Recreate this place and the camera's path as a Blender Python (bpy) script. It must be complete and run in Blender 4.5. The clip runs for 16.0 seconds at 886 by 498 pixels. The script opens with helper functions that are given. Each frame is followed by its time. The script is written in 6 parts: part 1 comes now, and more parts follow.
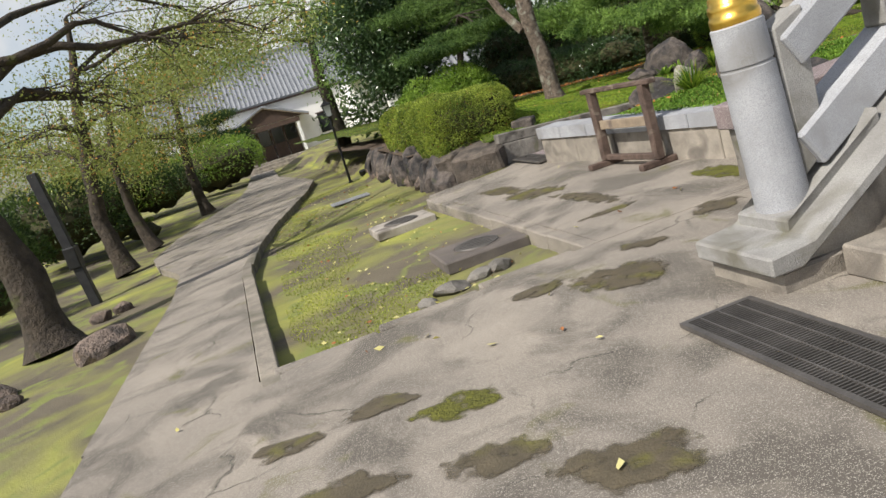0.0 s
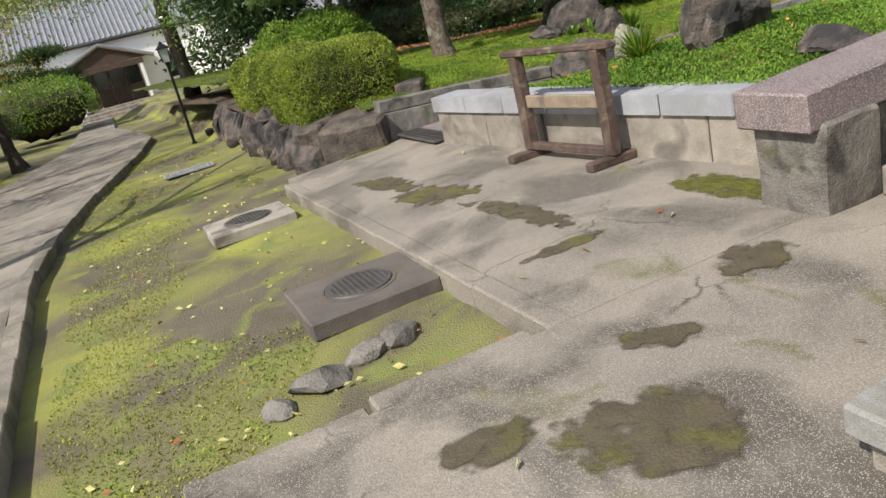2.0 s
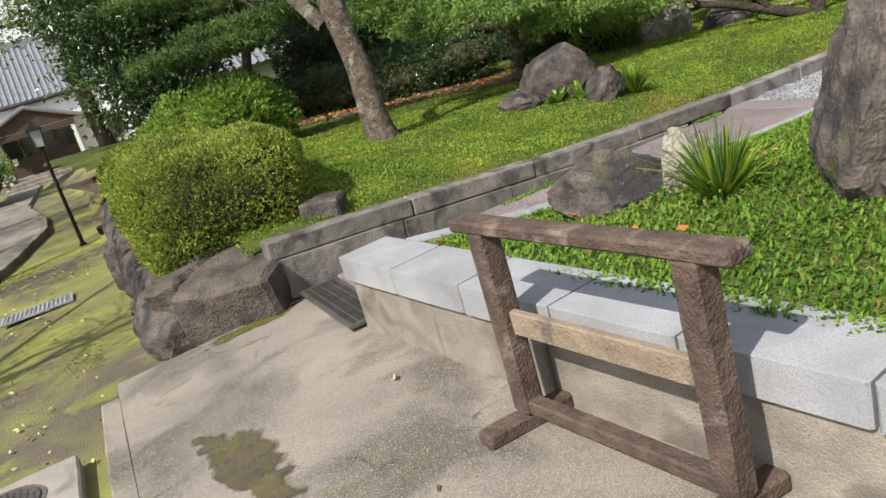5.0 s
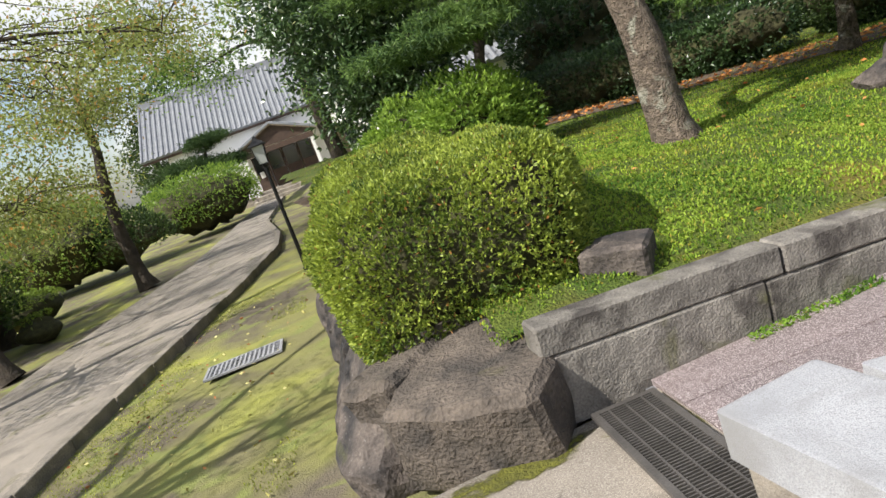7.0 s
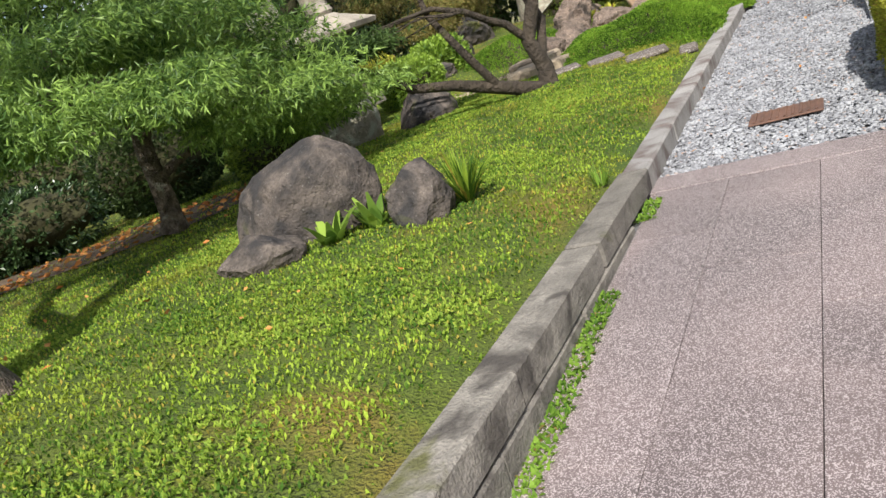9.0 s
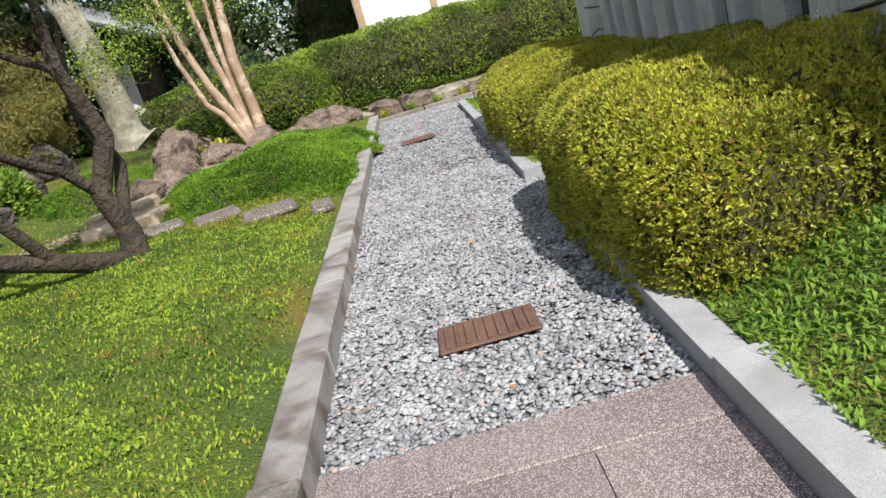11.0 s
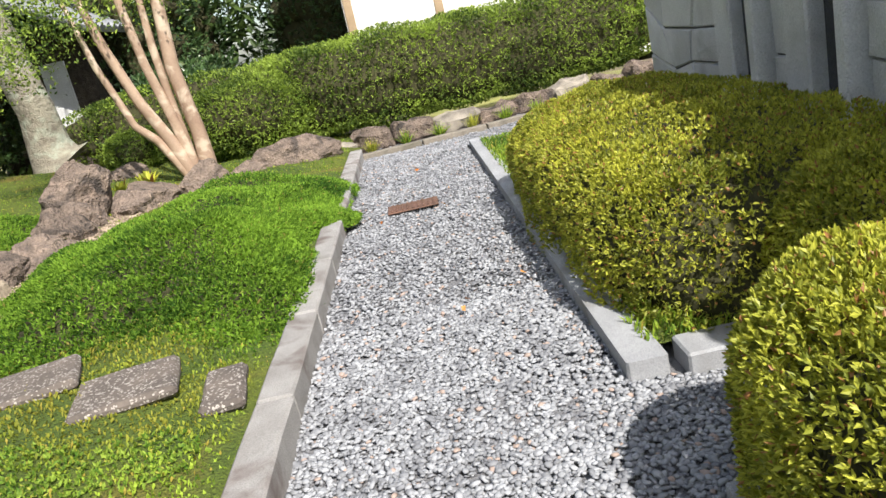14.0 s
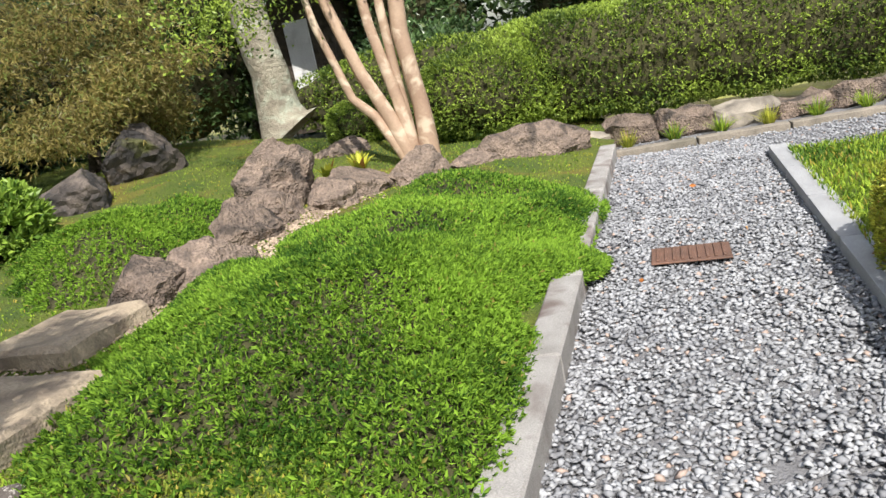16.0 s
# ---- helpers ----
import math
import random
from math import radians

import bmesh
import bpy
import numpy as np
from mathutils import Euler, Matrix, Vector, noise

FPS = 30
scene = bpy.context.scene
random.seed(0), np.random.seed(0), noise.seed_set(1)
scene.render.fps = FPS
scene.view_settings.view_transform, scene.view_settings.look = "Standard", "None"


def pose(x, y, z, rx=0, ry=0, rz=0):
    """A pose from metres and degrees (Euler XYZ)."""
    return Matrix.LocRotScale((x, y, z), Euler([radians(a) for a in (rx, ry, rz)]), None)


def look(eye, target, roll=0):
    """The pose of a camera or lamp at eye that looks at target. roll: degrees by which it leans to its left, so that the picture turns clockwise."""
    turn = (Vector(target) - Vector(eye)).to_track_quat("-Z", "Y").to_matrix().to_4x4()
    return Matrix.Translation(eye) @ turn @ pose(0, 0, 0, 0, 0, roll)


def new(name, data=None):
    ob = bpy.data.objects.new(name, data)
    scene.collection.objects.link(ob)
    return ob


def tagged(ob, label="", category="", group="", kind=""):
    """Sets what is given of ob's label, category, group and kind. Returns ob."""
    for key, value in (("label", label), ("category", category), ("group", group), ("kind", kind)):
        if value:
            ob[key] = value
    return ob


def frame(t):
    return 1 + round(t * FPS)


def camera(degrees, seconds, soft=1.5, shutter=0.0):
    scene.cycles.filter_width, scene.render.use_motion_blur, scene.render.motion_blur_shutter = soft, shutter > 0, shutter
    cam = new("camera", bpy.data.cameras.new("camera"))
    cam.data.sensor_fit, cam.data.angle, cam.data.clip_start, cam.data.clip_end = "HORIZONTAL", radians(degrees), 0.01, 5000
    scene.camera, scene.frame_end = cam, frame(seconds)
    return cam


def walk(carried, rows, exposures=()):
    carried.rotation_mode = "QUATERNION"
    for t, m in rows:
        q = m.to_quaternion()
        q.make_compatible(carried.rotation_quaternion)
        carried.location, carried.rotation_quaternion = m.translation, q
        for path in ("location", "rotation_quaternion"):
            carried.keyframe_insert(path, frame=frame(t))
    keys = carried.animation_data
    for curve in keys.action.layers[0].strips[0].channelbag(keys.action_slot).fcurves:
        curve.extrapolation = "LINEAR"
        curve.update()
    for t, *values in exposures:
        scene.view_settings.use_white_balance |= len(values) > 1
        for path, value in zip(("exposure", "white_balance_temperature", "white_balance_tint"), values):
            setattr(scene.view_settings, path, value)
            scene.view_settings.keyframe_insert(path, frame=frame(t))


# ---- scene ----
cam = camera(60.9, 16.0)
METRES, EYE, TILT, LEAN, TURN = 21.0, 1.55, -14.0, 20.0, 0.0
PATH = [
    (0, (1.792, 0.812, 1.456), (1.383, 2.724, 1.034), -17.1),
    (0.5, (1.674, 1.456, 1.469), (1.421, 3.395, 1.05), -15.5),
    (1, (1.568, 2.019, 1.479), (1.411, 3.959, 1.017), -15.0),
    (1.5, (1.49, 2.66, 1.472), (1.268, 4.57, 0.92), -13.9),
    (2, (1.429, 3.279, 1.457), (1.336, 5.174, 0.825), -14.0),
    (2.5, (1.543, 3.801, 1.438), (1.616, 5.711, 0.85), -15.0),
    (3, (1.605, 4.354, 1.453), (1.851, 6.257, 0.888), -13.2),
    (3.2, (1.641, 4.607, 1.474), (2.008, 6.491, 0.914), -12.3),
    (5.3, (1.906, 7.11, 1.653), (1.794, 9.02, 1.073), -15.3),
    (5.5, (1.863, 7.337, 1.677), (1.664, 9.235, 1.08), -14.4),
    (6, (1.695, 7.989, 1.622), (1.221, 9.855, 1.081), -16.3),
    (6.5, (1.451, 8.578, 1.575), (0.847, 10.421, 1.088), -19.3),
    (7, (1.304, 9.141, 1.501), (0.749, 11.023, 1.113), -20.2),
    (7.3, (1.23, 9.543, 1.473), (0.84, 11.465, 1.085), -17.9),
    (7.5, (1.178, 9.789, 1.437), (0.981, 11.73, 0.997), -16.9),
    (7.6, (1.18, 9.916, 1.414), (1.083, 11.86, 0.953), -17.1),
    (7.7, (1.194, 10.058, 1.417), (1.198, 11.996, 0.924), -16.9),
    (8, (1.232, 10.368, 1.391), (1.439, 12.298, 0.91), -20.1),
    (8.5, (1.325, 10.94, 1.413), (1.926, 12.776, 0.895), -22.4),
    (9, (1.491, 11.408, 1.362), (2.608, 12.973, 0.81), -20.6),
    (9.5, (1.91, 11.88, 1.314), (3.276, 13.239, 0.779), -19.7),
    (10, (2.38, 12.301, 1.355), (3.975, 13.345, 0.75), -16.6),
    (10.2, (2.566, 12.384, 1.334), (4.232, 13.32, 0.746), -16.1),
    (12.3, (4.775, 13.349, 1.526), (6.553, 14.07, 0.963), -15.6),
    (12.5, (4.972, 13.428, 1.558), (6.734, 14.171, 0.972), -14.7),
    (13, (5.455, 13.546, 1.561), (7.178, 14.38, 0.981), -13.0),
    (13.5, (5.937, 13.769, 1.525), (7.672, 14.575, 0.943), -11.6),
    (14, (6.447, 13.938, 1.489), (8.215, 14.688, 0.93), -12.8),
    (14.5, (6.973, 14.188, 1.506), (8.701, 15.054, 0.994), -13.1),
    (15, (7.422, 14.408, 1.524), (9.105, 15.347, 0.988), -13.1),
    (15.5, (7.89, 14.642, 1.543), (9.428, 15.81, 1.025), -13.3),
    (16, (8.268, 14.952, 1.512), (9.722, 16.222, 0.99), -11.2),
]
walk(cam, [(t, look(eye, target, roll)) for t, eye, target, roll in PATH], ((0, 0.12), (3.2, 0.18), (5.5, 0.32), (8.0, 0.56), (9.5, 0.42), (10.2, 0.40), (12.5, 0.58), (16.0, 0.66)))

# ---- sky, sun ----
SUN_EL, SUN_DIR = radians(47), Vector((-0.68, -0.73, 0)).normalized()
world = bpy.data.worlds.new("sky")
scene.world = world
world.use_nodes = True
wt = world.node_tree
sky = wt.nodes.new("ShaderNodeTexSky")
sky.sky_type, sky.sun_disc = "NISHITA", False
sky.sun_elevation, sky.sun_rotation = SUN_EL, math.atan2(SUN_DIR.x, SUN_DIR.y)
sky.dust_density, sky.air_density = 2.0, 1.0
back = wt.nodes["Background"]
back.inputs["Strength"].default_value = 0.13
# broken white cloud over the whole sky
where, puff, cover, clouds = (wt.nodes.new("ShaderNode" + k) for k in ("TexCoord", "TexNoise", "MapRange", "Mix"))
puff.inputs["Scale"].default_value, puff.inputs["Detail"].default_value = 3.2, 7.0
wt.links.new(where.outputs["Generated"], puff.inputs["Vector"])
cover.inputs["From Min"].default_value, cover.inputs["From Max"].default_value = 0.46, 0.62
wt.links.new(puff.outputs["Fac"], cover.inputs["Value"])
clouds.data_type = "RGBA"
clouds.inputs[7].default_value = (6.0, 5.9, 5.75, 1)
wt.links.new(cover.outputs["Result"], clouds.inputs[0])
wt.links.new(sky.outputs["Color"], clouds.inputs[6])
wt.links.new(clouds.outputs[2], back.inputs["Color"])
sun = new("sun", bpy.data.lights.new("sun", "SUN"))
sun.data.energy, sun.data.angle, sun.data.color = 5.0, radians(0.6), (1.0, 0.95, 0.88)
toward = Vector((SUN_DIR.x * math.cos(SUN_EL), SUN_DIR.y * math.cos(SUN_EL), math.sin(SUN_EL)))
sun.matrix_world = look(toward * 60, (0, 0, 0))
scene.view_settings.exposure = 0.35

# ---- plan: everything follows one grid, s along the garden path and n to its left ----
U, N = Vector((0.9208, 0.39, 0)), Vector((-0.39, 0.9208, 0))
TURN = math.degrees(math.atan2(U.y, U.x))
rng = np.random.default_rng(7)


def P(s, n, z=0.0):
    return U * s + N * n + Vector((0, 0, z))


def sn(x, y):
    return x * U.x + y * U.y, x * N.x + y * N.y


def lerp(x, xs, ys):
    return float(np.interp(x, xs, ys))


def H(x, y):
    """Height of the hard ground; it falls slowly to the left and the far end."""
    z = 0.05 * (min(x, 1.5) - 1.5)
    return max(z, -0.5) - 0.018 * max(0.0, min(y, 60) - 30)


def wall_top(s):
    return lerp(s, (5.0, 5.5, 7.0, 8.3, 10.2), (0.44, 0.43, 0.31, 0.21, 0.15))


def lump(x, y, f=1.0, seed=0.0):
    return noise.noise((x * f + seed, y * f - seed, seed * 0.37))


def mound(x, y):
    """Height of the raised garden to the left of the path."""
    s, n = sn(x, y)
    z = wall_top(s) - 0.02 - 0.06 * max(0.0, min(1.0, (11.42 - n) / 0.2)) + min(lerp(s, (12, 15), (0.26, 0.12)), 0.12 * max(0.0, n - 11.25)) + 0.03 * lump(x, y, 0.9, 3)
    if s > 13:
        z += min(0.5, 0.05 * (s - 13)) * min(1, max(0, (n - 13.5) / 4))
    return z


# ---- mesh helpers ----
def mesh_np(name, verts, faces, mat=None, smooth=False):
    verts, faces = np.asarray(verts, dtype=np.float32), np.asarray(faces, dtype=np.int32)
    me = bpy.data.meshes.new(name)
    k = faces.shape[1]
    me.vertices.add(len(verts)), me.loops.add(faces.size), me.polygons.add(len(faces))
    me.vertices.foreach_set("co", verts.ravel())
    me.loops.foreach_set("vertex_index", faces.ravel())
    me.polygons.foreach_set("loop_start", np.arange(0, faces.size, k, dtype=np.int32))
    me.polygons.foreach_set("use_smooth", np.full(len(faces), smooth))
    me.update(calc_edges=True)
    if mat:
        me.materials.append(mat)
    return me


def mesh_bm(name, bm, mat, smooth=False):
    me = bpy.data.meshes.new(name)
    for f in bm.faces:
        f.smooth = smooth
    bm.to_mesh(me)
    bm.free()
    me.materials.append(mat)
    return me


def part(name, data, mat, parent, label="", m=None, smooth=False, kind=""):
    """Links a bmesh or a mesh as ONE mesh object under a thing or a part."""
    if isinstance(data, bmesh.types.BMesh):
        data = mesh_bm(name, data, mat, smooth)
    ob = new(name, data)
    if parent:
        ob.parent = parent
        ob.matrix_parent_inverse = Matrix.Identity(4)
    if m is not None:
        ob.matrix_basis = m
    return tagged(ob, label=label, kind=kind)


def thing(name, label, category, m=None, group="", kind=""):
    ob = new(name)
    ob.empty_display_size = 0.1
    if m is not None:
        ob.matrix_basis = m
    return tagged(ob, label, category, group, kind)


def solid(name, data, mat, label, category="", group="", kind="", m=None, smooth=False):
    ob = part(name, data, mat, None, m=m, smooth=smooth)
    return tagged(ob, label, category, group, kind)


def box_bm(sx, sy, sz, bevel=0.01, rough=0.0, cuts=0, seed=0.0, segs=1):
    """A block standing on z = 0, centred in x and y."""
    bm = bmesh.new()
    bmesh.ops.create_cube(bm, size=1, matrix=Matrix.Translation((0, 0, sz / 2)) @ Matrix.Diagonal((sx, sy, sz, 1)))
    if bevel:
        bmesh.ops.bevel(bm, geom=bm.edges[:], offset=bevel, segments=segs, profile=0.6, affect="EDGES")
    if cuts:
        bmesh.ops.subdivide_edges(bm, edges=bm.edges[:], cuts=cuts, use_grid_fill=True)
    if rough:
        for v in bm.verts:
            v.co += rough * noise.noise_vector(v.co * 4 + Vector((seed, seed * 2, -seed)))
    return bm


def rock_bm(sx, sy, sz, seed, level=3, rough=0.35, sharp=0.0):
    """A boulder with its flat foot at z = 0, cut by a few planes so that it has faces and ridges."""
    bm = bmesh.new()
    bmesh.ops.create_icosphere(bm, subdivisions=level, radius=0.5)
    r = random.Random(seed)
    planes = [(Vector((r.uniform(-1, 1), r.uniform(-1, 1), r.uniform(-0.4, 1))).normalized(), r.uniform(0.27, 0.42)) for _ in range(9)]
    off = Vector((seed * 3.1, seed * 1.7, seed * 0.9))
    for v in bm.verts:
        v.co += v.co.normalized() * rough * 0.24 * noise.noise(v.co * 3.2 + off)
        for nrm, d in planes:
            over = v.co.dot(nrm) - d
            if over > 0:
                v.co -= nrm * over * 0.94
        ridge = 1 - 2 * abs(noise.noise(v.co * 6 + off))
        v.co += v.co.normalized() * rough * (0.07 * ridge + 0.07 * noise.noise(v.co * 13 + off))
        v.co = Vector((v.co.x * sx * 1.2, v.co.y * sy * 1.2, max(-0.28, v.co.z) * sz * 1.35 + 0.28 * sz * 1.35))
    return bm


def tube(points, radii, segs=8, seed=0.0, wob=0.0):
    """Verts and quads of a tapered limb along points."""
    verts, faces = [], []
    for i, (p, r) in enumerate(zip(points, radii)):
        d = (points[min(i + 1, len(points) - 1)] - points[max(i - 1, 0)]).normalized()
        a = d.cross(Vector((0.3, 0.9, 0.2))).normalized()
        b = d.cross(a)
        for k in range(segs):
            th = 2 * math.pi * k / segs
            w = 1 + wob * noise.noise(Vector((math.cos(th) * 1.5, math.sin(th) * 1.5, i * 0.35 + seed)))
            verts.append(p + (a * math.cos(th) + b * math.sin(th)) * r * w)
    for i in range(len(points) - 1):
        for k in range(segs):
            k2 = (k + 1) % segs
            faces.append((i * segs + k, i * segs + k2, (i + 1) * segs + k2, (i + 1) * segs + k))
    return verts, faces


class Limbs:
    def __init__(self):
        self.v, self.f = [], []

    def add(self, points, radii, segs=8, seed=0.0, wob=0.15):
        v, f = tube([Vector(p) for p in points], radii, segs, seed, wob)
        o = len(self.v)
        self.v += [tuple(p) for p in v]
        self.f += [tuple(i + o for i in q) for q in f]

    def mesh(self, name, mat):
        return mesh_np(name, self.v, self.f, mat, True)


def unit(a):
    return a / np.maximum(1e-9, np.linalg.norm(a, axis=1, keepdims=True))


def leaf_mesh(name, pts, out, size, mat, width=0.45, spread=0.8, fold=0.25, droop=0.0, per=1):
    """Small folded leaves, per to a sprig, that point roughly along out."""
    pts, out = np.repeat(pts, per, axis=0), np.repeat(out, per, axis=0)
    k = len(pts)
    d = unit(unit(out) + spread * rng.normal(size=(k, 3)) * 0.7 - np.array([0, 0, droop]))
    side = unit(np.cross(d, rng.normal(size=(k, 3))))
    up = np.cross(d, side)
    ln = size * rng.uniform(0.6, 1.25, size=(k, 1))
    w = ln * width * 0.5
    base = pts
    mid = base + d * ln * 0.5
    a = mid + side * w + up * w * fold
    b = mid - side * w + up * w * fold
    tip = base + d * ln - up * ln * 0.08
    v = np.stack([base, a, tip, b], axis=1).reshape(-1, 3)
    i = np.arange(k, dtype=np.int32)[:, None] * 4
    f = np.concatenate([i + np.array([[0, 1, 2]]), i + np.array([[0, 2, 3]])], axis=1).reshape(-1, 3)
    return mesh_np(name, v, f, mat)


def blade_mesh(name, pts, h, mat, lean=0.5, width=0.006):
    """Grass blades of one bent triangle pair each, standing on pts."""
    k = len(pts)
    th = rng.uniform(0, 2 * np.pi, k)
    side = np.stack([np.cos(th), np.sin(th), np.zeros(k)], axis=1)
    fwd = np.stack([-np.sin(th), np.cos(th), np.zeros(k)], axis=1)
    hh = (h * rng.uniform(0.45, 1.2, k))[:, None]
    ln = (lean * rng.uniform(0.2, 1.3, k))[:, None]
    w = width * rng.uniform(0.6, 1.3, (k, 1))
    up = np.array([[0, 0, 1.0]])
    m = pts + up * hh * 0.55 + fwd * hh * ln * 0.3
    v = np.stack([pts - side * w, m + side * w, pts + up * hh * (1 - 0.25 * ln) + fwd * hh * ln, m - side * w], axis=1).reshape(-1, 3)
    i = np.arange(k, dtype=np.int32)[:, None] * 4
    f = np.concatenate([i + np.array([[0, 1, 3]]), i + np.array([[3, 1, 2]])], axis=1).reshape(-1, 3)
    return mesh_np(name, v, f, mat)


def wav(p, f, seed):
    """A cheap smooth noise for arrays of points."""
    a = p * f + seed
    return (np.sin(a[:, 0] * 1.7 + 1.3 * np.sin(a[:, 1] * 1.1)) + np.sin(a[:, 1] * 1.9 + 1.1 * np.sin(a[:, 2] * 1.5)) + np.sin(a[:, 2] * 1.6 + 1.2 * np.sin(a[:, 0] * 1.3))) / 3


# ---- materials ----
def mat(name, cols, rough=0.85, scale=6.0, fine=60.0, bump=0.3, metal=0.0, fine_amt=0.35, stain=None, stain_scale=1.2, stain_lo=0.5, stain_hi=0.65, spots=None, spots_scale=40.0, spots_at=0.62,
        vary=0.0, spec=0.4, bump_dist=0.01, moss=None, moss_at=0.5, cracks=None):
    """Stone, soil, wood and paint: two colours by coarse noise, grain by fine noise, stains, speckles and moss, all at real size."""
    m = bpy.data.materials.new(name)
    m.use_nodes = True
    nt = m.node_tree
    nd, ln = nt.nodes, nt.links
    b = nd["Principled BSDF"]
    co = nd.new("ShaderNodeNewGeometry").outputs["Position"]

    def tex(sc, detail=4.0, dist=0.0):
        t = nd.new("ShaderNodeTexNoise")
        t.inputs["Scale"].default_value, t.inputs["Detail"].default_value, t.inputs["Distortion"].default_value = sc, detail, dist
        ln.new(co, t.inputs["Vector"])
        return t.outputs["Fac"]

    def step(src, lo, hi):
        r = nd.new("ShaderNodeMapRange")
        r.inputs["From Min"].default_value, r.inputs["From Max"].default_value = lo, hi
        ln.new(src, r.inputs["Value"])
        return r.outputs["Result"]

    def mix(fac, a, c, mode="MIX"):
        x = nd.new("ShaderNodeMix")
        x.data_type, x.blend_type = "RGBA", mode
        for sock, val in ((x.inputs[0], fac), (x.inputs[6], a), (x.inputs[7], c)):
            if isinstance(val, (tuple, list)):
                sock.default_value = (*val, 1) if len(val) == 3 else val
            elif isinstance(val, (int, float)):
                sock.default_value = val
            else:
                ln.new(val, sock)
        return x.outputs[2]

    col = mix(step(tex(scale), 0.3, 0.7), cols[0], cols[1])
    f = tex(fine, 3.0)
    col = mix(fine_amt, col, mix(step(f, 0.25, 0.75), (0.35, 0.35, 0.35), (1.0, 1.0, 1.0)), "MULTIPLY")
    if stain:
        col = mix(step(tex(stain_scale, 5.0, 0.6), stain_lo, stain_hi), col, stain)
    if moss:
        col = mix(step(tex(2.2, 6.0, 0.8), moss_at, moss_at + 0.1), col, moss)
    if cracks:
        w = nd.new("ShaderNodeTexNoise")
        w.inputs["Scale"].default_value, w.inputs["Detail"].default_value = 2.5, 6.0
        ln.new(co, w.inputs["Vector"])
        wc = nd.new("ShaderNodeVectorMath")
        wc.operation = "MULTIPLY_ADD"
        ln.new(w.outputs["Color"], wc.inputs[0])
        wc.inputs[1].default_value = (0.5, 0.5, 0.0)
        ln.new(co, wc.inputs[2])
        v = nd.new("ShaderNodeTexVoronoi")
        v.feature = "DISTANCE_TO_EDGE"
        v.inputs["Scale"].default_value = cracks[0]
        ln.new(wc.outputs[0], v.inputs["Vector"])
        edge = nd.new("ShaderNodeMath")
        edge.operation = "MULTIPLY"
        ln.new(step(v.outputs["Distance"], cracks[1], 0.0), edge.inputs[0])
        ln.new(step(tex(1.7, 3.0), 0.48, 0.62), edge.inputs[1])
        col = mix(edge.outputs[0], col, cracks[2])
    if spots:
        v = nd.new("ShaderNodeTexVoronoi")
        v.inputs["Scale"].default_value = spots_scale
        ln.new(co, v.inputs["Vector"])
        sp = nd.new("ShaderNodeSeparateColor")
        ln.new(v.outputs["Color"], sp.inputs[0])
        col = mix(step(sp.outputs[0], spots_at, spots_at + 0.05), col, spots)
    if vary:
        o = nd.new("ShaderNodeObjectInfo")
        col = mix(1.0, col, mix(o.outputs["Random"], (1 - vary,) * 3, (1 + vary * 0.6,) * 3), "MULTIPLY")
    ln.new(col, b.inputs["Base Color"])
    b.inputs["Roughness"].default_value, b.inputs["Metallic"].default_value = rough, metal
    b.inputs["Specular IOR Level"].default_value = spec
    if bump:
        bu = nd.new("ShaderNodeBump")
        bu.inputs["Strength"].default_value, bu.inputs["Distance"].default_value = bump, bump_dist
        h = nd.new("ShaderNodeMath")
        h.operation = "MULTIPLY_ADD"
        ln.new(tex(scale * 2.5, 6.0), h.inputs[0])
        h.inputs[1].default_value = 2.0
        ln.new(f, h.inputs[2])
        ln.new(h.outputs[0], bu.inputs["Height"])
        ln.new(bu.outputs["Normal"], b.inputs["Normal"])
    return m


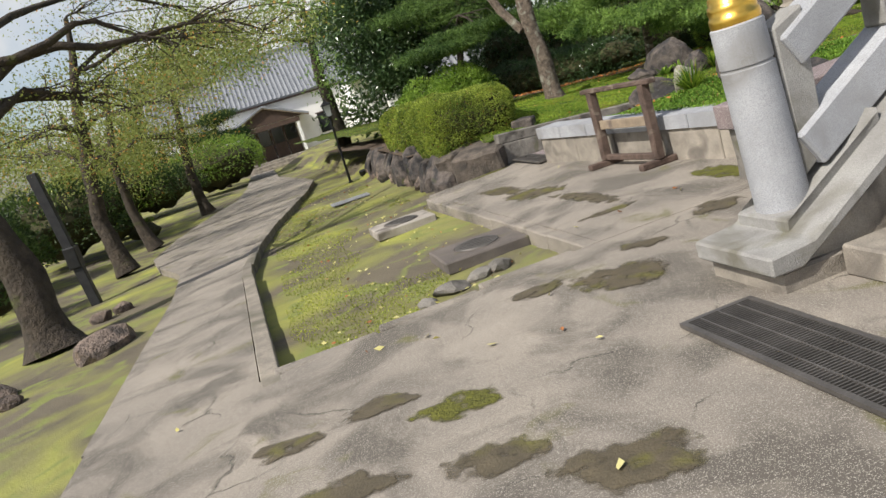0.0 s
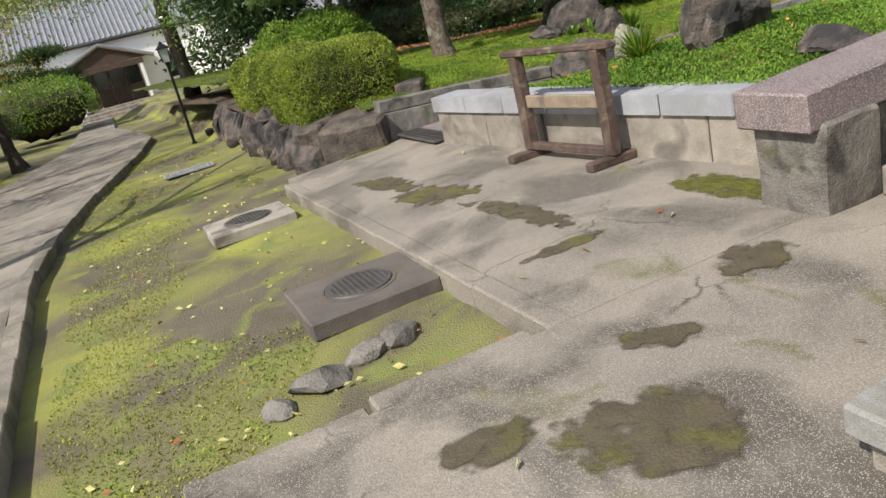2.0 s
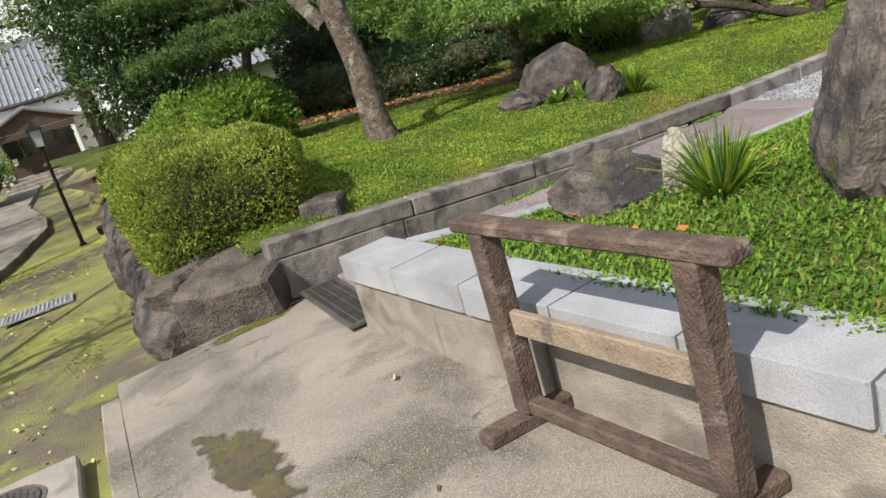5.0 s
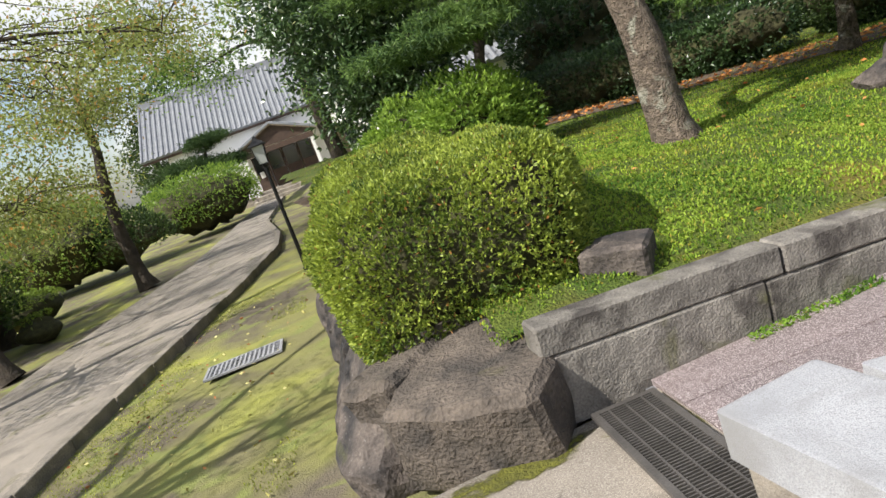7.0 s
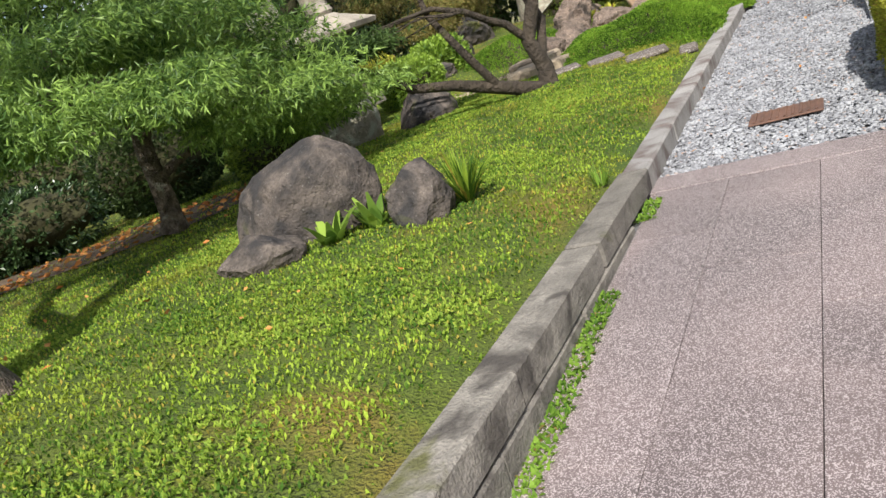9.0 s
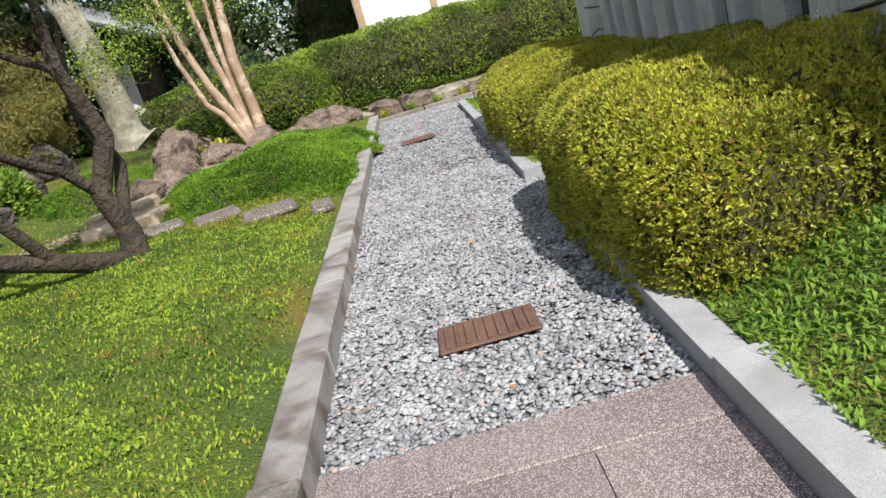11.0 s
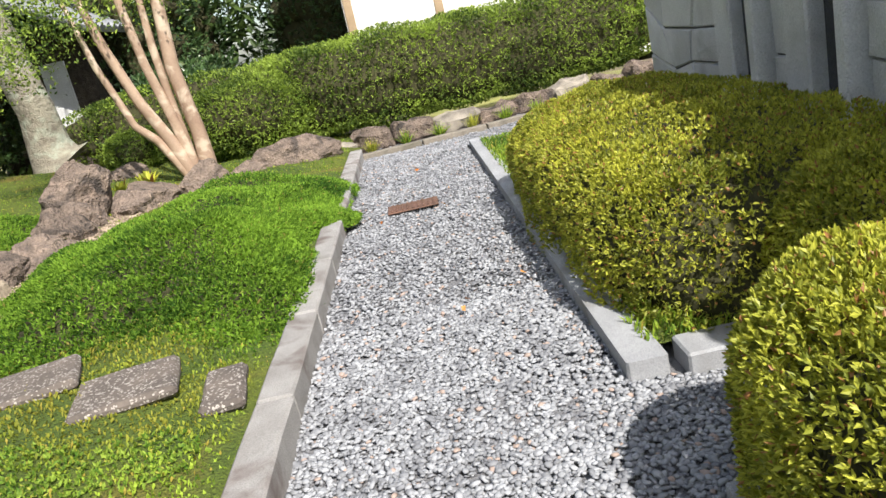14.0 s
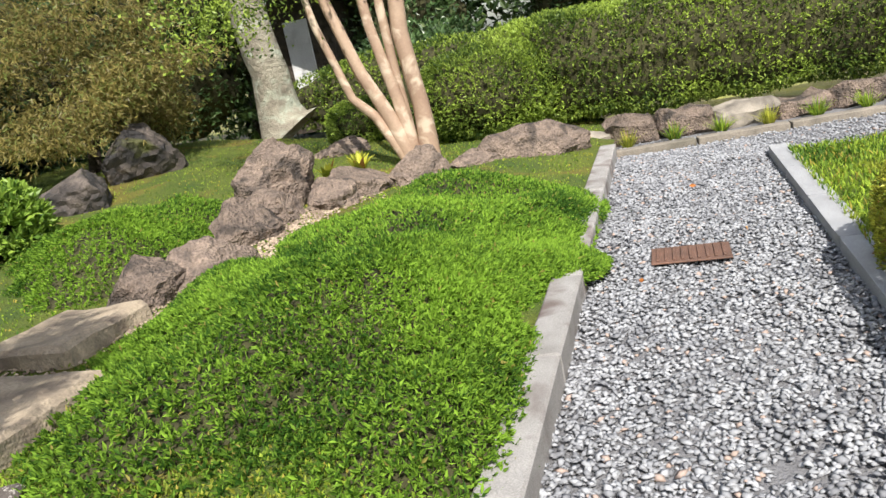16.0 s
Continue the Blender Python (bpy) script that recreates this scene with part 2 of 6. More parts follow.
def leaf_mat(name, dark, light, extra=None, extra_at=0.93, rough=0.45, glow=0.35, patch=1.5, spec=0.35, olive=None, olive_at=0.52):
    """Leaves: colour by leaf and by coarse patch, glossy above, with light coming through."""
    m = bpy.data.materials.new(name)
    m.use_nodes = True
    nt = m.node_tree
    nd, ln = nt.nodes, nt.links
    b, outp = nd["Principled BSDF"], nd["Material Output"]
    geo = nd.new("ShaderNodeNewGeometry")
    ns = nd.new("ShaderNodeTexNoise")
    ns.inputs["Scale"].default_value, ns.inputs["Detail"].default_value, ns.inputs["Roughness"].default_value = patch, 5.0, 0.6
    ln.new(geo.outputs["Position"], ns.inputs["Vector"])
    add = nd.new("ShaderNodeMath")
    add.operation = "MULTIPLY_ADD"
    ln.new(ns.outputs["Fac"], add.inputs[0])
    add.inputs[1].default_value = 1.9
    sub = nd.new("ShaderNodeMath")
    sub.operation = "MULTIPLY_ADD"
    ln.new(geo.outputs["Random Per Island"], sub.inputs[0])
    sub.inputs[1].default_value, sub.inputs[2].default_value = 0.75, -0.82
    ln.new(sub.outputs[0], add.inputs[2])
    ramp = nd.new("ShaderNodeValToRGB")
    ramp.color_ramp.elements[0].color, ramp.color_ramp.elements[0].position = (*dark, 1), 0.15
    ramp.color_ramp.elements[1].color, ramp.color_ramp.elements[1].position = (*light, 1), 0.85
    ln.new(add.outputs[0], ramp.inputs[0])
    col = ramp.outputs["Color"]
    if olive:
        n2, mr, x = nd.new("ShaderNodeTexNoise"), nd.new("ShaderNodeMapRange"), nd.new("ShaderNodeMix")
        n2.inputs["Scale"].default_value, n2.inputs["Detail"].default_value = 0.75, 4.0
        ln.new(geo.outputs["Position"], n2.inputs["Vector"])
        mr.inputs["From Min"].default_value, mr.inputs["From Max"].default_value, mr.inputs["To Max"].default_value = olive_at, olive_at + 0.12, 0.85
        ln.new(n2.outputs["Fac"], mr.inputs["Value"])
        x.data_type = "RGBA"
        ln.new(mr.outputs["Result"], x.inputs[0]), ln.new(col, x.inputs[6])
        x.inputs[7].default_value = (*olive, 1)
        col = x.outputs[2]
    if extra:
        x = nd.new("ShaderNodeMix")
        x.data_type = "RGBA"
        g = nd.new("ShaderNodeMath")
        g.operation = "GREATER_THAN"
        ln.new(geo.outputs["Random Per Island"], g.inputs[0])
        g.inputs[1].default_value = extra_at
        ln.new(g.outputs[0], x.inputs[0]), ln.new(col, x.inputs[6])
        x.inputs[7].default_value = (*extra, 1)
        col = x.outputs[2]
    ln.new(col, b.inputs["Base Color"])
    b.inputs["Roughness"].default_value, b.inputs["Specular IOR Level"].default_value = rough, spec
    tr = nd.new("ShaderNodeBsdfTranslucent")
    ln.new(col, tr.inputs["Color"])
    ms = nd.new("ShaderNodeMixShader")
    ms.inputs[0].default_value = glow
    ln.new(b.outputs[0], ms.inputs[1]), ln.new(tr.outputs[0], ms.inputs[2]), ln.new(ms.outputs[0], outp.inputs["Surface"])
    return m


M_conc = mat("concrete", ((0.39, 0.34, 0.28), (0.235, 0.207, 0.175)), 0.9, 1.3, 130, 0.5, fine_amt=0.8, stain=(0.105, 0.092, 0.076), stain_scale=1.5, stain_lo=0.47, stain_hi=0.61, moss=(0.12, 0.112, 0.045), moss_at=0.61, cracks=(0.8, 0.010, (0.05, 0.045, 0.035)), spots=(0.36, 0.33, 0.28), spots_scale=330, spots_at=0.84, bump_dist=0.006)
M_kerb_pale = mat("pale_kerb_granite", ((0.44, 0.425, 0.41), (0.31, 0.295, 0.28)), 0.85, 5, 150, 0.5, fine_amt=0.6, stain=(0.15, 0.12, 0.11), stain_scale=3.5, stain_lo=0.5, stain_hi=0.66, vary=0.15)
M_kerb = mat("kerb_concrete", ((0.36, 0.315, 0.255), (0.23, 0.205, 0.17)), 0.9, 5, 70, 0.6, fine_amt=0.7, stain=(0.13, 0.12, 0.09), vary=0.15)
M_gran = mat("pale_granite", ((0.50, 0.51, 0.53), (0.37, 0.38, 0.40)), 0.75, 4, 220, 0.25, fine_amt=0.5, stain=(0.22, 0.215, 0.205), stain_scale=2.6, stain_lo=0.52, stain_hi=0.75, vary=0.12, spots=(0.27, 0.27, 0.28), spots_scale=420, spots_at=0.7)
M_gran_low = mat("weathered_granite", ((0.44, 0.39, 0.32), (0.27, 0.24, 0.20)), 0.85, 5, 120, 0.6, fine_amt=0.5, stain=(0.12, 0.105, 0.09), stain_scale=3.0, stain_lo=0.48, stain_hi=0.7, vary=0.15)
M_gran_dark = mat("dark_mossy_granite", ((0.33, 0.305, 0.265), (0.18, 0.165, 0.145)), 0.85, 6, 90, 0.8, fine_amt=0.7, stain=(0.07, 0.062, 0.055), stain_scale=4.0, moss=(0.1, 0.1, 0.04), moss_at=0.63, vary=0.2)
M_red = mat("red_granite", ((0.25, 0.19, 0.185), (0.17, 0.135, 0.135)), 0.6, 2.5, 170, 0.25, fine_amt=0.5, spots=(0.36, 0.31, 0.30), spots_scale=220, spots_at=0.66, vary=0.15, stain=(0.12, 0.10, 0.10), stain_scale=1.5)
M_pave = mat("flamed_granite_paving", ((0.25, 0.195, 0.19), (0.14, 0.112, 0.112)), 0.5, 1.4, 260, 0.35, fine_amt=0.65, spots=(0.46, 0.40, 0.395), spots_scale=300, spots_at=0.68, vary=0.12, stain=(0.095, 0.078, 0.078), stain_scale=1.1, stain_lo=0.46, stain_hi=0.68)
M_rock = mat("garden_rock", ((0.20, 0.165, 0.14), (0.055, 0.047, 0.043)), 0.85, 7, 60, 0.8, fine_amt=0.85, spots=(0.36, 0.35, 0.33), spots_scale=130, spots_at=0.985, stain=(0.03, 0.028, 0.028), stain_scale=3, stain_lo=0.48, stain_hi=0.62, bump_dist=0.012, moss=(0.085, 0.09, 0.025), moss_at=0.62)
M_rock2 = mat("brown_rock", ((0.42, 0.32, 0.25), (0.22, 0.17, 0.14)), 0.88, 9.0, 45, 1.0, fine_amt=0.85, stain=(0.07, 0.058, 0.05), stain_scale=4, bump_dist=0.03, vary=0.2)
M_wallrock = mat("brown_wall_rock", ((0.19, 0.155, 0.125), (0.085, 0.072, 0.06)), 0.9, 6, 60, 0.9, fine_amt=0.8, stain=(0.045, 0.04, 0.036), stain_scale=3.0, stain_lo=0.5, stain_hi=0.66, moss=(0.09, 0.085, 0.03), moss_at=0.64, bump_dist=0.015)
M_soil = mat("soil", ((0.16, 0.115, 0.08), (0.09, 0.065, 0.045)), 0.95, 5, 60, 0.6, bump_dist=0.02)
M_moss = mat("mossy_earth", ((0.19, 0.16, 0.11), (0.13, 0.11, 0.078)), 0.95, 1.4, 90, 0.7, fine_amt=0.7, stain=(0.31, 0.32, 0.065), stain_scale=0.7, stain_lo=0.42, stain_hi=0.70, moss=(0.19, 0.21, 0.06), moss_at=0.54, bump_dist=0.02)
M_turf = mat("turf", ((0.08, 0.14, 0.02), (0.17, 0.21, 0.027)), 0.95, 1.8, 70, 1.0, fine_amt=0.75, stain=(0.20, 0.15, 0.03), stain_scale=1.1, stain_lo=0.54, stain_hi=0.70, bump_dist=0.04)
M_ground = mat("earth", ((0.13, 0.12, 0.06), (0.09, 0.10, 0.04)), 0.95, 0.8, 30, 0.5, stain=(0.15, 0.12, 0.085), stain_scale=0.4)
M_wood = mat("weathered_wood", ((0.16, 0.11, 0.085), (0.075, 0.05, 0.04)), 0.85, 9, 90, 0.8, fine_amt=0.5, stain=(0.24, 0.2, 0.155), stain_scale=7, stain_lo=0.58, stain_hi=0.75)
M_wood2 = mat("pale_weathered_wood", ((0.34, 0.27, 0.19), (0.22, 0.17, 0.12)), 0.85, 9, 90, 0.6, stain=(0.14, 0.11, 0.09), stain_scale=6)
M_bark = mat("dark_bark", ((0.095, 0.075, 0.055), (0.045, 0.036, 0.028)), 0.95, 7, 50, 1.0, fine_amt=0.5, bump_dist=0.03, moss=(0.075, 0.08, 0.025), moss_at=0.6)
M_bark2 = mat("grey_bark", ((0.33, 0.26, 0.195), (0.11, 0.085, 0.065)), 0.95, 14, 70, 1.0, fine_amt=0.7, bump_dist=0.03, stain=(0.34, 0.33, 0.26), stain_scale=6, stain_lo=0.56, stain_hi=0.66)
M_bark3 = mat("smooth_bark", ((0.43, 0.31, 0.22), (0.3, 0.2, 0.14)), 0.7, 3, 40, 0.3, fine_amt=0.25, stain=(0.5, 0.4, 0.3), stain_scale=5, stain_lo=0.5, stain_hi=0.62)
M_bark4 = mat("lichen_bark", ((0.42, 0.39, 0.3), (0.25, 0.22, 0.17)), 0.95, 5, 50, 0.9, fine_amt=0.4, stain=(0.4, 0.42, 0.33), stain_scale=4, bump_dist=0.03)
M_black = mat("black_metal", ((0.02, 0.02, 0.022), (0.035, 0.035, 0.035)), 0.5, 8, 90, 0.1, metal=0.4)
M_steel = mat("grating_steel", ((0.20, 0.185, 0.17), (0.13, 0.12, 0.11)), 0.5, 6, 90, 0.2, metal=0.6)
M_rust = mat("rusty_iron", ((0.22, 0.12, 0.085), (0.14, 0.085, 0.065)), 0.75, 8, 90, 0.4, metal=0.3)
# near-black that paints the shade of holes which have no depth
M_hole_shade = mat("hole_shade_black", ((0.02, 0.02, 0.02), (0.03, 0.028, 0.025)), 0.95, 8, 60, 0.2)
M_gold = mat("gold_leaf", ((0.85, 0.55, 0.12), (0.75, 0.45, 0.08)), 0.28, 6, 60, 0.08, metal=1.0, fine_amt=0.15)
M_plaster = mat("white_plaster", ((0.86, 0.85, 0.83), (0.80, 0.79, 0.77)), 0.9, 1.5, 60, 0.1, fine_amt=0.08, stain=(0.62, 0.61, 0.58), stain_scale=0.8, stain_lo=0.6, stain_hi=0.8)
M_tile = mat("grey_roof_tile", ((0.30, 0.31, 0.33), (0.22, 0.23, 0.25)), 0.5, 3, 50, 0.2, fine_amt=0.3, vary=0.1)
M_brown = mat("brown_timber", ((0.11, 0.07, 0.05), (0.07, 0.045, 0.035)), 0.7, 6, 60, 0.3)
M_beam = mat("pale_timber", ((0.45, 0.33, 0.21), (0.36, 0.26, 0.16)), 0.8, 6, 60, 0.3)
M_glass = mat("dark_window_glass", ((0.02, 0.022, 0.025), (0.03, 0.03, 0.033)), 0.08, 1, 10, 0.0, fine_amt=0.05, spec=0.8)
M_panel = mat("grey_cladding_stone", ((0.84, 0.84, 0.84), (0.70, 0.70, 0.705)), 0.8, 2.2, 90, 0.8, fine_amt=0.4, stain=(0.50, 0.50, 0.505), stain_scale=2.4, stain_lo=0.52, stain_hi=0.7, vary=0.10, bump_dist=0.02)
M_sign = mat("faded_sign_paint", ((0.75, 0.55, 0.45), (0.62, 0.42, 0.34)), 0.7, 3, 40, 0.05)

L_azalea = leaf_mat("azalea_leaves", (0.08, 0.135, 0.022), (0.44, 0.52, 0.085), (0.42, 0.2, 0.06), 0.985, patch=2.2)
L_gold = leaf_mat("yellow_green_leaves", (0.17, 0.20, 0.025), (0.58, 0.58, 0.075), (0.38, 0.19, 0.07), 0.95, patch=2.6)
L_box = leaf_mat("dark_hedge_leaves", (0.05, 0.095, 0.018), (0.36, 0.48, 0.075), patch=1.4)
L_cam = leaf_mat("glossy_camellia_leaves", (0.025, 0.055, 0.02), (0.08, 0.14, 0.045), (0.14, 0.18, 0.08), 0.965, rough=0.3, glow=0.15, patch=1.0, spec=0.5)
L_nan = leaf_mat("bright_shrub_leaves", (0.1, 0.19, 0.03), (0.32, 0.46, 0.07), patch=1.5)
L_juni = leaf_mat("juniper_sprays", (0.035, 0.095, 0.012), (0.25, 0.42, 0.045), (0.3, 0.27, 0.07), 0.985, rough=0.7, patch=1.3, spec=0.15)
L_maple = leaf_mat("maple_leaves", (0.075, 0.15, 0.035), (0.31, 0.46, 0.10), patch=1.2)
L_cherry = leaf_mat("cherry_leaves", (0.13, 0.16, 0.03), (0.38, 0.43, 0.12), (0.5, 0.28, 0.07), 0.93, patch=0.7, glow=0.45)
L_acer = leaf_mat("bronze_maple_leaves", (0.12, 0.10, 0.03), (0.38, 0.32, 0.10), (0.2, 0.24, 0.06), 0.8, patch=1.2)
L_bough = leaf_mat("pine_bough_needles", (0.045, 0.095, 0.025), (0.19, 0.30, 0.07), rough=0.6, patch=1.2)
L_pine = leaf_mat("pine_needles", (0.02, 0.05, 0.015), (0.075, 0.13, 0.03), rough=0.6, patch=1.2)
L_dark = leaf_mat("shaded_leaves", (0.02, 0.042, 0.014), (0.10, 0.16, 0.04), patch=0.8)
L_grass = leaf_mat("grass_blades", (0.055, 0.13, 0.016), (0.37, 0.50, 0.055), (0.40, 0.33, 0.06), 0.93, rough=0.6, patch=1.6, spec=0.2, olive=(0.29, 0.27, 0.04), olive_at=0.56)
L_mossy = leaf_mat("mossy_tufts", (0.15, 0.18, 0.03), (0.42, 0.46, 0.08), rough=0.7, patch=1.6, spec=0.15)
L_lawn = leaf_mat("dark_lawn_blades", (0.06, 0.14, 0.015), (0.22, 0.36, 0.05), (0.25, 0.2, 0.06), 0.97, rough=0.6, patch=1.3, spec=0.2)
L_litter = leaf_mat("fallen_leaves", (0.42, 0.38, 0.12), (0.6, 0.55, 0.25), (0.35, 0.14, 0.05), 0.75, rough=0.7, glow=0.1)
L_orange = leaf_mat("fallen_orange_leaves", (0.45, 0.16, 0.04), (0.55, 0.28, 0.08), rough=0.7, glow=0.1)
M_pebble = mat("blue_grey_pebbles", ((0.36, 0.37, 0.40), (0.25, 0.26, 0.29)), 0.75, 25, 150, 0.2, fine_amt=0.25)
L_pebble = leaf_mat("blue_grey_pebbles_mix", (0.18, 0.185, 0.20), (0.37, 0.38, 0.40), (0.36, 0.28, 0.24), 0.97, rough=0.75, glow=0.0, patch=5)


# ---- ground ----
def grid_lines(lo, hi, fine_lo, fine_hi, step):
    a = list(np.arange(fine_lo, fine_hi + 1e-6, step))
    d, x = step, fine_lo
    left = []
    while x > lo:
        d *= 1.35
        x -= d
        left.append(max(x, lo))
    d, x = step, fine_hi
    right = []
    while x < hi:
        d *= 1.35
        x += d
        right.append(min(x, hi))
    return left[::-1] + a + right


def grid_mesh(name, xs, ys, zf, mat_, smooth=True, keep=None, world=None):
    v = []
    for y in ys:
        for x in xs:
            w = world(x, y) if world else Vector((x, y, 0))
            v.append((w.x, w.y, zf(w.x, w.y)))
    k = len(xs)
    f = [(j * k + i, j * k + i + 1, (j + 1) * k + i + 1, (j + 1) * k + i) for j in range(len(ys) - 1) for i in range(len(xs) - 1) if keep is None or keep((xs[i] + xs[i + 1]) / 2, (ys[j] + ys[j + 1]) / 2)]
    return mesh_np(name, v, f, mat_, smooth)


KERB_N = (-8, 4.9, 7.05, 10.5, 13.0, 15.5, 17.7, 21.0, 24.7, 28.0, 33.0, 50)
KERB_S = (1.62, 1.62, 1.52, 1.36, 1.50, 1.85, 2.25, 2.85, 3.30, 3.2, 2.6, 2.6)
LEFT_S = (0.25, 0.25, 0.24, 0.25, 0.1, -0.6, -1.0, -0.8, -0.1, 0.7, 1.0, 1.0)


def ground_z(x, y):
    s, n = sn(x, y)
    z = H(x, y) - 0.13 + 0.03 * lump(x, y, 0.5, 1)
    if s > 4.0 and n < 11.2:
        z = min(z, -0.16)
    if s > 4.6 and n > 11.3:
        z = -0.2
    return z


ground = solid("ground", grid_mesh("ground", grid_lines(-400, 400, -13, 22, 0.35), grid_lines(-400, 600, -5, 32, 0.35), ground_z, M_moss), M_moss, "mossy garden earth with thin grass", kind="structure")


def slab_strip(name, right, left, n0, n1, step, mat_, label, dz=0.0, depth=0.14, cols=8):
    """A strip of paving between two edges given as functions of n, with sides."""
    ns = np.linspace(n0, n1, max(2, round((n1 - n0) / step)))
    v, f = [], []
    for n in ns:
        a, b = left(n), right(n)
        for k in range(cols + 1):
            p = P(a + (b - a) * k / cols, n)
            v.append((p.x, p.y, H(p.x, p.y) + dz + 0.006 * lump(p.x, p.y, 1.2, 5)))
    c = cols + 1
    f = [(j * c + i, j * c + i + 1, (j + 1) * c + i + 1, (j + 1) * c + i) for j in range(len(ns) - 1) for i in range(cols)]
    rim = [i for i in range(c)] + [j * c + cols for j in range(1, len(ns))] + [(len(ns) - 1) * c + i for i in range(cols - 1, -1, -1)] + [j * c for j in range(len(ns) - 2, 0, -1)]
    o = len(v)
    v += [(v[i][0], v[i][1], v[i][2] - depth) for i in rim]
    f += [(rim[(k + 1) % len(rim)], rim[k], o + k, o + (k + 1) % len(rim)) for k in range(len(rim))]
    return solid(name, mesh_np(name, v, f, mat_), mat_, label, kind="structure")


forecourt = slab_strip("pavement_forecourt", lambda n: 12.0, lambda n: 0.27, -9, 5.12, 0.4, M_conc, "worn beige concrete forecourt with damp patches", cols=40)
apron = slab_strip("pavement_apron", lambda n: 6.4, lambda n: 4.08, 5.12, 10.87, 0.25, M_conc, "worn beige concrete apron below the wall", dz=0.003)
walkway = slab_strip("pavement_walk", lambda n: lerp(n, KERB_N, KERB_S) - 0.15, lambda n: lerp(n, KERB_N, LEFT_S), 5.12, 50, 0.4, M_conc, "worn concrete garden walk dusted with earth", dz=0.0)

# kerb stones along the garden walk and the apron's edge
kerb_line = tagged(new("kerb_walk"), "row of low concrete kerb stones beside the walk", kind="structure")
kb = mesh_bm("kerb_stone", box_bm(0.14, 0.99, 0.17, 0.008), M_kerb)
n_at = 4.95
while n_at < 33:
    n2 = n_at + 0.5
    s0, d = lerp(n2, KERB_N, KERB_S) - 0.07, lerp(n2 + 0.4, KERB_N, KERB_S) - lerp(n2 - 0.4, KERB_N, KERB_S)
    p = P(s0, n2)
    part("kerb_stone", kb, None, kerb_line, m=pose(p.x, p.y, H(p.x, p.y) - 0.158 + random.uniform(-0.004, 0.004), 0, 0, TURN - math.degrees(math.atan2(d, 0.8))))
    n_at += 1.0
edge_line = tagged(new("kerb_apron"), "row of flush concrete edging blocks round the apron", kind="structure")
eb = mesh_bm("edging_block", box_bm(0.13, 0.76, 0.2, 0.012), M_conc)
for k in range(7):
    p = P(4.02, 5.5 + 0.78 * k)
    part("edging_block", eb, None, edge_line, m=pose(p.x, p.y, H(p.x, p.y) - 0.199, 0, 0, TURN + random.uniform(-0.8, 0.8)))
for k in range(3):
    p = P(1.95 + 0.78 * k, 5.17)
    part("edging_block", eb, None, edge_line, m=pose(p.x, p.y, H(p.x, p.y) - 0.199, 0, 0, TURN + 90))

# damp mossy hollows in the forecourt: shallow sheets that follow the slab
M_damp = mat("damp_moss_stain", ((0.13, 0.105, 0.065), (0.085, 0.07, 0.045)), 0.6, 6, 90, 0.5, fine_amt=0.5, stain=(0.12, 0.11, 0.03), stain_scale=3)
M_moss2 = mat("bright_moss", ((0.16, 0.16, 0.02), (0.1, 0.1, 0.02)), 0.95, 8, 90, 0.9, fine_amt=0.5, bump_dist=0.02)


def ragged(m):
    """Lets a patch thin out to nothing towards its rim, broken by noise."""
    nt = m.node_tree
    nd, ln = nt.nodes, nt.links
    at = nd.new("ShaderNodeAttribute")
    at.attribute_name = "body"
    ns = nd.new("ShaderNodeTexNoise")
    ns.inputs["Scale"].default_value, ns.inputs["Detail"].default_value = 9.0, 8.0
    ln.new(nd.new("ShaderNodeNewGeometry").outputs["Position"], ns.inputs["Vector"])
    s = nd.new("ShaderNodeMath")
    s.operation = "MULTIPLY_ADD"
    ln.new(ns.outputs["Fac"], s.inputs[0])
    s.inputs[1].default_value = 3.2
    ln.new(at.outputs["Fac"], s.inputs[2])
    mr = nd.new("ShaderNodeMapRange")
    mr.inputs["From Min"].default_value, mr.inputs["From Max"].default_value = 1.75, 2.35
    ln.new(s.outputs[0], mr.inputs["Value"])
    mx, tp = nd.new("ShaderNodeMixShader"), nd.new("ShaderNodeBsdfTransparent")
    ln.new(mr.outputs["Result"], mx.inputs[0]), ln.new(tp.outputs[0], mx.inputs[1]), ln.new(nd["Principled BSDF"].outputs[0], mx.inputs[2])
    ln.new(mx.outputs[0], nd["Material Output"].inputs["Surface"])


ragged(M_damp), ragged(M_moss2)


def patch(name, s, n, a, b, turn, mat_, label, seed):
    v, f = [(0, 0)], []
    k = 28
    for ring in (0.55, 1.0):
        for i in range(k):
            th = 2 * math.pi * i / k
            r = ring * (1 + 0.3 * noise.noise((math.cos(th) * 1.4 + seed, math.sin(th) * 1.4, seed)) + 0.10 * noise.noise((math.cos(th) * 5 + seed, math.sin(th) * 5, seed)))
            v.append((a * r * math.cos(th), b * r * math.sin(th)))
    ca, sa = math.cos(radians(turn)), math.sin(radians(turn))
    vv = []
    for i, (x, y) in enumerate(v):
        p = P(s + (x * ca - y * sa) * 1.2, n + (x * sa + y * ca) * 1.2)
        vv.append((p.x, p.y, H(p.x, p.y) + 0.006 * lump(p.x, p.y, 1.2, 5) + (0.008 if i <= k else 0.0045)))
    tri = [(0, 1 + i, 1 + (i + 1) % k) for i in range(k)]
    for i in range(k):
        j = (i + 1) % k
        tri += [(1 + i, 1 + k + i, 1 + k + j), (1 + i, 1 + k + j, 1 + j)]
    me = mesh_np(name, vv, tri, mat_, True)
    body = me.attributes.new("body", "FLOAT", "POINT")
    body.data.foreach_set("value", [0.95 if i_ <= k else 0.0 for i_ in range(len(vv))])
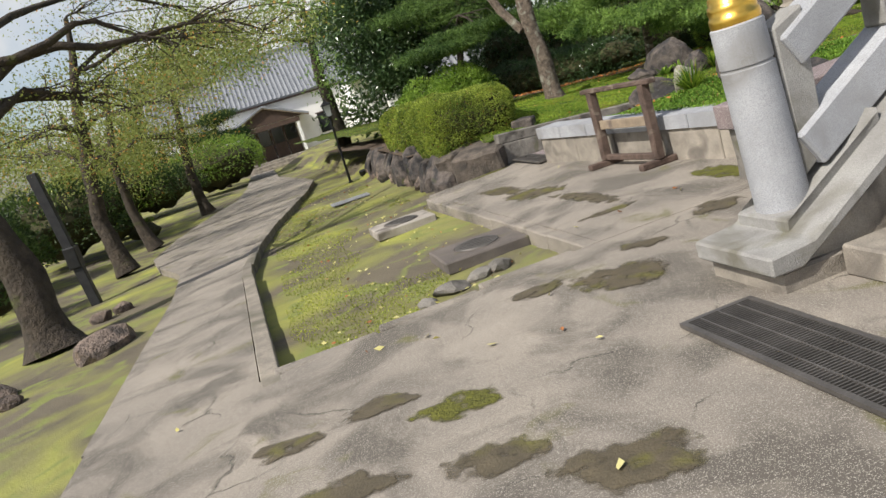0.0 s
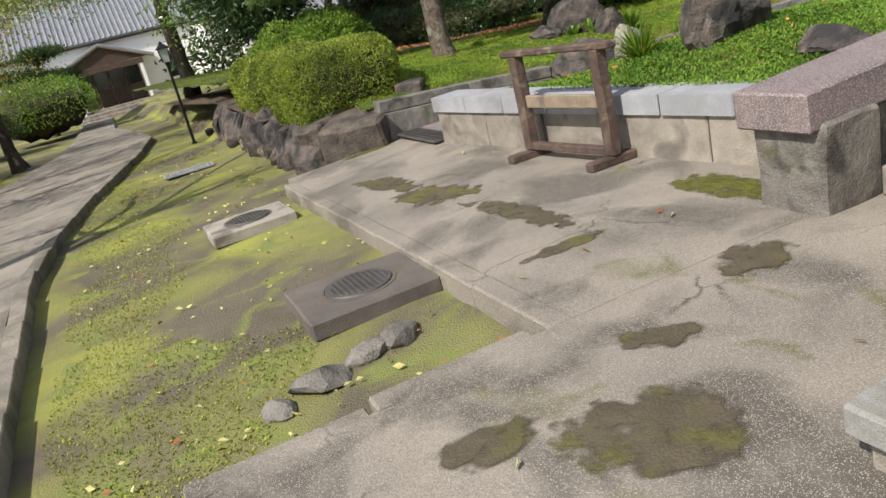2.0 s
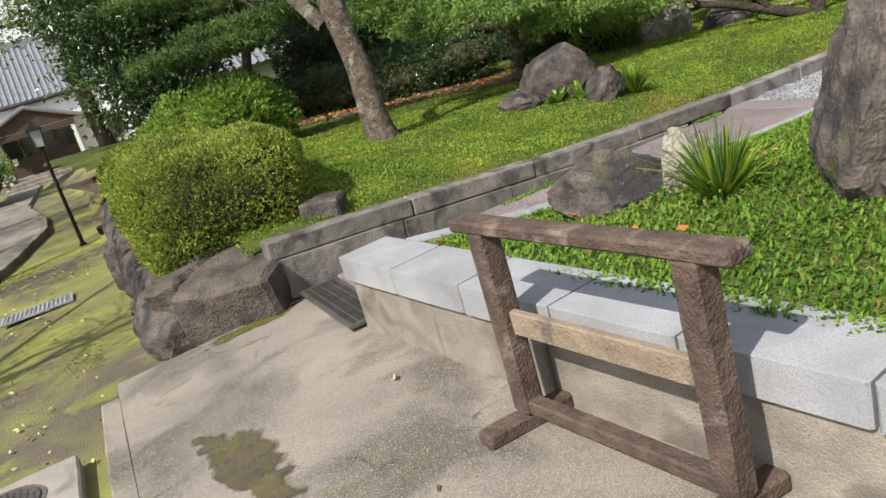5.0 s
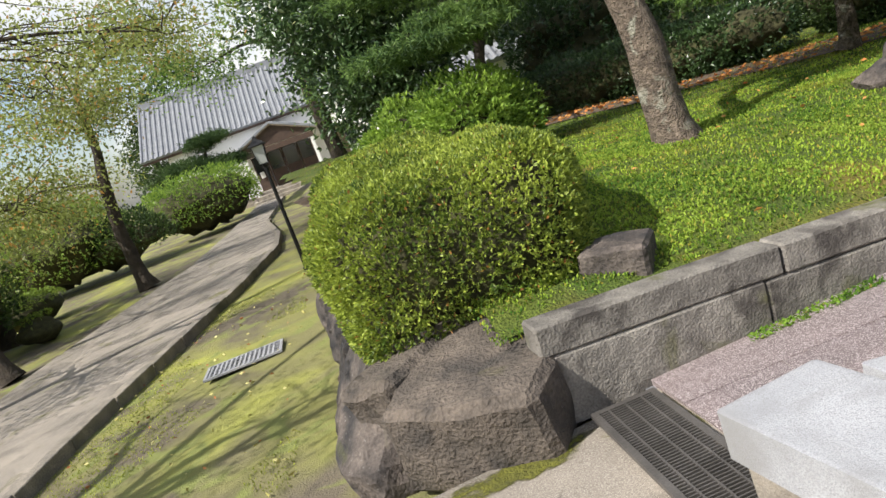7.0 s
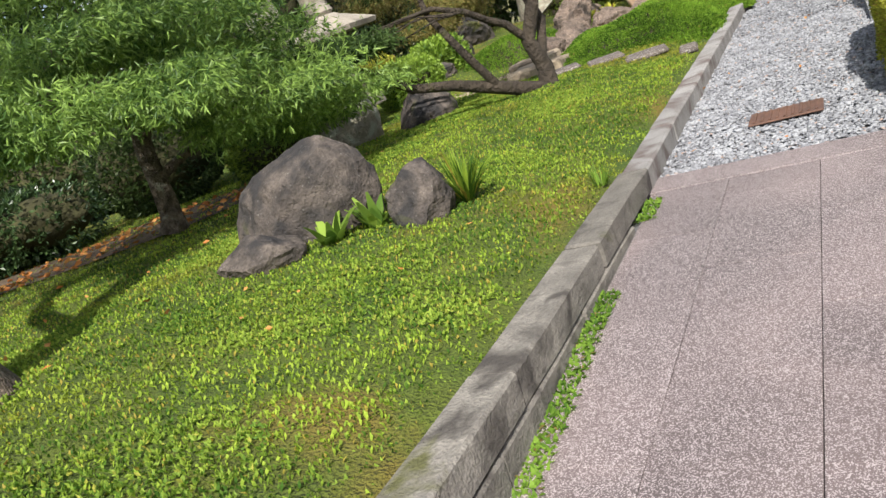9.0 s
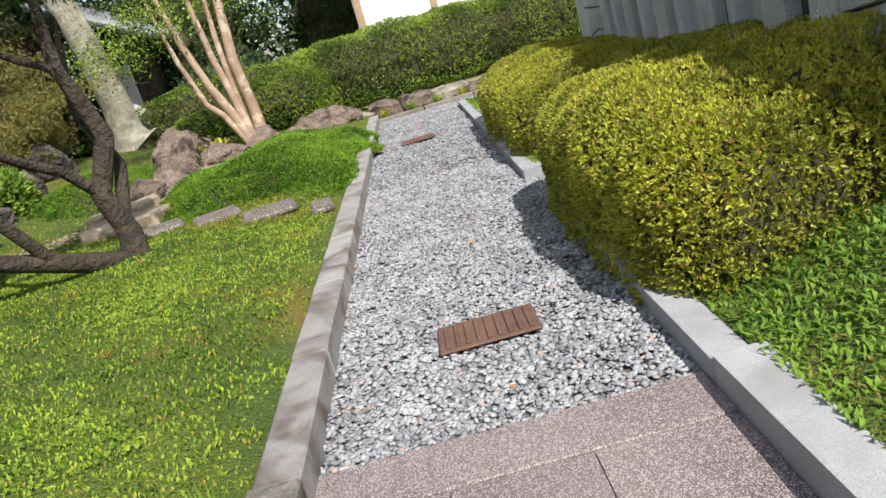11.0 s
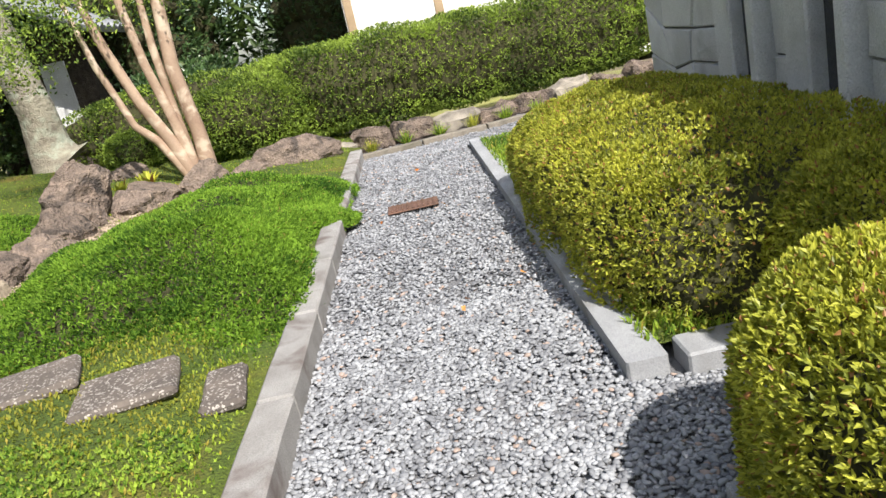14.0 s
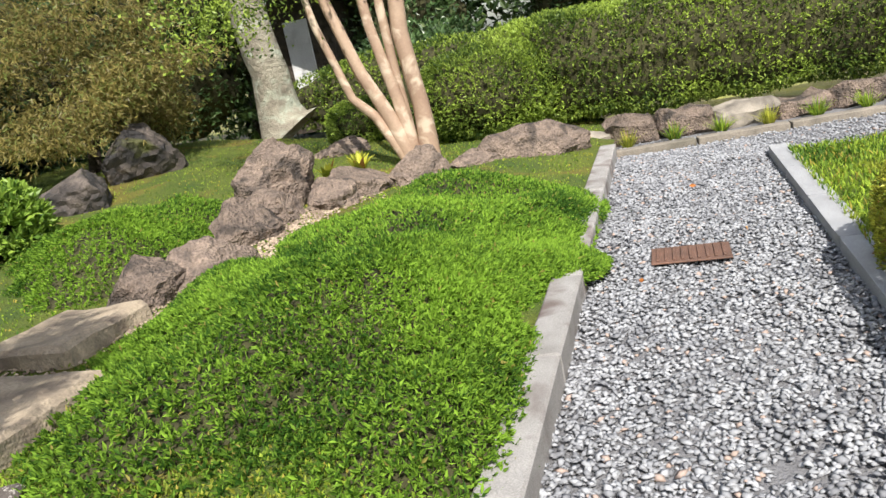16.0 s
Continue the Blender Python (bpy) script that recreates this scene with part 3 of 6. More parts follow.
    return solid(name, me, mat_, label, "moss", group="moss patches on the concrete", kind="stuff")


for i, (x, y, a, b, tn, mm) in enumerate(((1.86, 5.36, 0.30, 0.2, -35, M_damp), (1.30, 5.5, 0.17, 0.11, -10, M_damp), (2.05, 5.97, 0.17, 0.09, -30, M_damp), (2.66, 6.5, 0.2, 0.14, 0, M_damp), (2.95, 7.55, 0.16, 0.42, 0, M_moss2),
                                          (0.95, 4.1, 0.2, 0.13, -20, M_moss2), (0.45, 4.3, 0.2, 0.12, -20, M_damp), (1.15, 3.5, 0.22, 0.14, -30, M_damp), (0.0, 4.1, 0.2, 0.1, -20, M_damp), (1.7, 3.25, 0.26, 0.16, -20, M_damp), (0.5, 3.5, 0.22, 0.14, -20, M_damp),
                                          (0.45, 11.85, 0.32, 0.09, 0, M_moss2), (1.75, 8.0, 0.10, 0.55, 5, M_damp), (0.75, 9.9, 0.14, 0.5, 10, M_damp), (1.15, 9.1, 0.2, 0.45, 20, M_damp), (1.9, 7.2, 0.22, 0.08, 0, M_damp))):
    s_, n_ = sn(x, y)
    patch("moss_patch", s_, n_, a, b, tn, mm, "damp mossy patch in a hollow of the concrete" if mm is M_damp else "cushion of yellow-green moss on concrete", i * 1.7)


# ---- drain gratings ----
def grating(name, s0, s1, n0, n1, z, bars_along_n, pitch, mat_, label, bar=0.006):
    g = thing(name, label, "drain grate")
    bm = bmesh.new()
    for (a, b, c, d) in ((s0, s1, n0, n0 + 0.03), (s0, s1, n1 - 0.03, n1), (s0, s0 + 0.03, n0 + 0.03, n1 - 0.03), (s1 - 0.03, s1, n0 + 0.03, n1 - 0.03)):
        bmesh.ops.create_cube(bm, size=1, matrix=Matrix.Translation(P((a + b) / 2, (c + d) / 2, z)) @ pose(0, 0, 0, 0, 0, TURN) @ Matrix.Diagonal((b - a, d - c, 0.02, 1)))
    part("frame", bm, mat_, g)
    ls, ln_ = s1 - s0 - 0.06, n1 - n0 - 0.06
    span, cross = (ls, ln_) if bars_along_n else (ln_, ls)
    one = mesh_bm("bar", box_bm(bar if bars_along_n else cross, cross if bars_along_n else bar, 0.022, 0.0), mat_)
    for k in range(int(span / pitch)):
        a = 0.03 + pitch * (k + 0.5)
        c = P(s0 + a, (n0 + n1) / 2, z - 0.015) if bars_along_n else P((s0 + s1) / 2, n0 + a, z - 0.015)
        part("bar", one, mat_, g, m=pose(c.x, c.y, c.z, 0, 0, TURN))
    two = mesh_bm("tie", box_bm(ls if bars_along_n else 0.008, 0.008 if bars_along_n else ln_, 0.02, 0.0), mat_)
    for k in range(1, 4):
        c = P((s0 + s1) / 2, n0 + (n1 - n0) * k / 4, z - 0.0115) if bars_along_n else P(s0 + (s1 - s0) * k / 4, (n0 + n1) / 2, z - 0.0115)
        part("tie", two, mat_, g, m=pose(c.x, c.y, c.z, 0, 0, TURN))
    # thin sheet right under the bars, its black painted for the drain's shade
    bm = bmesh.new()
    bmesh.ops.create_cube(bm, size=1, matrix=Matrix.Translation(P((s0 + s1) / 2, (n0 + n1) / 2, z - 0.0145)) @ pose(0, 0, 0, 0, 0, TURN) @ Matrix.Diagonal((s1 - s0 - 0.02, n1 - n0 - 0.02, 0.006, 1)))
    part("pit", bm, M_hole_shade, g, "near-black sheet standing in for the shaded drain below the bars")
    return g


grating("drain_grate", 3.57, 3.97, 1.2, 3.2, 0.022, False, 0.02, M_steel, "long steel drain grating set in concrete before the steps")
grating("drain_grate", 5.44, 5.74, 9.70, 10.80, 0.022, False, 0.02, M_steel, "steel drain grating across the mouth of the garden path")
grating("drain_grate", sn(-2.9, 15.5)[0] - 0.4, sn(-2.9, 15.5)[0] + 0.4, sn(-2.9, 15.5)[1] - 0.22, sn(-2.9, 15.5)[1] + 0.22, -0.30, True, 0.05, M_gran, "pale slotted drain cover set in mossy ground", 0.02)

# rusty covers in the gravel
for s_, n_ in ((11.25, 10.36), (18.0, 10.5)):
    c = thing("drain_cover", "small rusty slotted drain cover among pebbles", "drain cover", m=pose(*P(s_, n_, 0.012), 0, 0, TURN), group="rusty drain covers")
    part("plate", box_bm(0.30, 0.46, 0.012, 0.004), M_rust, c)
    for k in range(9):
        part("rib", box_bm(0.24, 0.018, 0.01, 0.002), M_rust, c, m=pose(0, -0.19 + 0.0475 * k, 0.012))

# manhole slabs in the moss
M_slab = mat("lichen_concrete", ((0.42, 0.38, 0.33), (0.30, 0.27, 0.23)), 0.9, 4, 110, 0.5, stain=(0.15, 0.13, 0.11), stain_scale=3)
M_slab_dark = mat("stained_concrete", ((0.17, 0.145, 0.125), (0.11, 0.095, 0.085)), 0.9, 4, 110, 0.5, moss=(0.12, 0.12, 0.03), moss_at=0.6)
for s_, n_, w, mm, lab in ((3.40, 9.72, 0.66, M_slab, "pale concrete manhole slab with a round iron lid"), (3.56, 6.68, 0.7, M_slab_dark, "dark stained concrete manhole slab with a round iron lid")):
    p = P(s_, n_)
    c = thing("manhole", lab, "manhole", m=pose(p.x, p.y, H(p.x, p.y) - 0.135, 0, 0, TURN + random.uniform(-2, 2)))
    part("slab", box_bm(0.8, w, 0.115, 0.012, 0.006, 2), mm, c)
    bm = bmesh.new()
    bmesh.ops.create_cone(bm, cap_ends=True, segments=36, radius1=0.21, radius2=0.205, depth=0.014, matrix=Matrix.Translation((0, 0, 0.122)))
    lid = part("lid", bm, M_steel, c, "round chequered iron lid")
    bm = bmesh.new()
    for i in range(-5, 6):
        for j in range(-5, 6):
            if i * i + j * j < 27:
                bmesh.ops.create_cube(bm, size=1, matrix=Matrix.Translation((i * 0.034, j * 0.034, 0.1305)) @ pose(0, 0, 0, 0, 0, 45) @ Matrix.Diagonal((0.02, 0.02, 0.005, 1)))
    part("tread", bm, M_steel, lid)
    bm = bmesh.new()
    for r in (0.225,):
        for i in range(36):
            a = 2 * math.pi * i / 36
            bmesh.ops.create_cube(bm, size=1, matrix=Matrix.Translation((r * math.cos(a), r * math.sin(a), 0.117)) @ pose(0, 0, 0, 0, 0, math.degrees(a)) @ Matrix.Diagonal((0.02, 0.041, 0.008, 1)))
    part("rim", bm, M_slab_dark, c)


# ---- walls of the planter and the path ----
def blocks(parent, s0, s1, n, z0f, h, depth, length, mat_, along="s", name="block", gap=0.006, bevel=0.01, rough=0.004):
    """A row of blocks laid end to end along s (or n), whose outer face is at n (or s)."""
    k = max(1, round(abs(s1 - s0) / length))
    st = (s1 - s0) / k
    shared = [mesh_bm(name, box_bm(abs(st) - gap, depth, 1.0, bevel, rough, 1, seed=3.0 * q), mat_) for q in range(3)]
    for i in range(k):
        a, b = s0 + st * i, s0 + st * (i + 1)
        mid = (a + b) / 2
        za, zb = z0f(a), z0f(b)
        p = P(mid, n) if along == "s" else P(n(mid), mid)
        tilt = math.degrees(math.atan2(zb - za, abs(b - a)))
        m = pose(p.x, p.y, (za + zb) / 2, 0, 0, TURN + (0 if along == "s" else 97.4)) @ pose(0, 0, 0, 0, -tilt, 0)
        hh = h((a + b) / 2) if callable(h) else h
        ob = part(name, shared[i % 3], mat_, parent, m=m @ Matrix.Diagonal((1, 1, hh, 1)))


def front_s(n):
    """Outer face of the planter wall, which stands a little askew."""
    return 5.52 + 0.13 * (9.6 - n)


wall_front = tagged(new("wall_planter_front"), "low granite planter wall with pale dressed coping", kind="structure")
blocks(wall_front, 9.68, 5.45, lambda n: front_s(n) + 0.17, lambda n: -0.02, 0.345, 0.30, 0.85, M_gran_low, "n", "wall_block")
blocks(wall_front, 9.70, 5.45, lambda n: front_s(n) + 0.16, lambda n: 0.328, 0.145, 0.34, 0.62, M_gran, "n", "coping_stone")
wall_side = tagged(new("wall_planter_path"), "low granite edge wall beside the garden path", kind="structure")


def right_top(s):
    return lerp(s, (5.6, 7.0, 8.5, 10.3), (0.47, 0.27, 0.16, 0.12))


blocks(wall_side, 5.92, 10.3, 9.60, lambda s: right_top(s) - 0.14, 0.14, 0.18, 0.95, M_gran, "s", "coping_stone")
blocks(wall_side, 5.97, 8.6, 9.60, lambda s: -0.05, lambda s: max(0.03, right_top(s) - 0.096), 0.13, 0.9, M_gran_low, "s", "wall_block")
blocks(wall_side, 10.3, 13.2, 9.62, lambda s: -0.03, 0.13, 0.14, 0.95, M_gran, "s", "kerb_stone")
blocks(wall_side, 14.06, 20.7, 9.63, lambda s: -0.03, 0.11, 0.17, 1.0, M_gran, "s", "kerb_stone")
p = P(14.12, 9.33)
part("kerb_stone", box_bm(0.2, 0.3, 0.11, 0.01), M_gran, wall_side, m=pose(p.x, p.y, -0.03, 0, 0, TURN))

wall_left = tagged(new("wall_garden_path"), "dark mossy granite retaining wall sinking to a kerb beside the garden path", kind="structure")


def left_n(s):
    return lerp(s, (5.3, 8.3, 11, 21.6), (10.90, 11.05, 11.08, 11.10))


def left_row(s0, s1, length, z0, h, depth, mat_, name):
    k = round((s1 - s0) / length)
    for i in range(k):
        a, b = s0 + (s1 - s0) * i / k, s0 + (s1 - s0) * (i + 1) / k
        mid = (a + b) / 2
        q = P(mid, left_n(mid) + depth / 2)
        yaw = math.degrees(math.atan2(left_n(b) - left_n(a), b - a))
        tilt = math.degrees(math.atan2(wall_top(b) - wall_top(a), b - a))
        zz = z0(mid)
        m = pose(q.x, q.y, zz, 0, 0, TURN + yaw) @ pose(0, 0, 0, 0, -tilt, 0)
        part(name, box_bm(b - a - 0.005, depth, h(mid), 0.012, 0.006, 2, seed=i * 2.3), mat_, wall_left, m=m)


left_row(5.33, 10.2, 1.2, lambda s: wall_top(s) - 0.145, lambda s: 0.145, 0.18, M_gran_dark, "coping_stone")
left_row(5.36, 9.6, 1.05, lambda s: -0.08, lambda s: wall_top(s) - 0.068, 0.165, M_gran_dark, "wall_block")
left_row(10.2, 21.6, 1.05, lambda s: -0.04, lambda s: 0.18, 0.17, M_kerb_pale, "kerb_stone")
far_edge = tagged(new("kerb_gravel_end"), "pale flush kerb at the end of the pebble path", kind="structure")
bl = mesh_bm("kerb_stone", box_bm(0.14, 0.92, 0.1, 0.008), M_kerb)
for k in range(6):
    n_ = 10.75 - 0.93 * k
    p = P(21.62 + 0.17 * (11.2 - n_), n_)
    part("kerb_stone", bl, None, far_edge, m=pose(p.x, p.y, -0.045, 0, 0, TURN + 9.5))

# plinth wall of the steps
plinth = thing("stair_plinth", "massive rough granite plinth with a reddish polished capping", "plinth")
part("end_block", box_bm(0.40, 0.44, 0.50, 0.02, 0.014, 4, 4.0), M_gran_dark, plinth, m=pose(*P(5.72, 5.23, -0.03), 0, 0, TURN))
part("body", box_bm(3.8, 0.36, 0.48, 0.02, 0.02, 3, 7.0), M_gran_dark, plinth, m=pose(*P(7.85, 5.26, -0.03), 0, 0, TURN))
for k in range(3):
    part("capping", box_bm(1.35, 0.46, 0.2, 0.012, 0.004, 1, k), M_red, plinth, "reddish speckled granite capping", m=pose(*P(6.13 + 1.36 * k, 5.26, 0.46 + 0.06 * k), 0, -2.5, TURN))

# ---- stone steps with newel pillar and rails ----
stair = thing("stone_stair", "pale granite stair with a round newel pillar and sloping rails", "stair")
for k in range(7):
    h0 = 0.16 * (k + 1)
    part("step", box_bm(0.36 * (8 - k), 3.4, 0.16, 0.012), M_gran_low if k == 0 else M_gran, stair, m=pose(*P(4.42 + 0.34 * k + 0.18 * (8 - k), 1.38, h0 - 0.16), 0, 0, TURN))
for k in range(6):
    h0 = 0.16 * (k + 1)
    part("step", box_bm(0.36 * (8 - k), 1.35, 0.16, 0.012), M_gran_low if k == 0 else M_gran, stair, m=pose(*P(5.87 + 0.34 * k + 0.18 * (8 - k), 4.32, h0 - 0.16), 0, 0, TURN))


def beam_sn(s0, z0, s1, z1, n, w, h, mat_, name, parent, label=""):
    ln_ = math.hypot(s1 - s0, z1 - z0)
    ang = math.degrees(math.atan2(z1 - z0, s1 - s0))
    p_ = P((s0 + s1) / 2, n, (z0 + z1) / 2)
    return part(name, box_bm(ln_, w, h, 0.014, 0.003, 1, s0), mat_, parent, label, m=pose(p_.x, p_.y, p_.z, 0, 0, TURN) @ pose(0, 0, 0, 0, -ang, 0) @ pose(0, 0, -h / 2))


def prism(profile, n0, n1, bevel=0.012):
    """An outline in s and z, drawn out from n0 to n1."""
    b = bmesh.new()
    near, far = ([b.verts.new(P(s_, n_, z_)) for s_, z_ in profile] for n_ in (n0, n1))
    b.faces.new(near), b.faces.new(far[::-1])
    for i in range(len(profile)):
        k = (i + 1) % len(profile)
        b.faces.new((near[k], near[i], far[i], far[k]))
    bmesh.ops.recalc_face_normals(b, faces=b.faces[:])
    bmesh.ops.bevel(b, geom=b.edges[:], offset=bevel, segments=1, affect="EDGES")
    return b


RISE = 0.60
M_gran_old = mat("stained_granite", ((0.40, 0.39, 0.365), (0.27, 0.26, 0.245)), 0.8, 4, 160, 0.5, fine_amt=0.6, stain=(0.15, 0.14, 0.11), stain_scale=2.8, stain_lo=0.5, stain_hi=0.66, moss=(0.14, 0.13, 0.06), moss_at=0.64)
part("foot_stone", box_bm(0.80, 0.58, 0.13, 0.015, 0.004, 1), M_gran_low, stair, m=pose(*P(4.50, 3.41, -0.02), 0, 0, TURN))
part("stringer", prism([(4.04, 0.11), (4.22, 0.11), (7.9, 0.11 + RISE * 3.68), (7.9, 0.26 + RISE * 3.64), (4.30, 0.23), (4.04, 0.21)], 3.09, 3.73), M_gran_old, stair, "weathered sloping stone stringer")
part("stringer_base", prism([(4.3, 0.0), (7.8, 0.0), (7.8, 0.1 + RISE * 3.5), (4.3, 0.12)], 3.16, 3.66), M_gran_low, stair)
part("newel_seat", prism([(4.30, 0.2), (4.95, 0.26 + RISE * 0.6), (4.95, 0.34 + RISE * 0.6), (4.60, 0.33), (4.30, 0.30)], 3.28, 3.68), M_gran_old, stair)
bm = bmesh.new()
prof = [(0.0, 0.135), (0.02, 0.142), (0.78, 0.135), (0.785, 0.127), (0.795, 0.127), (0.80, 0.134), (1.0, 0.132), (1.012, 0.12), (1.012, 0.0)]


def lathe(profile, segs=40):
    b = bmesh.new()
    rings = []
    for z, r in profile:
        rings.append([b.verts.new((max(r, 1e-4) * math.cos(2 * math.pi * k / segs), max(r, 1e-4) * math.sin(2 * math.pi * k / segs), z)) for k in range(segs)])
    for r0, r1 in zip(rings, rings[1:]):
        for k in range(segs):
            b.faces.new((r0[k], r0[(k + 1) % segs], r1[(k + 1) % segs], r1[k]))
    return b


bm.free()
part("newel", lathe(prof), M_gran, stair, "round pale granite newel pillar", m=pose(*P(4.47, 3.5, 0.29), 0, 0, TURN) @ pose(0, 0, 0, 0, -3.5, 0))
cap = part("finial", lathe([(0, 0.145), (0.03, 0.15), (0.06, 0.146), (0.065, 0.138), (0.10, 0.142), (0.13, 0.138), (0.135, 0.128), (0.17, 0.128), (0.20, 0.11), (0.215, 0.07), (0.235, 0.06), (0.25, 0.085), (0.30, 0.10), (0.36, 0.085), (0.41, 0.045), (0.45, 0.012), (0.46, 0)]), M_gold, stair, "gilded onion finial", m=pose(*P(4.408, 3.5, 1.295), 0, 0, TURN) @ pose(0, 0, 0, 0, -3.5, 0) @ Matrix.Diagonal((0.85, 0.85, 0.85, 1)), smooth=True)
beam_sn(4.60, 0.57, 7.8, 0.57 + RISE * 3.2, 3.47, 0.22, 0.22, M_gran, "lower_rail", stair)
beam_sn(4.60, 1.08, 7.8, 1.08 + RISE * 3.2, 3.47, 0.2, 0.19, M_gran, "handrail", stair)
for k, s_ in enumerate((5.3, 6.4)):
    part("baluster", box_bm(0.24, 0.15, 0.46, 0.012), M_gran_old, stair, m=pose(*P(s_, 3.47, 0.64 + RISE * (s_ - 4.6)), 0, 0, TURN))
part("socket", prism([(4.56, 0.44), (4.72, 0.55), (4.72, 1.30), (4.53, 1.22)], 3.40, 3.56), M_gran_old, stair)

# ---- timber barrier frame in front of the wall ----
barrier = thing("timber_barrier", "weathered dark wooden barrier frame on sleeper feet", "barrier")
for n_ in (6.98, 7.92):
    FS = front_s(n_) - 0.15
    part("post", box_bm(0.095, 0.10, 0.77, 0.012, 0.008, 3, n_), M_wood, barrier, m=pose(*P(FS, n_, 0.07), 0, 0, TURN))
    part("foot", box_bm(0.46, 0.09, 0.07, 0.012, 0.006, 1, n_), M_wood, barrier, m=pose(*P(FS, n_, 0.0), 0, 0, TURN))
FS = front_s(7.45) - 0.15
part("top_rail", box_bm(0.10, 1.25, 0.05, 0.01, 0.008, 3, 2), M_wood, barrier, "bark-edged top rail", m=pose(*P(FS, 7.45, 0.835), 0, 0, TURN + 7.4))
part("middle_rail", box_bm(0.035, 0.84, 0.10, 0.006, 0.003, 1, 3), M_wood2, barrier, "paler middle rail", m=pose(*P(FS, 7.45, 0.42), 0, 0, TURN + 7.4))
part("bottom_rail", box_bm(0.07, 1.05, 0.06, 0.008, 0.004, 1, 5), M_wood, barrier, m=pose(*P(FS, 7.45, 0.07), 0, 0, TURN + 7.4))

M_grit = mat("grey_grit", ((0.24, 0.24, 0.25), (0.17, 0.17, 0.18)), 0.95, 30, 160, 0.8)

# ---- garden path: granite flags, then pebbles ----
path_bed = solid("path_bed", grid_mesh("path_bed", np.linspace(5.74, 24, 40), np.linspace(6.5, 11.2, 14), lambda x, y: -0.022, M_grit, world=lambda a, b: P(a, b), keep=lambda a, b: b > 9.4 or a > 20.6 or 13.2 < a < 14.1), M_grit, "fine grey grit bed under the garden path", kind="structure")
flags = tagged(new("pavement_flags"), "speckled reddish flamed granite flagstones", kind="structure")
for k, (a, b, off) in enumerate(((0.0, 0.34, 0.0), (0.34, 0.68, 0.45), (0.68, 0.985, 0.0))):
    s_at = 5.78
    while s_at < 10.1:
        st = min(0.9 - (off if s_at < 5.8 else 0), 10.12 - s_at)
        wide = 1.37
        c0, c1 = 9.69 + wide * a, 9.69 + wide * b
        part("flagstone", box_bm(st - 0.003, c1 - c0 - 0.003, 0.05, 0.0015), M_pave, flags, m=pose(*P(s_at + st / 2, (c0 + c1) / 2, -0.045 + random.uniform(-0.002, 0.002)), 0, 0, TURN))
        s_at += st
part("flagstone", box_bm(0.28, 1.42, 0.05, 0.004), M_pave, flags, m=pose(*P(10.27, 10.4, -0.043), 0, 0, TURN))


def pebbles(name, k, sampler, size, label, coarse=False):
    """Flat worn pebbles of twenty faces each, laid over one another."""
    t = (1 + 5 ** 0.5) / 2
    iv = unit(np.array([(-1, t, 0), (1, t, 0), (-1, -t, 0), (1, -t, 0), (0, -1, t), (0, 1, t), (0, -1, -t), (0, 1, -t), (t, 0, -1), (t, 0, 1), (-t, 0, -1), (-t, 0, 1)], dtype=float))
    fc = np.array([(0, 11, 5), (0, 5, 1), (0, 1, 7), (0, 7, 10), (0, 10, 11), (1, 5, 9), (5, 11, 4), (11, 10, 2), (10, 7, 6), (7, 1, 8), (3, 9, 4), (3, 4, 2), (3, 2, 6), (3, 6, 8), (3, 8, 9), (4, 9, 5), (2, 4, 11), (6, 2, 10), (8, 6, 7), (9, 8, 1)])
    if coarse:
        iv = np.array([(1, 0, 0), (-1, 0, 0), (0, 1, 0), (0, -1, 0), (0, 0, 1), (0, 0, -1)], dtype=float)
        fc = np.array([(0, 2, 4), (2, 1, 4), (1, 3, 4), (3, 0, 4), (2, 0, 5), (1, 2, 5), (3, 1, 5), (0, 3, 5)])
    pts = sampler(k)
    k, nv = len(pts), len(iv)
    rad = size * rng.uniform(0.55, 1.25, (k, 1, 1)) * np.stack([rng.uniform(0.8, 1.3, k), rng.uniform(0.55, 0.9, k), rng.uniform(0.28, 0.5, k)], axis=1)[:, None, :]
    v = iv[None] * rad * rng.uniform(0.85, 1.12, (k, nv, 1))
    for ax, (i, j), amp in ((0, (1, 2), 0.45), (1, (0, 2), 0.45), (2, (0, 1), 3.14)):
        a = rng.uniform(-amp, amp, k)[:, None]
        c, s_ = np.cos(a), np.sin(a)
        vi, vj = v[:, :, i] * c - v[:, :, j] * s_, v[:, :, i] * s_ + v[:, :, j] * c
        v[:, :, i], v[:, :, j] = vi, vj
    v = v + pts[:, None, :]
    f = (fc[None] + (np.arange(k) * nv)[:, None, None]).reshape(-1, 3)
    return tagged(new(name, mesh_np(name, v.reshape(-1, 3), f, L_pebble, True)), label, "gravel", kind="stuff")


def in_path(k):
    a = np.stack([rng.uniform(10.4, 15.4, k), rng.uniform(9.68, 11.12, k)], axis=1)
    b = np.stack([rng.uniform(13.2, 14.05, k // 14), rng.uniform(9.2, 9.7, k // 14)], axis=1)
    return lay(np.concatenate([a, b]))


def in_path_end(k):
    a = np.stack([rng.uniform(15.3, 21.6, k), rng.uniform(9.68, 11.12, k)], axis=1)
    b = np.stack([rng.uniform(20.7, 22.2, k // 3), rng.uniform(6.5, 11.1, k // 3)], axis=1)
    return lay(np.concatenate([a, b]))


def lay(q):
    z = -0.012 + 0.012 * wav(np.concatenate([q, q[:, :1]], axis=1), 3.0, 1.0) + rng.uniform(-0.008, 0.012, len(q))
    w = q[:, :1] * np.array([[U.x, U.y]]) + q[:, 1:] * np.array([[N.x, N.y]])
    return np.concatenate([w, z[:, None]], axis=1)


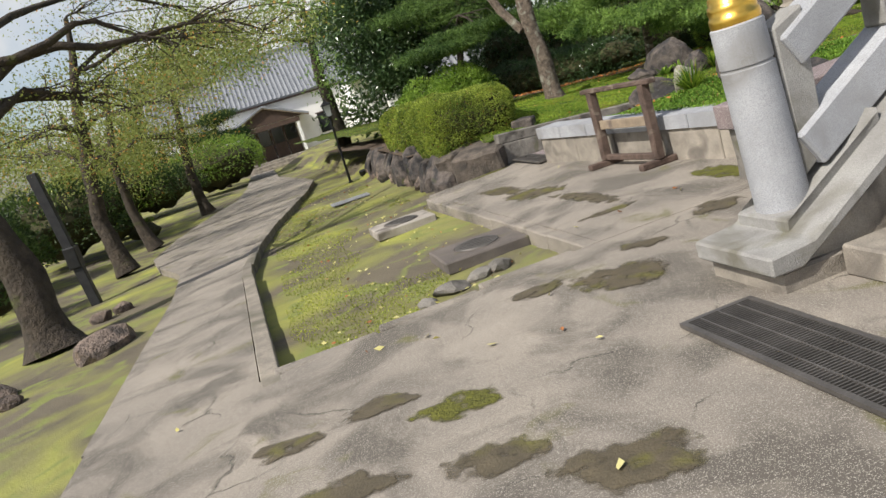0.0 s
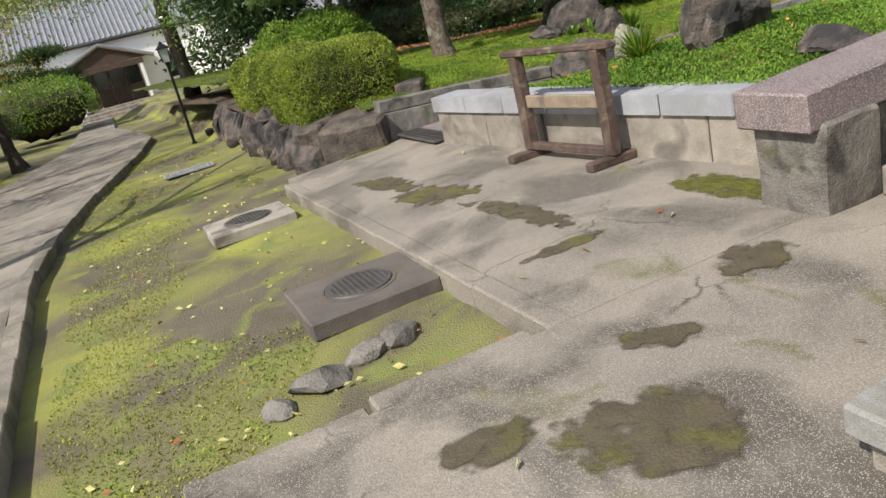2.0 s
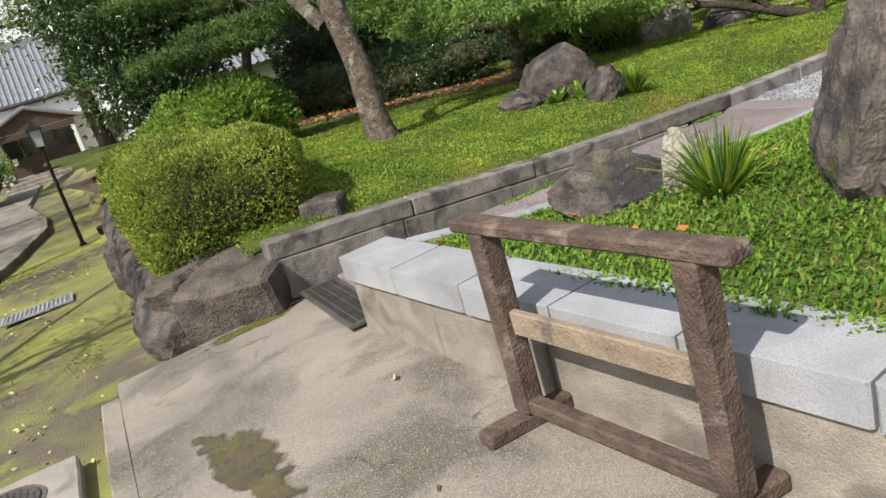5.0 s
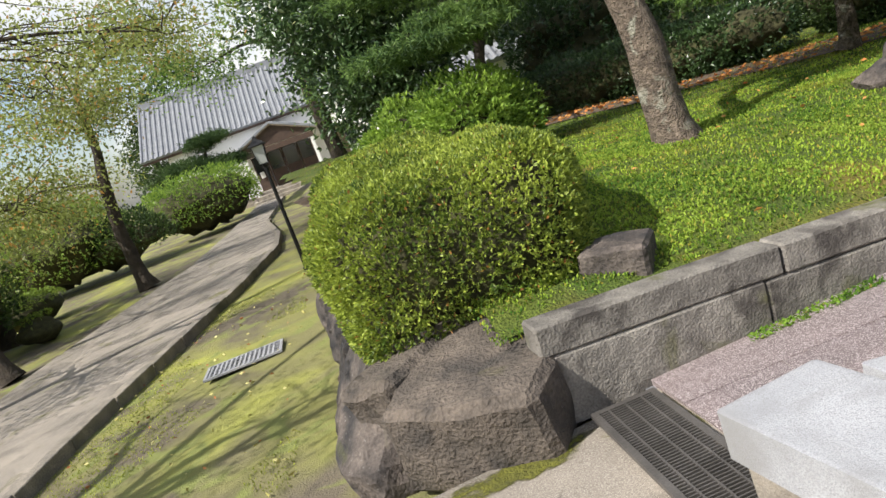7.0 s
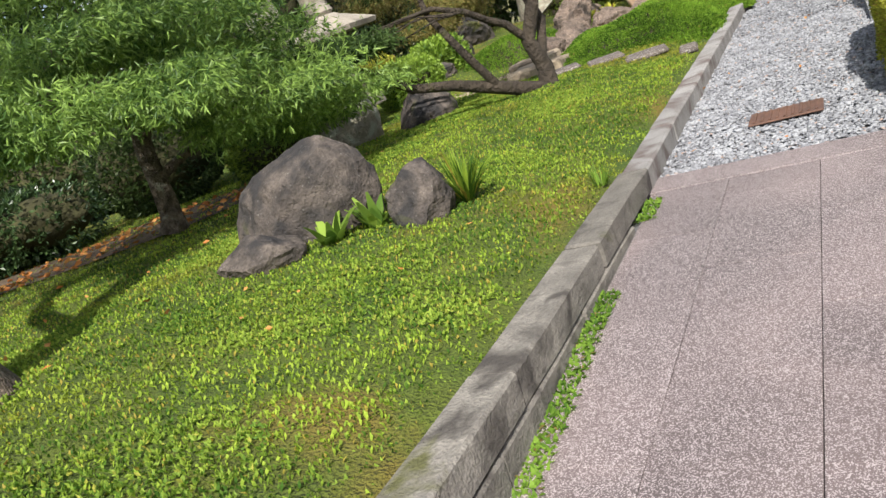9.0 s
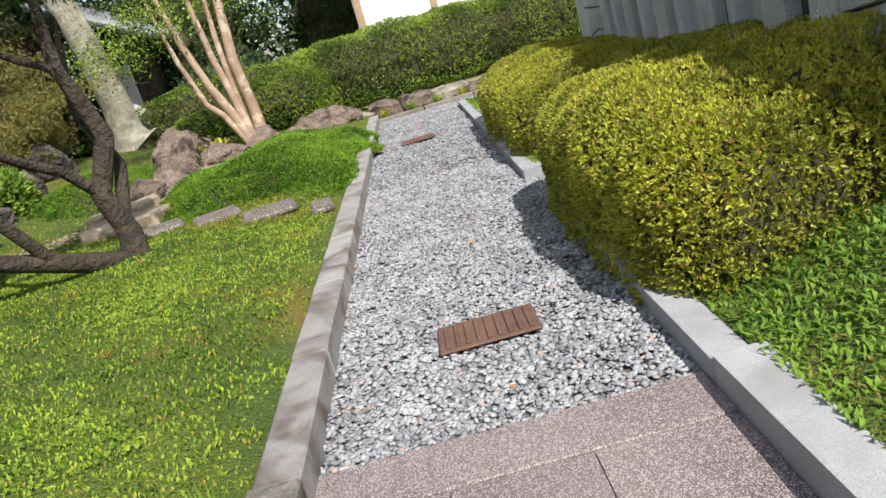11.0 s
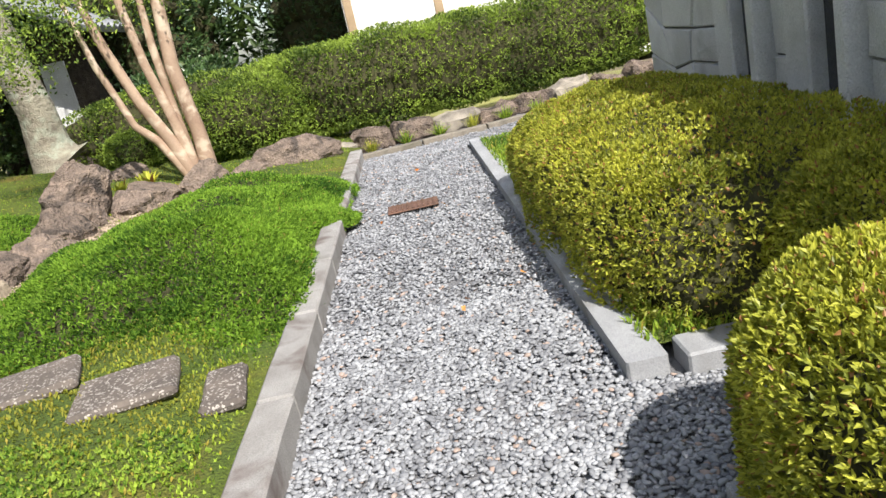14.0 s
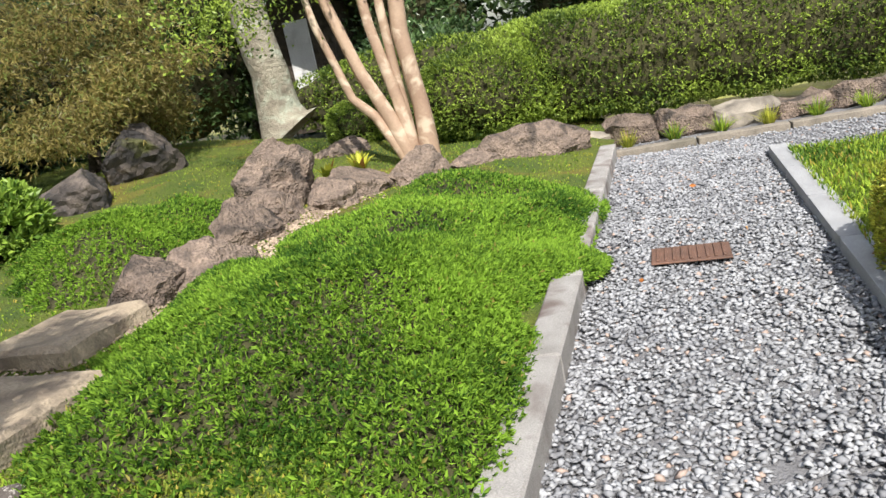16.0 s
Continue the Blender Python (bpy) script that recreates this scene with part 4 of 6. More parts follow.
pebbles("gravel_path", 30000, in_path, 0.0175, "loose blue-grey pebbles filling the garden path")
pebbles("gravel_path", 22000, in_path_end, 0.0215, "loose blue-grey pebbles at the far end of the path", True)
# ---- lawns ----
def lawn(name, xs, ys, zf, keep, mat_, label, blades, h, bl_mat, density_mask=None, width=0.006, lean=0.6):
    ob = solid(name, grid_mesh(name, xs, ys, zf, mat_, world=lambda a, b: P(a, b), keep=keep), mat_, label, kind="structure")
    q = np.stack([rng.uniform(xs[0], xs[-1], blades), rng.uniform(ys[0], ys[-1], blades)], axis=1)
    if density_mask is not None:
        q = q[density_mask(q[:, 0], q[:, 1])]
    q = np.array([r for r in q if keep(r[0], r[1])])
    w = [P(a, b) for a, b in q]
    pts = np.array([(p.x, p.y, zf(p.x, p.y) - 0.006 + 0.03 * max(0.0, noise.noise((p.x * 6, p.y * 6, 2.0)))) for p in w])
    g = solid("grass", blade_mesh("grass", pts, h, bl_mat, lean, width), None, "short uneven grass on " + label, "grass", kind="stuff")
    return ob


def mound_keep(s, n):
    x = P(s, n)
    return n > left_n(max(s, 5.3)) + 0.165 and not (s < 5.2 and n < 12.3) and s > rockline(n)


def rockline(n):
    """The edge of the raised garden above the boulder wall."""
    return lerp(n, (10.5, 11.4, 12.0, 15.0, 17.0, 20.0, 25.0, 32), (5.0, 4.75, 4.65, 4.75, 4.85, 4.9, 4.2, 3.5))


lawn("lawn_mound", np.arange(3.5, 24, 0.25), np.arange(10.9, 34, 0.25), mound, mound_keep, M_turf, "mossy garden lawn rising behind the stone edge", 1350000, 0.028, L_grass,
     lambda s, n: rng.uniform(size=len(s)) < np.clip(1.3 - (n - 11) * 0.16, 0.04, 1) * np.where(s > 16, 0.25, 1) * np.where(s < 4.6, 0.1, 1), 0.006)


def sprigs(name, k, s_lo, s_hi, n_lo, n_hi, zf, size, lm, label, clump=0.1, per=5):
    """Small leafy weeds in clumps, lying close to the turf."""
    q = np.stack([rng.uniform(s_lo, s_hi, k), rng.uniform(n_lo, n_hi, k)], axis=1)
    q = q[wav(np.concatenate([q, q[:, :1]], axis=1), 1.9, 4.0) > clump]
    w = [P(a, b) for a, b in q]
    pts_ = np.array([(p.x, p.y, zf(p.x, p.y) + 0.012) for p in w])
    up = np.tile(np.array([[0, 0, 0.7]]), (len(pts_), 1))
    return solid(name, leaf_mesh(name, pts_, up, size, lm, 0.5, 1.1, 0.25, per=per), None, label, "weeds", kind="stuff")


L_weed = leaf_mat("weed_leaves", (0.10, 0.20, 0.025), (0.36, 0.48, 0.07), (0.44, 0.45, 0.08), 0.93, rough=0.6, patch=1.8, spec=0.2)
sprigs("lawn_weeds", 22000, 5.6, 14.2, 11.3, 14.2, mound, 0.023, L_weed, "small leafy weeds growing through the mossy lawn")


def planter(x, y):
    s, n = sn(x, y)
    f = min(lerp(n, (5.4, 9.6), (0.5, right_top(s))), 9)
    return lerp(n, (5.4, 8.4, 9.5), (0.47 + 0.02 * (s - 5.8), 0.46, right_top(s) + 0.0)) - 0.02 + 0.03 * lump(x, y, 0.8, 9) + 0.15 * max(0.0, min(1.0, (s - 6.1) / 0.9)) * math.exp(-((s - 7.5) ** 2 + (n - 7.2) ** 2) / 2.2)


sprigs("lawn_weeds", 5000, 6.5, 13.0, 6.0, 9.5, planter, 0.022, L_weed, "small leafy weeds in the raised lawn", 0.2, 4)
lawn("lawn_planter", np.arange(5.9, 13.3, 0.2), np.arange(5.35, 9.6, 0.2), planter, lambda s, n: n < 9.57 and s > front_s(n) + 0.22, M_turf, "raised lawn held by the planter wall", 110000, 0.04, L_lawn, None, 0.007, 0.9)
lawn("lawn_bank", np.arange(14.2, 20.6, 0.25), np.arange(8.0, 9.61, 0.2), lambda x, y: 0.06 + 0.02 * lump(x, y, 1.1, 2), lambda s, n: True, M_turf, "narrow grass strip behind the kerb", 26000, 0.07, L_grass)

# thin tufts on the mossy ground
q = np.stack([rng.uniform(1.7, 4.0, 44000), 5.2 + 16.8 * rng.uniform(0, 1, 44000) ** 1.4], axis=1)
q = q[wav(np.concatenate([q, q[:, :1]], axis=1), 1.3, 2.0) > 0.0]
pts = []
for a, b in q:
    p = P(a, b)
    if a > lerp(b, KERB_N, KERB_S) + 0.05:
        pts.append((p.x, p.y, ground_z(p.x, p.y)))
solid("grass", blade_mesh("grass", np.array(pts), 0.018, L_mossy, 0.7, 0.006), None, "thin low grass among moss", "grass", kind="stuff")


# ---- clipped shrubs ----
def cube_dirs(k, low=-0.75):
    """Random places on the faces of a cube, none on its underside."""
    v = rng.uniform(-1, 1, (k, 3))
    face = rng.integers(0, 6, k)
    for i in range(3):
        for sgn, fi in ((1, 2 * i), (-1, 2 * i + 1)):
            v[face == fi, i] = sgn
    v = v[v[:, 2] > low]
    return v


def shape_pts(v, ext, power, rough, seed, swell=1.0):
    r = (np.abs(v) ** power).sum(axis=1, keepdims=True) ** (1 / power)
    u = v / r
    p = u * np.array([ext])
    nr = unit(np.sign(u) * np.abs(u) ** (power - 1) / np.array([ext]))
    d = wav(p, 2.6, seed) * rough + wav(p, 7.0, seed + 5) * rough * 0.45
    return p * swell + nr * d[:, None], nr


def clipped(name, label, cx, cy, z, ext, turn, leaves, size, lm, seed, power=5.0, rough=0.04, per=4, width=0.42, spread=0.9, category="hedge", group="", low=-1.1, droop=0.0, depth=0.10, back=1.0):
    t = thing(name, label, category, m=pose(cx, cy, z, 0, 0, turn), group=group)
    g = 18
    lin = np.linspace(-1, 1, g)
    v, f = [], []
    for ax in range(3):
        for sg in (1, -1):
            o = len(v)
            for a in lin:
                for b in lin:
                    c = [0, 0, 0]
                    c[ax], c[(ax + 1) % 3], c[(ax + 2) % 3] = sg, a, b
                    v.append(c)
            f += [(o + i * g + j, o + i * g + j + 1, o + (i + 1) * g + j + 1, o + (i + 1) * g + j)[::sg] for i in range(g - 1) for j in range(g - 1)]
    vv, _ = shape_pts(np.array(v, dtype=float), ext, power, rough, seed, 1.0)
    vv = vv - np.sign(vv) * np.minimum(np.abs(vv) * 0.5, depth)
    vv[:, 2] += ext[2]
    # closed shell under the leaves; its dark colour stands in for shade in the gaps
    me = mesh_np("inner_foliage", vv, f, M_inner_shade, True)
    part("inner_foliage", me, M_inner_shade, t, "solid inner shell coloured dark for the shade between leaves")
    d = cube_dirs(leaves, low)
    area = np.array([ext[1] * ext[2], ext[0] * ext[2], ext[0] * ext[1]])
    dom = np.argmax(np.abs(d), axis=1)
    d = d[rng.uniform(size=len(d)) < area[dom] / area.max()]
    p, nr = shape_pts(d, ext, power, rough, seed)
    seen = (p[:, 2] + ext[2] + z > -0.03) & ((p[:, 1] > -0.7 * ext[1]) | (rng.uniform(size=len(p)) < back))
    p, nr = p[seen], nr[seen]
    p = p - nr * (rng.uniform(0, 1, (len(p), 1)) ** 2.0) * depth * 1.2
    p[:, 2] += ext[2]
    part("foliage", leaf_mesh("foliage", p, nr + np.array([[0, 0, 0.35]]), size, lm, width, spread, per=per, droop=droop), lm, t)
    return t


# shade of the shrub's inside, put into a dark green-brown colour
M_inner_shade = mat("inner_foliage", ((0.07, 0.07, 0.025), (0.035, 0.033, 0.015)), 0.95, 14, 60, 0.6)


def at_sn(s, n):
    p = P(s, n)
    return p.x, p.y


# yellow-green azalea hedges right of the pebble path
clipped("azalea_hedge", "clipped yellow-green azalea hedge beside the pebble path", *at_sn(16.05, 8.74), -0.46, (1.98, 0.92, 0.63), TURN, 78000, 0.027, L_gold, 1.0, 3.6, 0.06, 4, back=0.3, group="azalea hedges")
clipped("azalea_hedge", "clipped yellow-green azalea hedge with dry inner twigs", *at_sn(12.05, 8.76), -0.46, (1.38, 0.95, 0.66), TURN, 100000, 0.026, L_gold, 2.0, 4.6, 0.06, 4, back=0.3, group="azalea hedges")
clipped("azalea_hedge", "short clipped azalea filling the gap behind the notched kerb", *at_sn(13.72, 8.32), -0.46, (0.75, 0.80, 0.635), TURN, 34000, 0.026, L_gold, 2.6, 3.4, 0.06, 4, back=0.3, group="azalea hedges")
# rounded azalea over the boulder wall
clipped("azalea_bush", "large clipped azalea mound above the boulder wall", *at_sn(5.36, 12.75), 0.12, (0.80, 1.35, 0.53), TURN - 3, 52000, 0.030, L_azalea, 3.0, 3.6, 0.07, 4, category="bush")
clipped("azalea_bush", "clipped azalea mound continuing along the boulder wall", *at_sn(5.35, 15.8), 0.15, (0.75, 1.9, 0.5), TURN - 2, 20000, 0.045, L_azalea, 3.7, 3.6, 0.06, 4, category="bush")
# far hedge
clipped("boxwood_hedge", "dark green clipped hedge on a low stone edge", *at_sn(24.0, 9.4), 0.2, (0.8, 3.7, 0.7), TURN + 9, 34000, 0.05, L_box, 4.0, 4.0, 0.08, 4)
clipped("boxwood_bush", "rounded clipped dark shrub at the end of the hedge", *at_sn(23.2, 12.7), 0.15, (0.8, 0.9, 0.62), TURN, 12000, 0.045, L_box, 5.0, 2.6, 0.05, 4, category="bush")
clipped("boxwood_bush", "low rounded dark shrub beyond the crape myrtle", *at_sn(23.6, 14.7), 0.3, (0.5, 0.5, 0.35), TURN, 4000, 0.045, L_box, 6.0, 2.4, 0.05, 4, category="bush")
clipped("dark_hedge", "dark hedge behind the clipped shrubs", *at_sn(26.0, 13.6), 0.3, (0.7, 3.2, 0.62), TURN + 5, 12000, 0.06, L_box, 6.5, 3.5, 0.08, 4)


# spreading juniper
def juniper(name, label, poly, zc, hgt, count, seed):
    """A low spreading mat: sprays over a lumpy dome whose outline is poly (s, n pairs)."""
    cx = sum(a for a, _ in poly) / len(poly)
    cy = sum(b for _, b in poly) / len(poly)
    ang = np.array([math.atan2(b - cy, a - cx) for a, b in poly])
    rad = np.array([math.hypot(a - cx, b - cy) for a, b in poly])
    o = np.argsort(ang)
    ang, rad = ang[o], rad[o]
    ang = np.concatenate([ang[-1:] - 2 * np.pi, ang, ang[:1] + 2 * np.pi])
    rad = np.concatenate([rad[-1:], rad, rad[:1]])

    def place(th, q):
        r = np.interp(th, ang, rad) * q * (1 + 0.06 * np.sin(th * 9 + seed))
        s, n = cx + r * np.cos(th), cy + r * np.sin(th)
        bump = wav(np.stack([s, n, s * 0.5], axis=1), 2.4, seed) * 0.13 + wav(np.stack([s, n, s], axis=1), 5.5, seed + 3) * 0.035
        z = zc + (hgt + bump) * (1 - q ** 3.2)
        return np.stack([s * U.x + n * N.x, s * U.y + n * N.y, z], axis=1)

    base = P(cx, cy, zc)
    t = thing(name, label, "juniper", m=Matrix.Translation(base))
    k, rings = 60, 14
    th = np.tile(np.linspace(-np.pi, np.pi, k, endpoint=False), rings)
    qq = np.repeat(np.linspace(0.03, 0.97, rings), k)
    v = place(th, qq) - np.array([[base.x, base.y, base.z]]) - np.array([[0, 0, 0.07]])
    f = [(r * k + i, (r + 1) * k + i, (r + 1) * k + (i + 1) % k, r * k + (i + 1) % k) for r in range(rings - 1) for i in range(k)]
    # solid dome below the sprays, coloured dark as the shade between them
    part("inner_foliage", mesh_np("inner_foliage", v, f, M_inner_shade, True), M_inner_shade, t, "solid inner shell coloured dark for the shade between leaves")
    th, qq = rng.uniform(-np.pi, np.pi, count), np.sqrt(rng.uniform(0, 1.05, count))
    p = place(th, qq)
    e = 0.02
    px, py = place(th + e, qq) - p, place(th, qq + e) - p
    nr = unit(np.cross(py, px))
    nr = nr * np.sign(nr[:, 2:3] + 1e-6)
    out = np.stack([np.cos(th) * U.x + np.sin(th) * N.x, np.cos(th) * U.y + np.sin(th) * N.y, np.zeros(count)], axis=1)
    dirs = nr * 0.6 + out * 0.7 + np.array([[0, 0, 0.15]])
    p = p - np.array([[base.x, base.y, base.z]]) - nr * rng.uniform(0, 0.05, (count, 1))
    part("foliage", leaf_mesh("foliage", p, dirs, 0.036, L_juni, 0.32, 0.95, 0.35, per=5), L_juni, t, "feathery bright green sprays")
    return t


juniper("creeping_juniper", "bright green spreading juniper mat overhanging the kerb", [(14.95, 11.45), (15.7, 11.15), (16.6, 11.18), (16.95, 11.5), (17.4, 11.18), (18.6, 11.18), (19.8, 11.25), (20.5, 11.8), (20.8, 12.8), (19.8, 13.4), (18.2, 13.6), (16.6, 13.7), (15.5, 13.7), (14.75, 13.1), (14.6, 12.3)], 0.10, 0.33, 46000, 1.0)
juniper("creeping_juniper", "bright green spreading juniper spilling over rocks", [sn(10.3, 21.2), sn(10.0, 20.2), sn(10.3, 19.7), sn(11.0, 19.85), sn(11.7, 20.3), sn(12.7, 21.6), sn(12.5, 22.8), sn(11.2, 22.2)], 0.2, 0.40, 10000, 2.0)


# ---- rocks ----
def rock(name, label, x, y, z, sx, sy, sz, turn, seed, mm, category="rock", group="", level=4, rough=0.35):
    return solid(name, rock_bm(sx, sy, sz, seed, level, rough), mm, label, category, group, m=pose(x, y, z, 0, 0, turn), smooth=False)


rock("garden_rock", "tall pointed dark rock with white lichen spots", 3.72, 15.9, 0.27, 0.9, 0.55, 0.78, -28, 12, M_rock, rough=0.25)
rock("garden_rock", "low black rock at the foot of a taller one", 3.2, 15.6, 0.33, 0.5, 0.33, 0.26, -20, 14, M_rock)
rock("garden_rock", "small upright dark rock beside grass tuft", 4.15, 15.15, 0.24, 0.42, 0.34, 0.42, 10, 17, M_rock)
rock("garden_rock", "tall jagged mossy rock standing in the planter", 3.78, 9.62, 0.46, 0.72, 0.55, 0.86, 30, 21, M_rock, rough=0.6)
rock("garden_rock", "low flat rock in the planter lawn", 4.0, 8.3, 0.50, 0.55, 0.36, 0.18, -70, 23, M_rock)
rock("garden_rock", "low dark speckled rock in the planter lawn", 2.9, 10.72, 0.40, 0.68, 0.40, 0.34, -18, 25, M_rock)
rock("garden_rock", "small pale pointed rock beside a grass tuft", 3.22, 10.5, 0.42, 0.28, 0.24, 0.38, 10, 27, M_bark4)
rock("garden_rock", "dark weathered rock by the twisted tree", 7.0, 18.5, 0.22, 0.75, 0.55, 0.5, 20, 31, M_rock)
rock("garden_rock", "pale spotted rock before the stone lantern", 6.35, 19.2, 0.25, 0.8, 0.6, 1.0, 0, 33, M_bark4)
b = solid("stone_block", box_bm(0.36, 0.26, 0.2, 0.02, 0.025, 3, 3), M_rock, "squared dark stone block resting on the lawn", "stone block", m=pose(1.04, 12.9, mound(1.04, 12.9) - 0.08, 0, 3, -12))
# boulder wall under the azaleas
wall_line = [(0.52, 12.28), (0.08, 12.22), (-0.38, 12.5), (-0.62, 13.0), (-0.85, 13.55), (-1.1, 14.15), (-1.35, 14.75), (-1.6, 15.35), (-1.88, 15.95), (-2.15, 16.6), (-2.45, 17.3), (-2.7, 18.0), (-3.0, 18.8), (-3.3, 19.6), (-3.6, 20.5), (-3.9, 21.5)]
for i, (x, y) in enumerate(wall_line):
    sz = random.uniform(0.5, 0.62)
    if i < 2:
        solid("wall_boulder", box_bm((0.80, 0.42)[i], (0.8, 0.8)[i], (0.46, 0.5)[i], 0.04, 0.035, 6, 47 + 9 * i), M_wallrock, "broad flat-faced dark boulder beside the path wall", "boulder", "boulder wall", m=pose((0.36, 0.0)[i], (12.38, 12.66)[i], -0.13, (9, 8)[i], (0, -7)[i], (-12, -26)[i]))
        continue
    rock("wall_boulder", "rough dark brown boulder in a dry stone wall", x + 0.12, y + 0.1, H(x, y) - 0.17, random.uniform(0.75, 0.95), random.uniform(0.5, 0.65), sz + 0.1, 90 + random.uniform(-25, 25) if i > 1 else random.uniform(15, 30), 40 + i, M_rock, "boulder", "boulder wall", rough=0.22)
    if i > 2:
        rock("wall_boulder", "smaller boulder set in a dry stone wall", x + random.uniform(-0.12, 0.02), y + 0.3, H(x, y) - 0.17, 0.42, 0.35, random.uniform(0.25, 0.4), random.uniform(0, 90), 70 + i, M_rock2, "boulder", "boulder wall")
bank = solid("bank_soil", grid_mesh("bank_soil", np.linspace(0, 1, 12), np.arange(13.6, 26, 0.4), lambda x, y: min(mound(x, y), 0.30), M_soil, world=lambda a, b: P(rockline(b) - 0.25 + a * 1.2, b)), M_soil, "bare earth under the azaleas", kind="structure")

# rock edging of the stream bed
for i, (x, y, z, sx, sy, sz, tn, mm, lab) in enumerate((
        (12.75, 20.75, 0.15, 0.62, 0.5, 0.62, 20, M_rock2, "reddish knobbly rock in the stream edge"), (12.3, 20.35, 0.12, 0.45, 0.4, 0.3, 50, M_rock2, "brown rock in the stream edge"),
        (13.25, 20.35, 0.16, 0.65, 0.45, 0.3, -10, M_rock2, "flat brown rock in the stream edge"), (13.9, 20.0, 0.16, 0.5, 0.4, 0.34, 10, M_rock2, "brown rock in the stream edge"),
        (14.5, 19.75, 0.12, 0.5, 0.35, 0.22, 0, M_rock2, "flat brown rock in the stream edge"), (15.05, 19.35, 0.06, 0.85, 0.5, 0.34, -35, M_rock2, "broad brown rock at the path end"),
        (11.05, 19.55, 0.02, 0.6, 0.45, 0.34, 30, M_rock2, "mossy rock under the juniper"), (12.0, 23.2, 0.25, 0.6, 0.5, 0.4, 0, M_rock, "dark rock in the shaded bed"), (13.3, 24.1, 0.3, 0.9, 0.6, 0.6, 20, M_rock, "large dark rock in the shaded bed"),
        (10.2, 21.9, 0.18, 0.5, 0.4, 0.3, 0, M_rock, "dark rock by the stream bed"), (15.2, 22.3, 0.3, 0.7, 0.45, 0.25, 10, M_rock2, "flat pale brown rock near the crape myrtle"), (11.9, 20.15, 0, 0.5, 0.4, 0.34, 15, M_rock2, "brown rock in the stream edge"), (12.9, 20.2, 0, 0.4, 0.35, 0.3, 65, M_rock2, "small brown rock in the stream edge"), (10.6, 19.6, 0, 0.5, 0.4, 0.3, 5, M_rock2, "brown rock under the juniper"))):
    rock("edging_rock", lab, x, y, mound(x, y) - 0.1, sx * 1.25, sy * 1.25, sz * 1.2, tn, 100 + i, mm, "rock", "stream edging", 4, 0.5)
for i in range(11):
    s_, n_ = 22.55 + 0.10 * i - 0.0, 11.6 - 0.62 * i
    p = P(22.45 + 0.17 * (11.2 - n_) + 0.0, n_)
    solid("edging_rock", box_bm(0.42, random.uniform(0.5, 0.72), random.uniform(0.22, 0.34), 0.05, 0.10, 4, 130 + i), M_rock2 if i % 3 else M_gran_low, "weathered squared edging rock below the hedge", "rock", "hedge edging", m=pose(p.x, p.y, -0.04, random.uniform(-5, 5), random.uniform(-6, 6), TURN + 9 + random.uniform(-8, 8)))

# stepping stones and slab bridge
M_step = mat("pitted_step_stone", ((0.17, 0.14, 0.12), (0.10, 0.085, 0.075)), 0.9, 5, 60, 0.8, spots=(0.36, 0.33, 0.30), spots_scale=110, spots_at=0.82)
for s_, n_, a, b_, tn in ((14.25, 11.42, 0.32, 0.2, 8), (14.36, 11.9, 0.34, 0.48, 14), (14.58, 12.42, 0.34, 0.42, 20), (14.75, 13.0, 0.34, 0.42, 24)):
    p = P(s_ + 0.28, n_)
    solid("stepping_stone", box_bm(a * 1.3, b_, 0.06, 0.02, 0.012, 2, s_ + n_), M_step, "worn speckled stepping stone sunk in grass", "stepping stone", "stepping stones", m=pose(p.x, p.y, mound(p.x, p.y) - 0.02, 0, 0, TURN + tn))
M_tan = mat("tan_slab_stone", ((0.50, 0.41, 0.30), (0.36, 0.29, 0.21)), 0.9, 5, 70, 0.8, fine_amt=0.6, stain=(0.2, 0.16, 0.12), stain_scale=3.0)
for x, y, a, b_, tn in ((9.95, 19.35, 0.75, 0.62, 25), (9.2, 18.6, 0.8, 0.75, 30)):
    solid("slab_stone", box_bm(a, b_, 0.17, 0.03, 0.03, 3, x), M_tan, "thick squared tan slab bridging the dry stream", "slab", "bridge slabs", m=pose(x, y, 0.2, 0, 2, tn))


def stream_pts(k):
    xs = np.interp(np.linspace(0, 1, 9), np.linspace(0, 1, 6), (8.6, 9.7, 10.7, 11.7, 12.3, 13.2))
    ys = np.interp(np.linspace(0, 1, 9), np.linspace(0, 1, 6), (19.6, 19.2, 19.15, 19.7, 20.1, 20.15))
    tt = rng.uniform(0, 8, k)
    x = np.interp(tt, np.arange(9), xs) + rng.normal(0, 0.09, k)
    y = np.interp(tt, np.arange(9), ys) + rng.normal(0, 0.14, k)
    z = np.array([mound(a, b) for a, b in zip(x, y)]) + 0.008
    return np.stack([x, y, z], axis=1)


L_tan = leaf_mat("tan_gravel_mix", (0.2, 0.15, 0.11), (0.5, 0.4, 0.3), rough=0.8, glow=0, patch=5)
keep_p, L_pebble = L_pebble, L_tan
pebbles("stream_gravel", 2600, stream_pts, 0.018, "tan gravel in the dry stream bed")
L_pebble = keep_p
# ---- trees ----
def limb_path(a, b, sag=0.0, bend=0.15, k=6, seed=0.0):
    a, b = Vector(a), Vector(b)
    ln_ = (b - a).length
    out = []
    for i in range(k + 1):
        t = i / k
        p = a.lerp(b, t) + Vector((0, 0, math.sin(math.pi * t) * sag))
        w = noise.noise_vector(Vector((seed, t * 2.2, seed * 0.7))) * bend * ln_ * math.sin(math.pi * min(1, t * 0.9 + 0.1)) * (0 if i == 0 else 1)
        out.append(p + w)
    return out


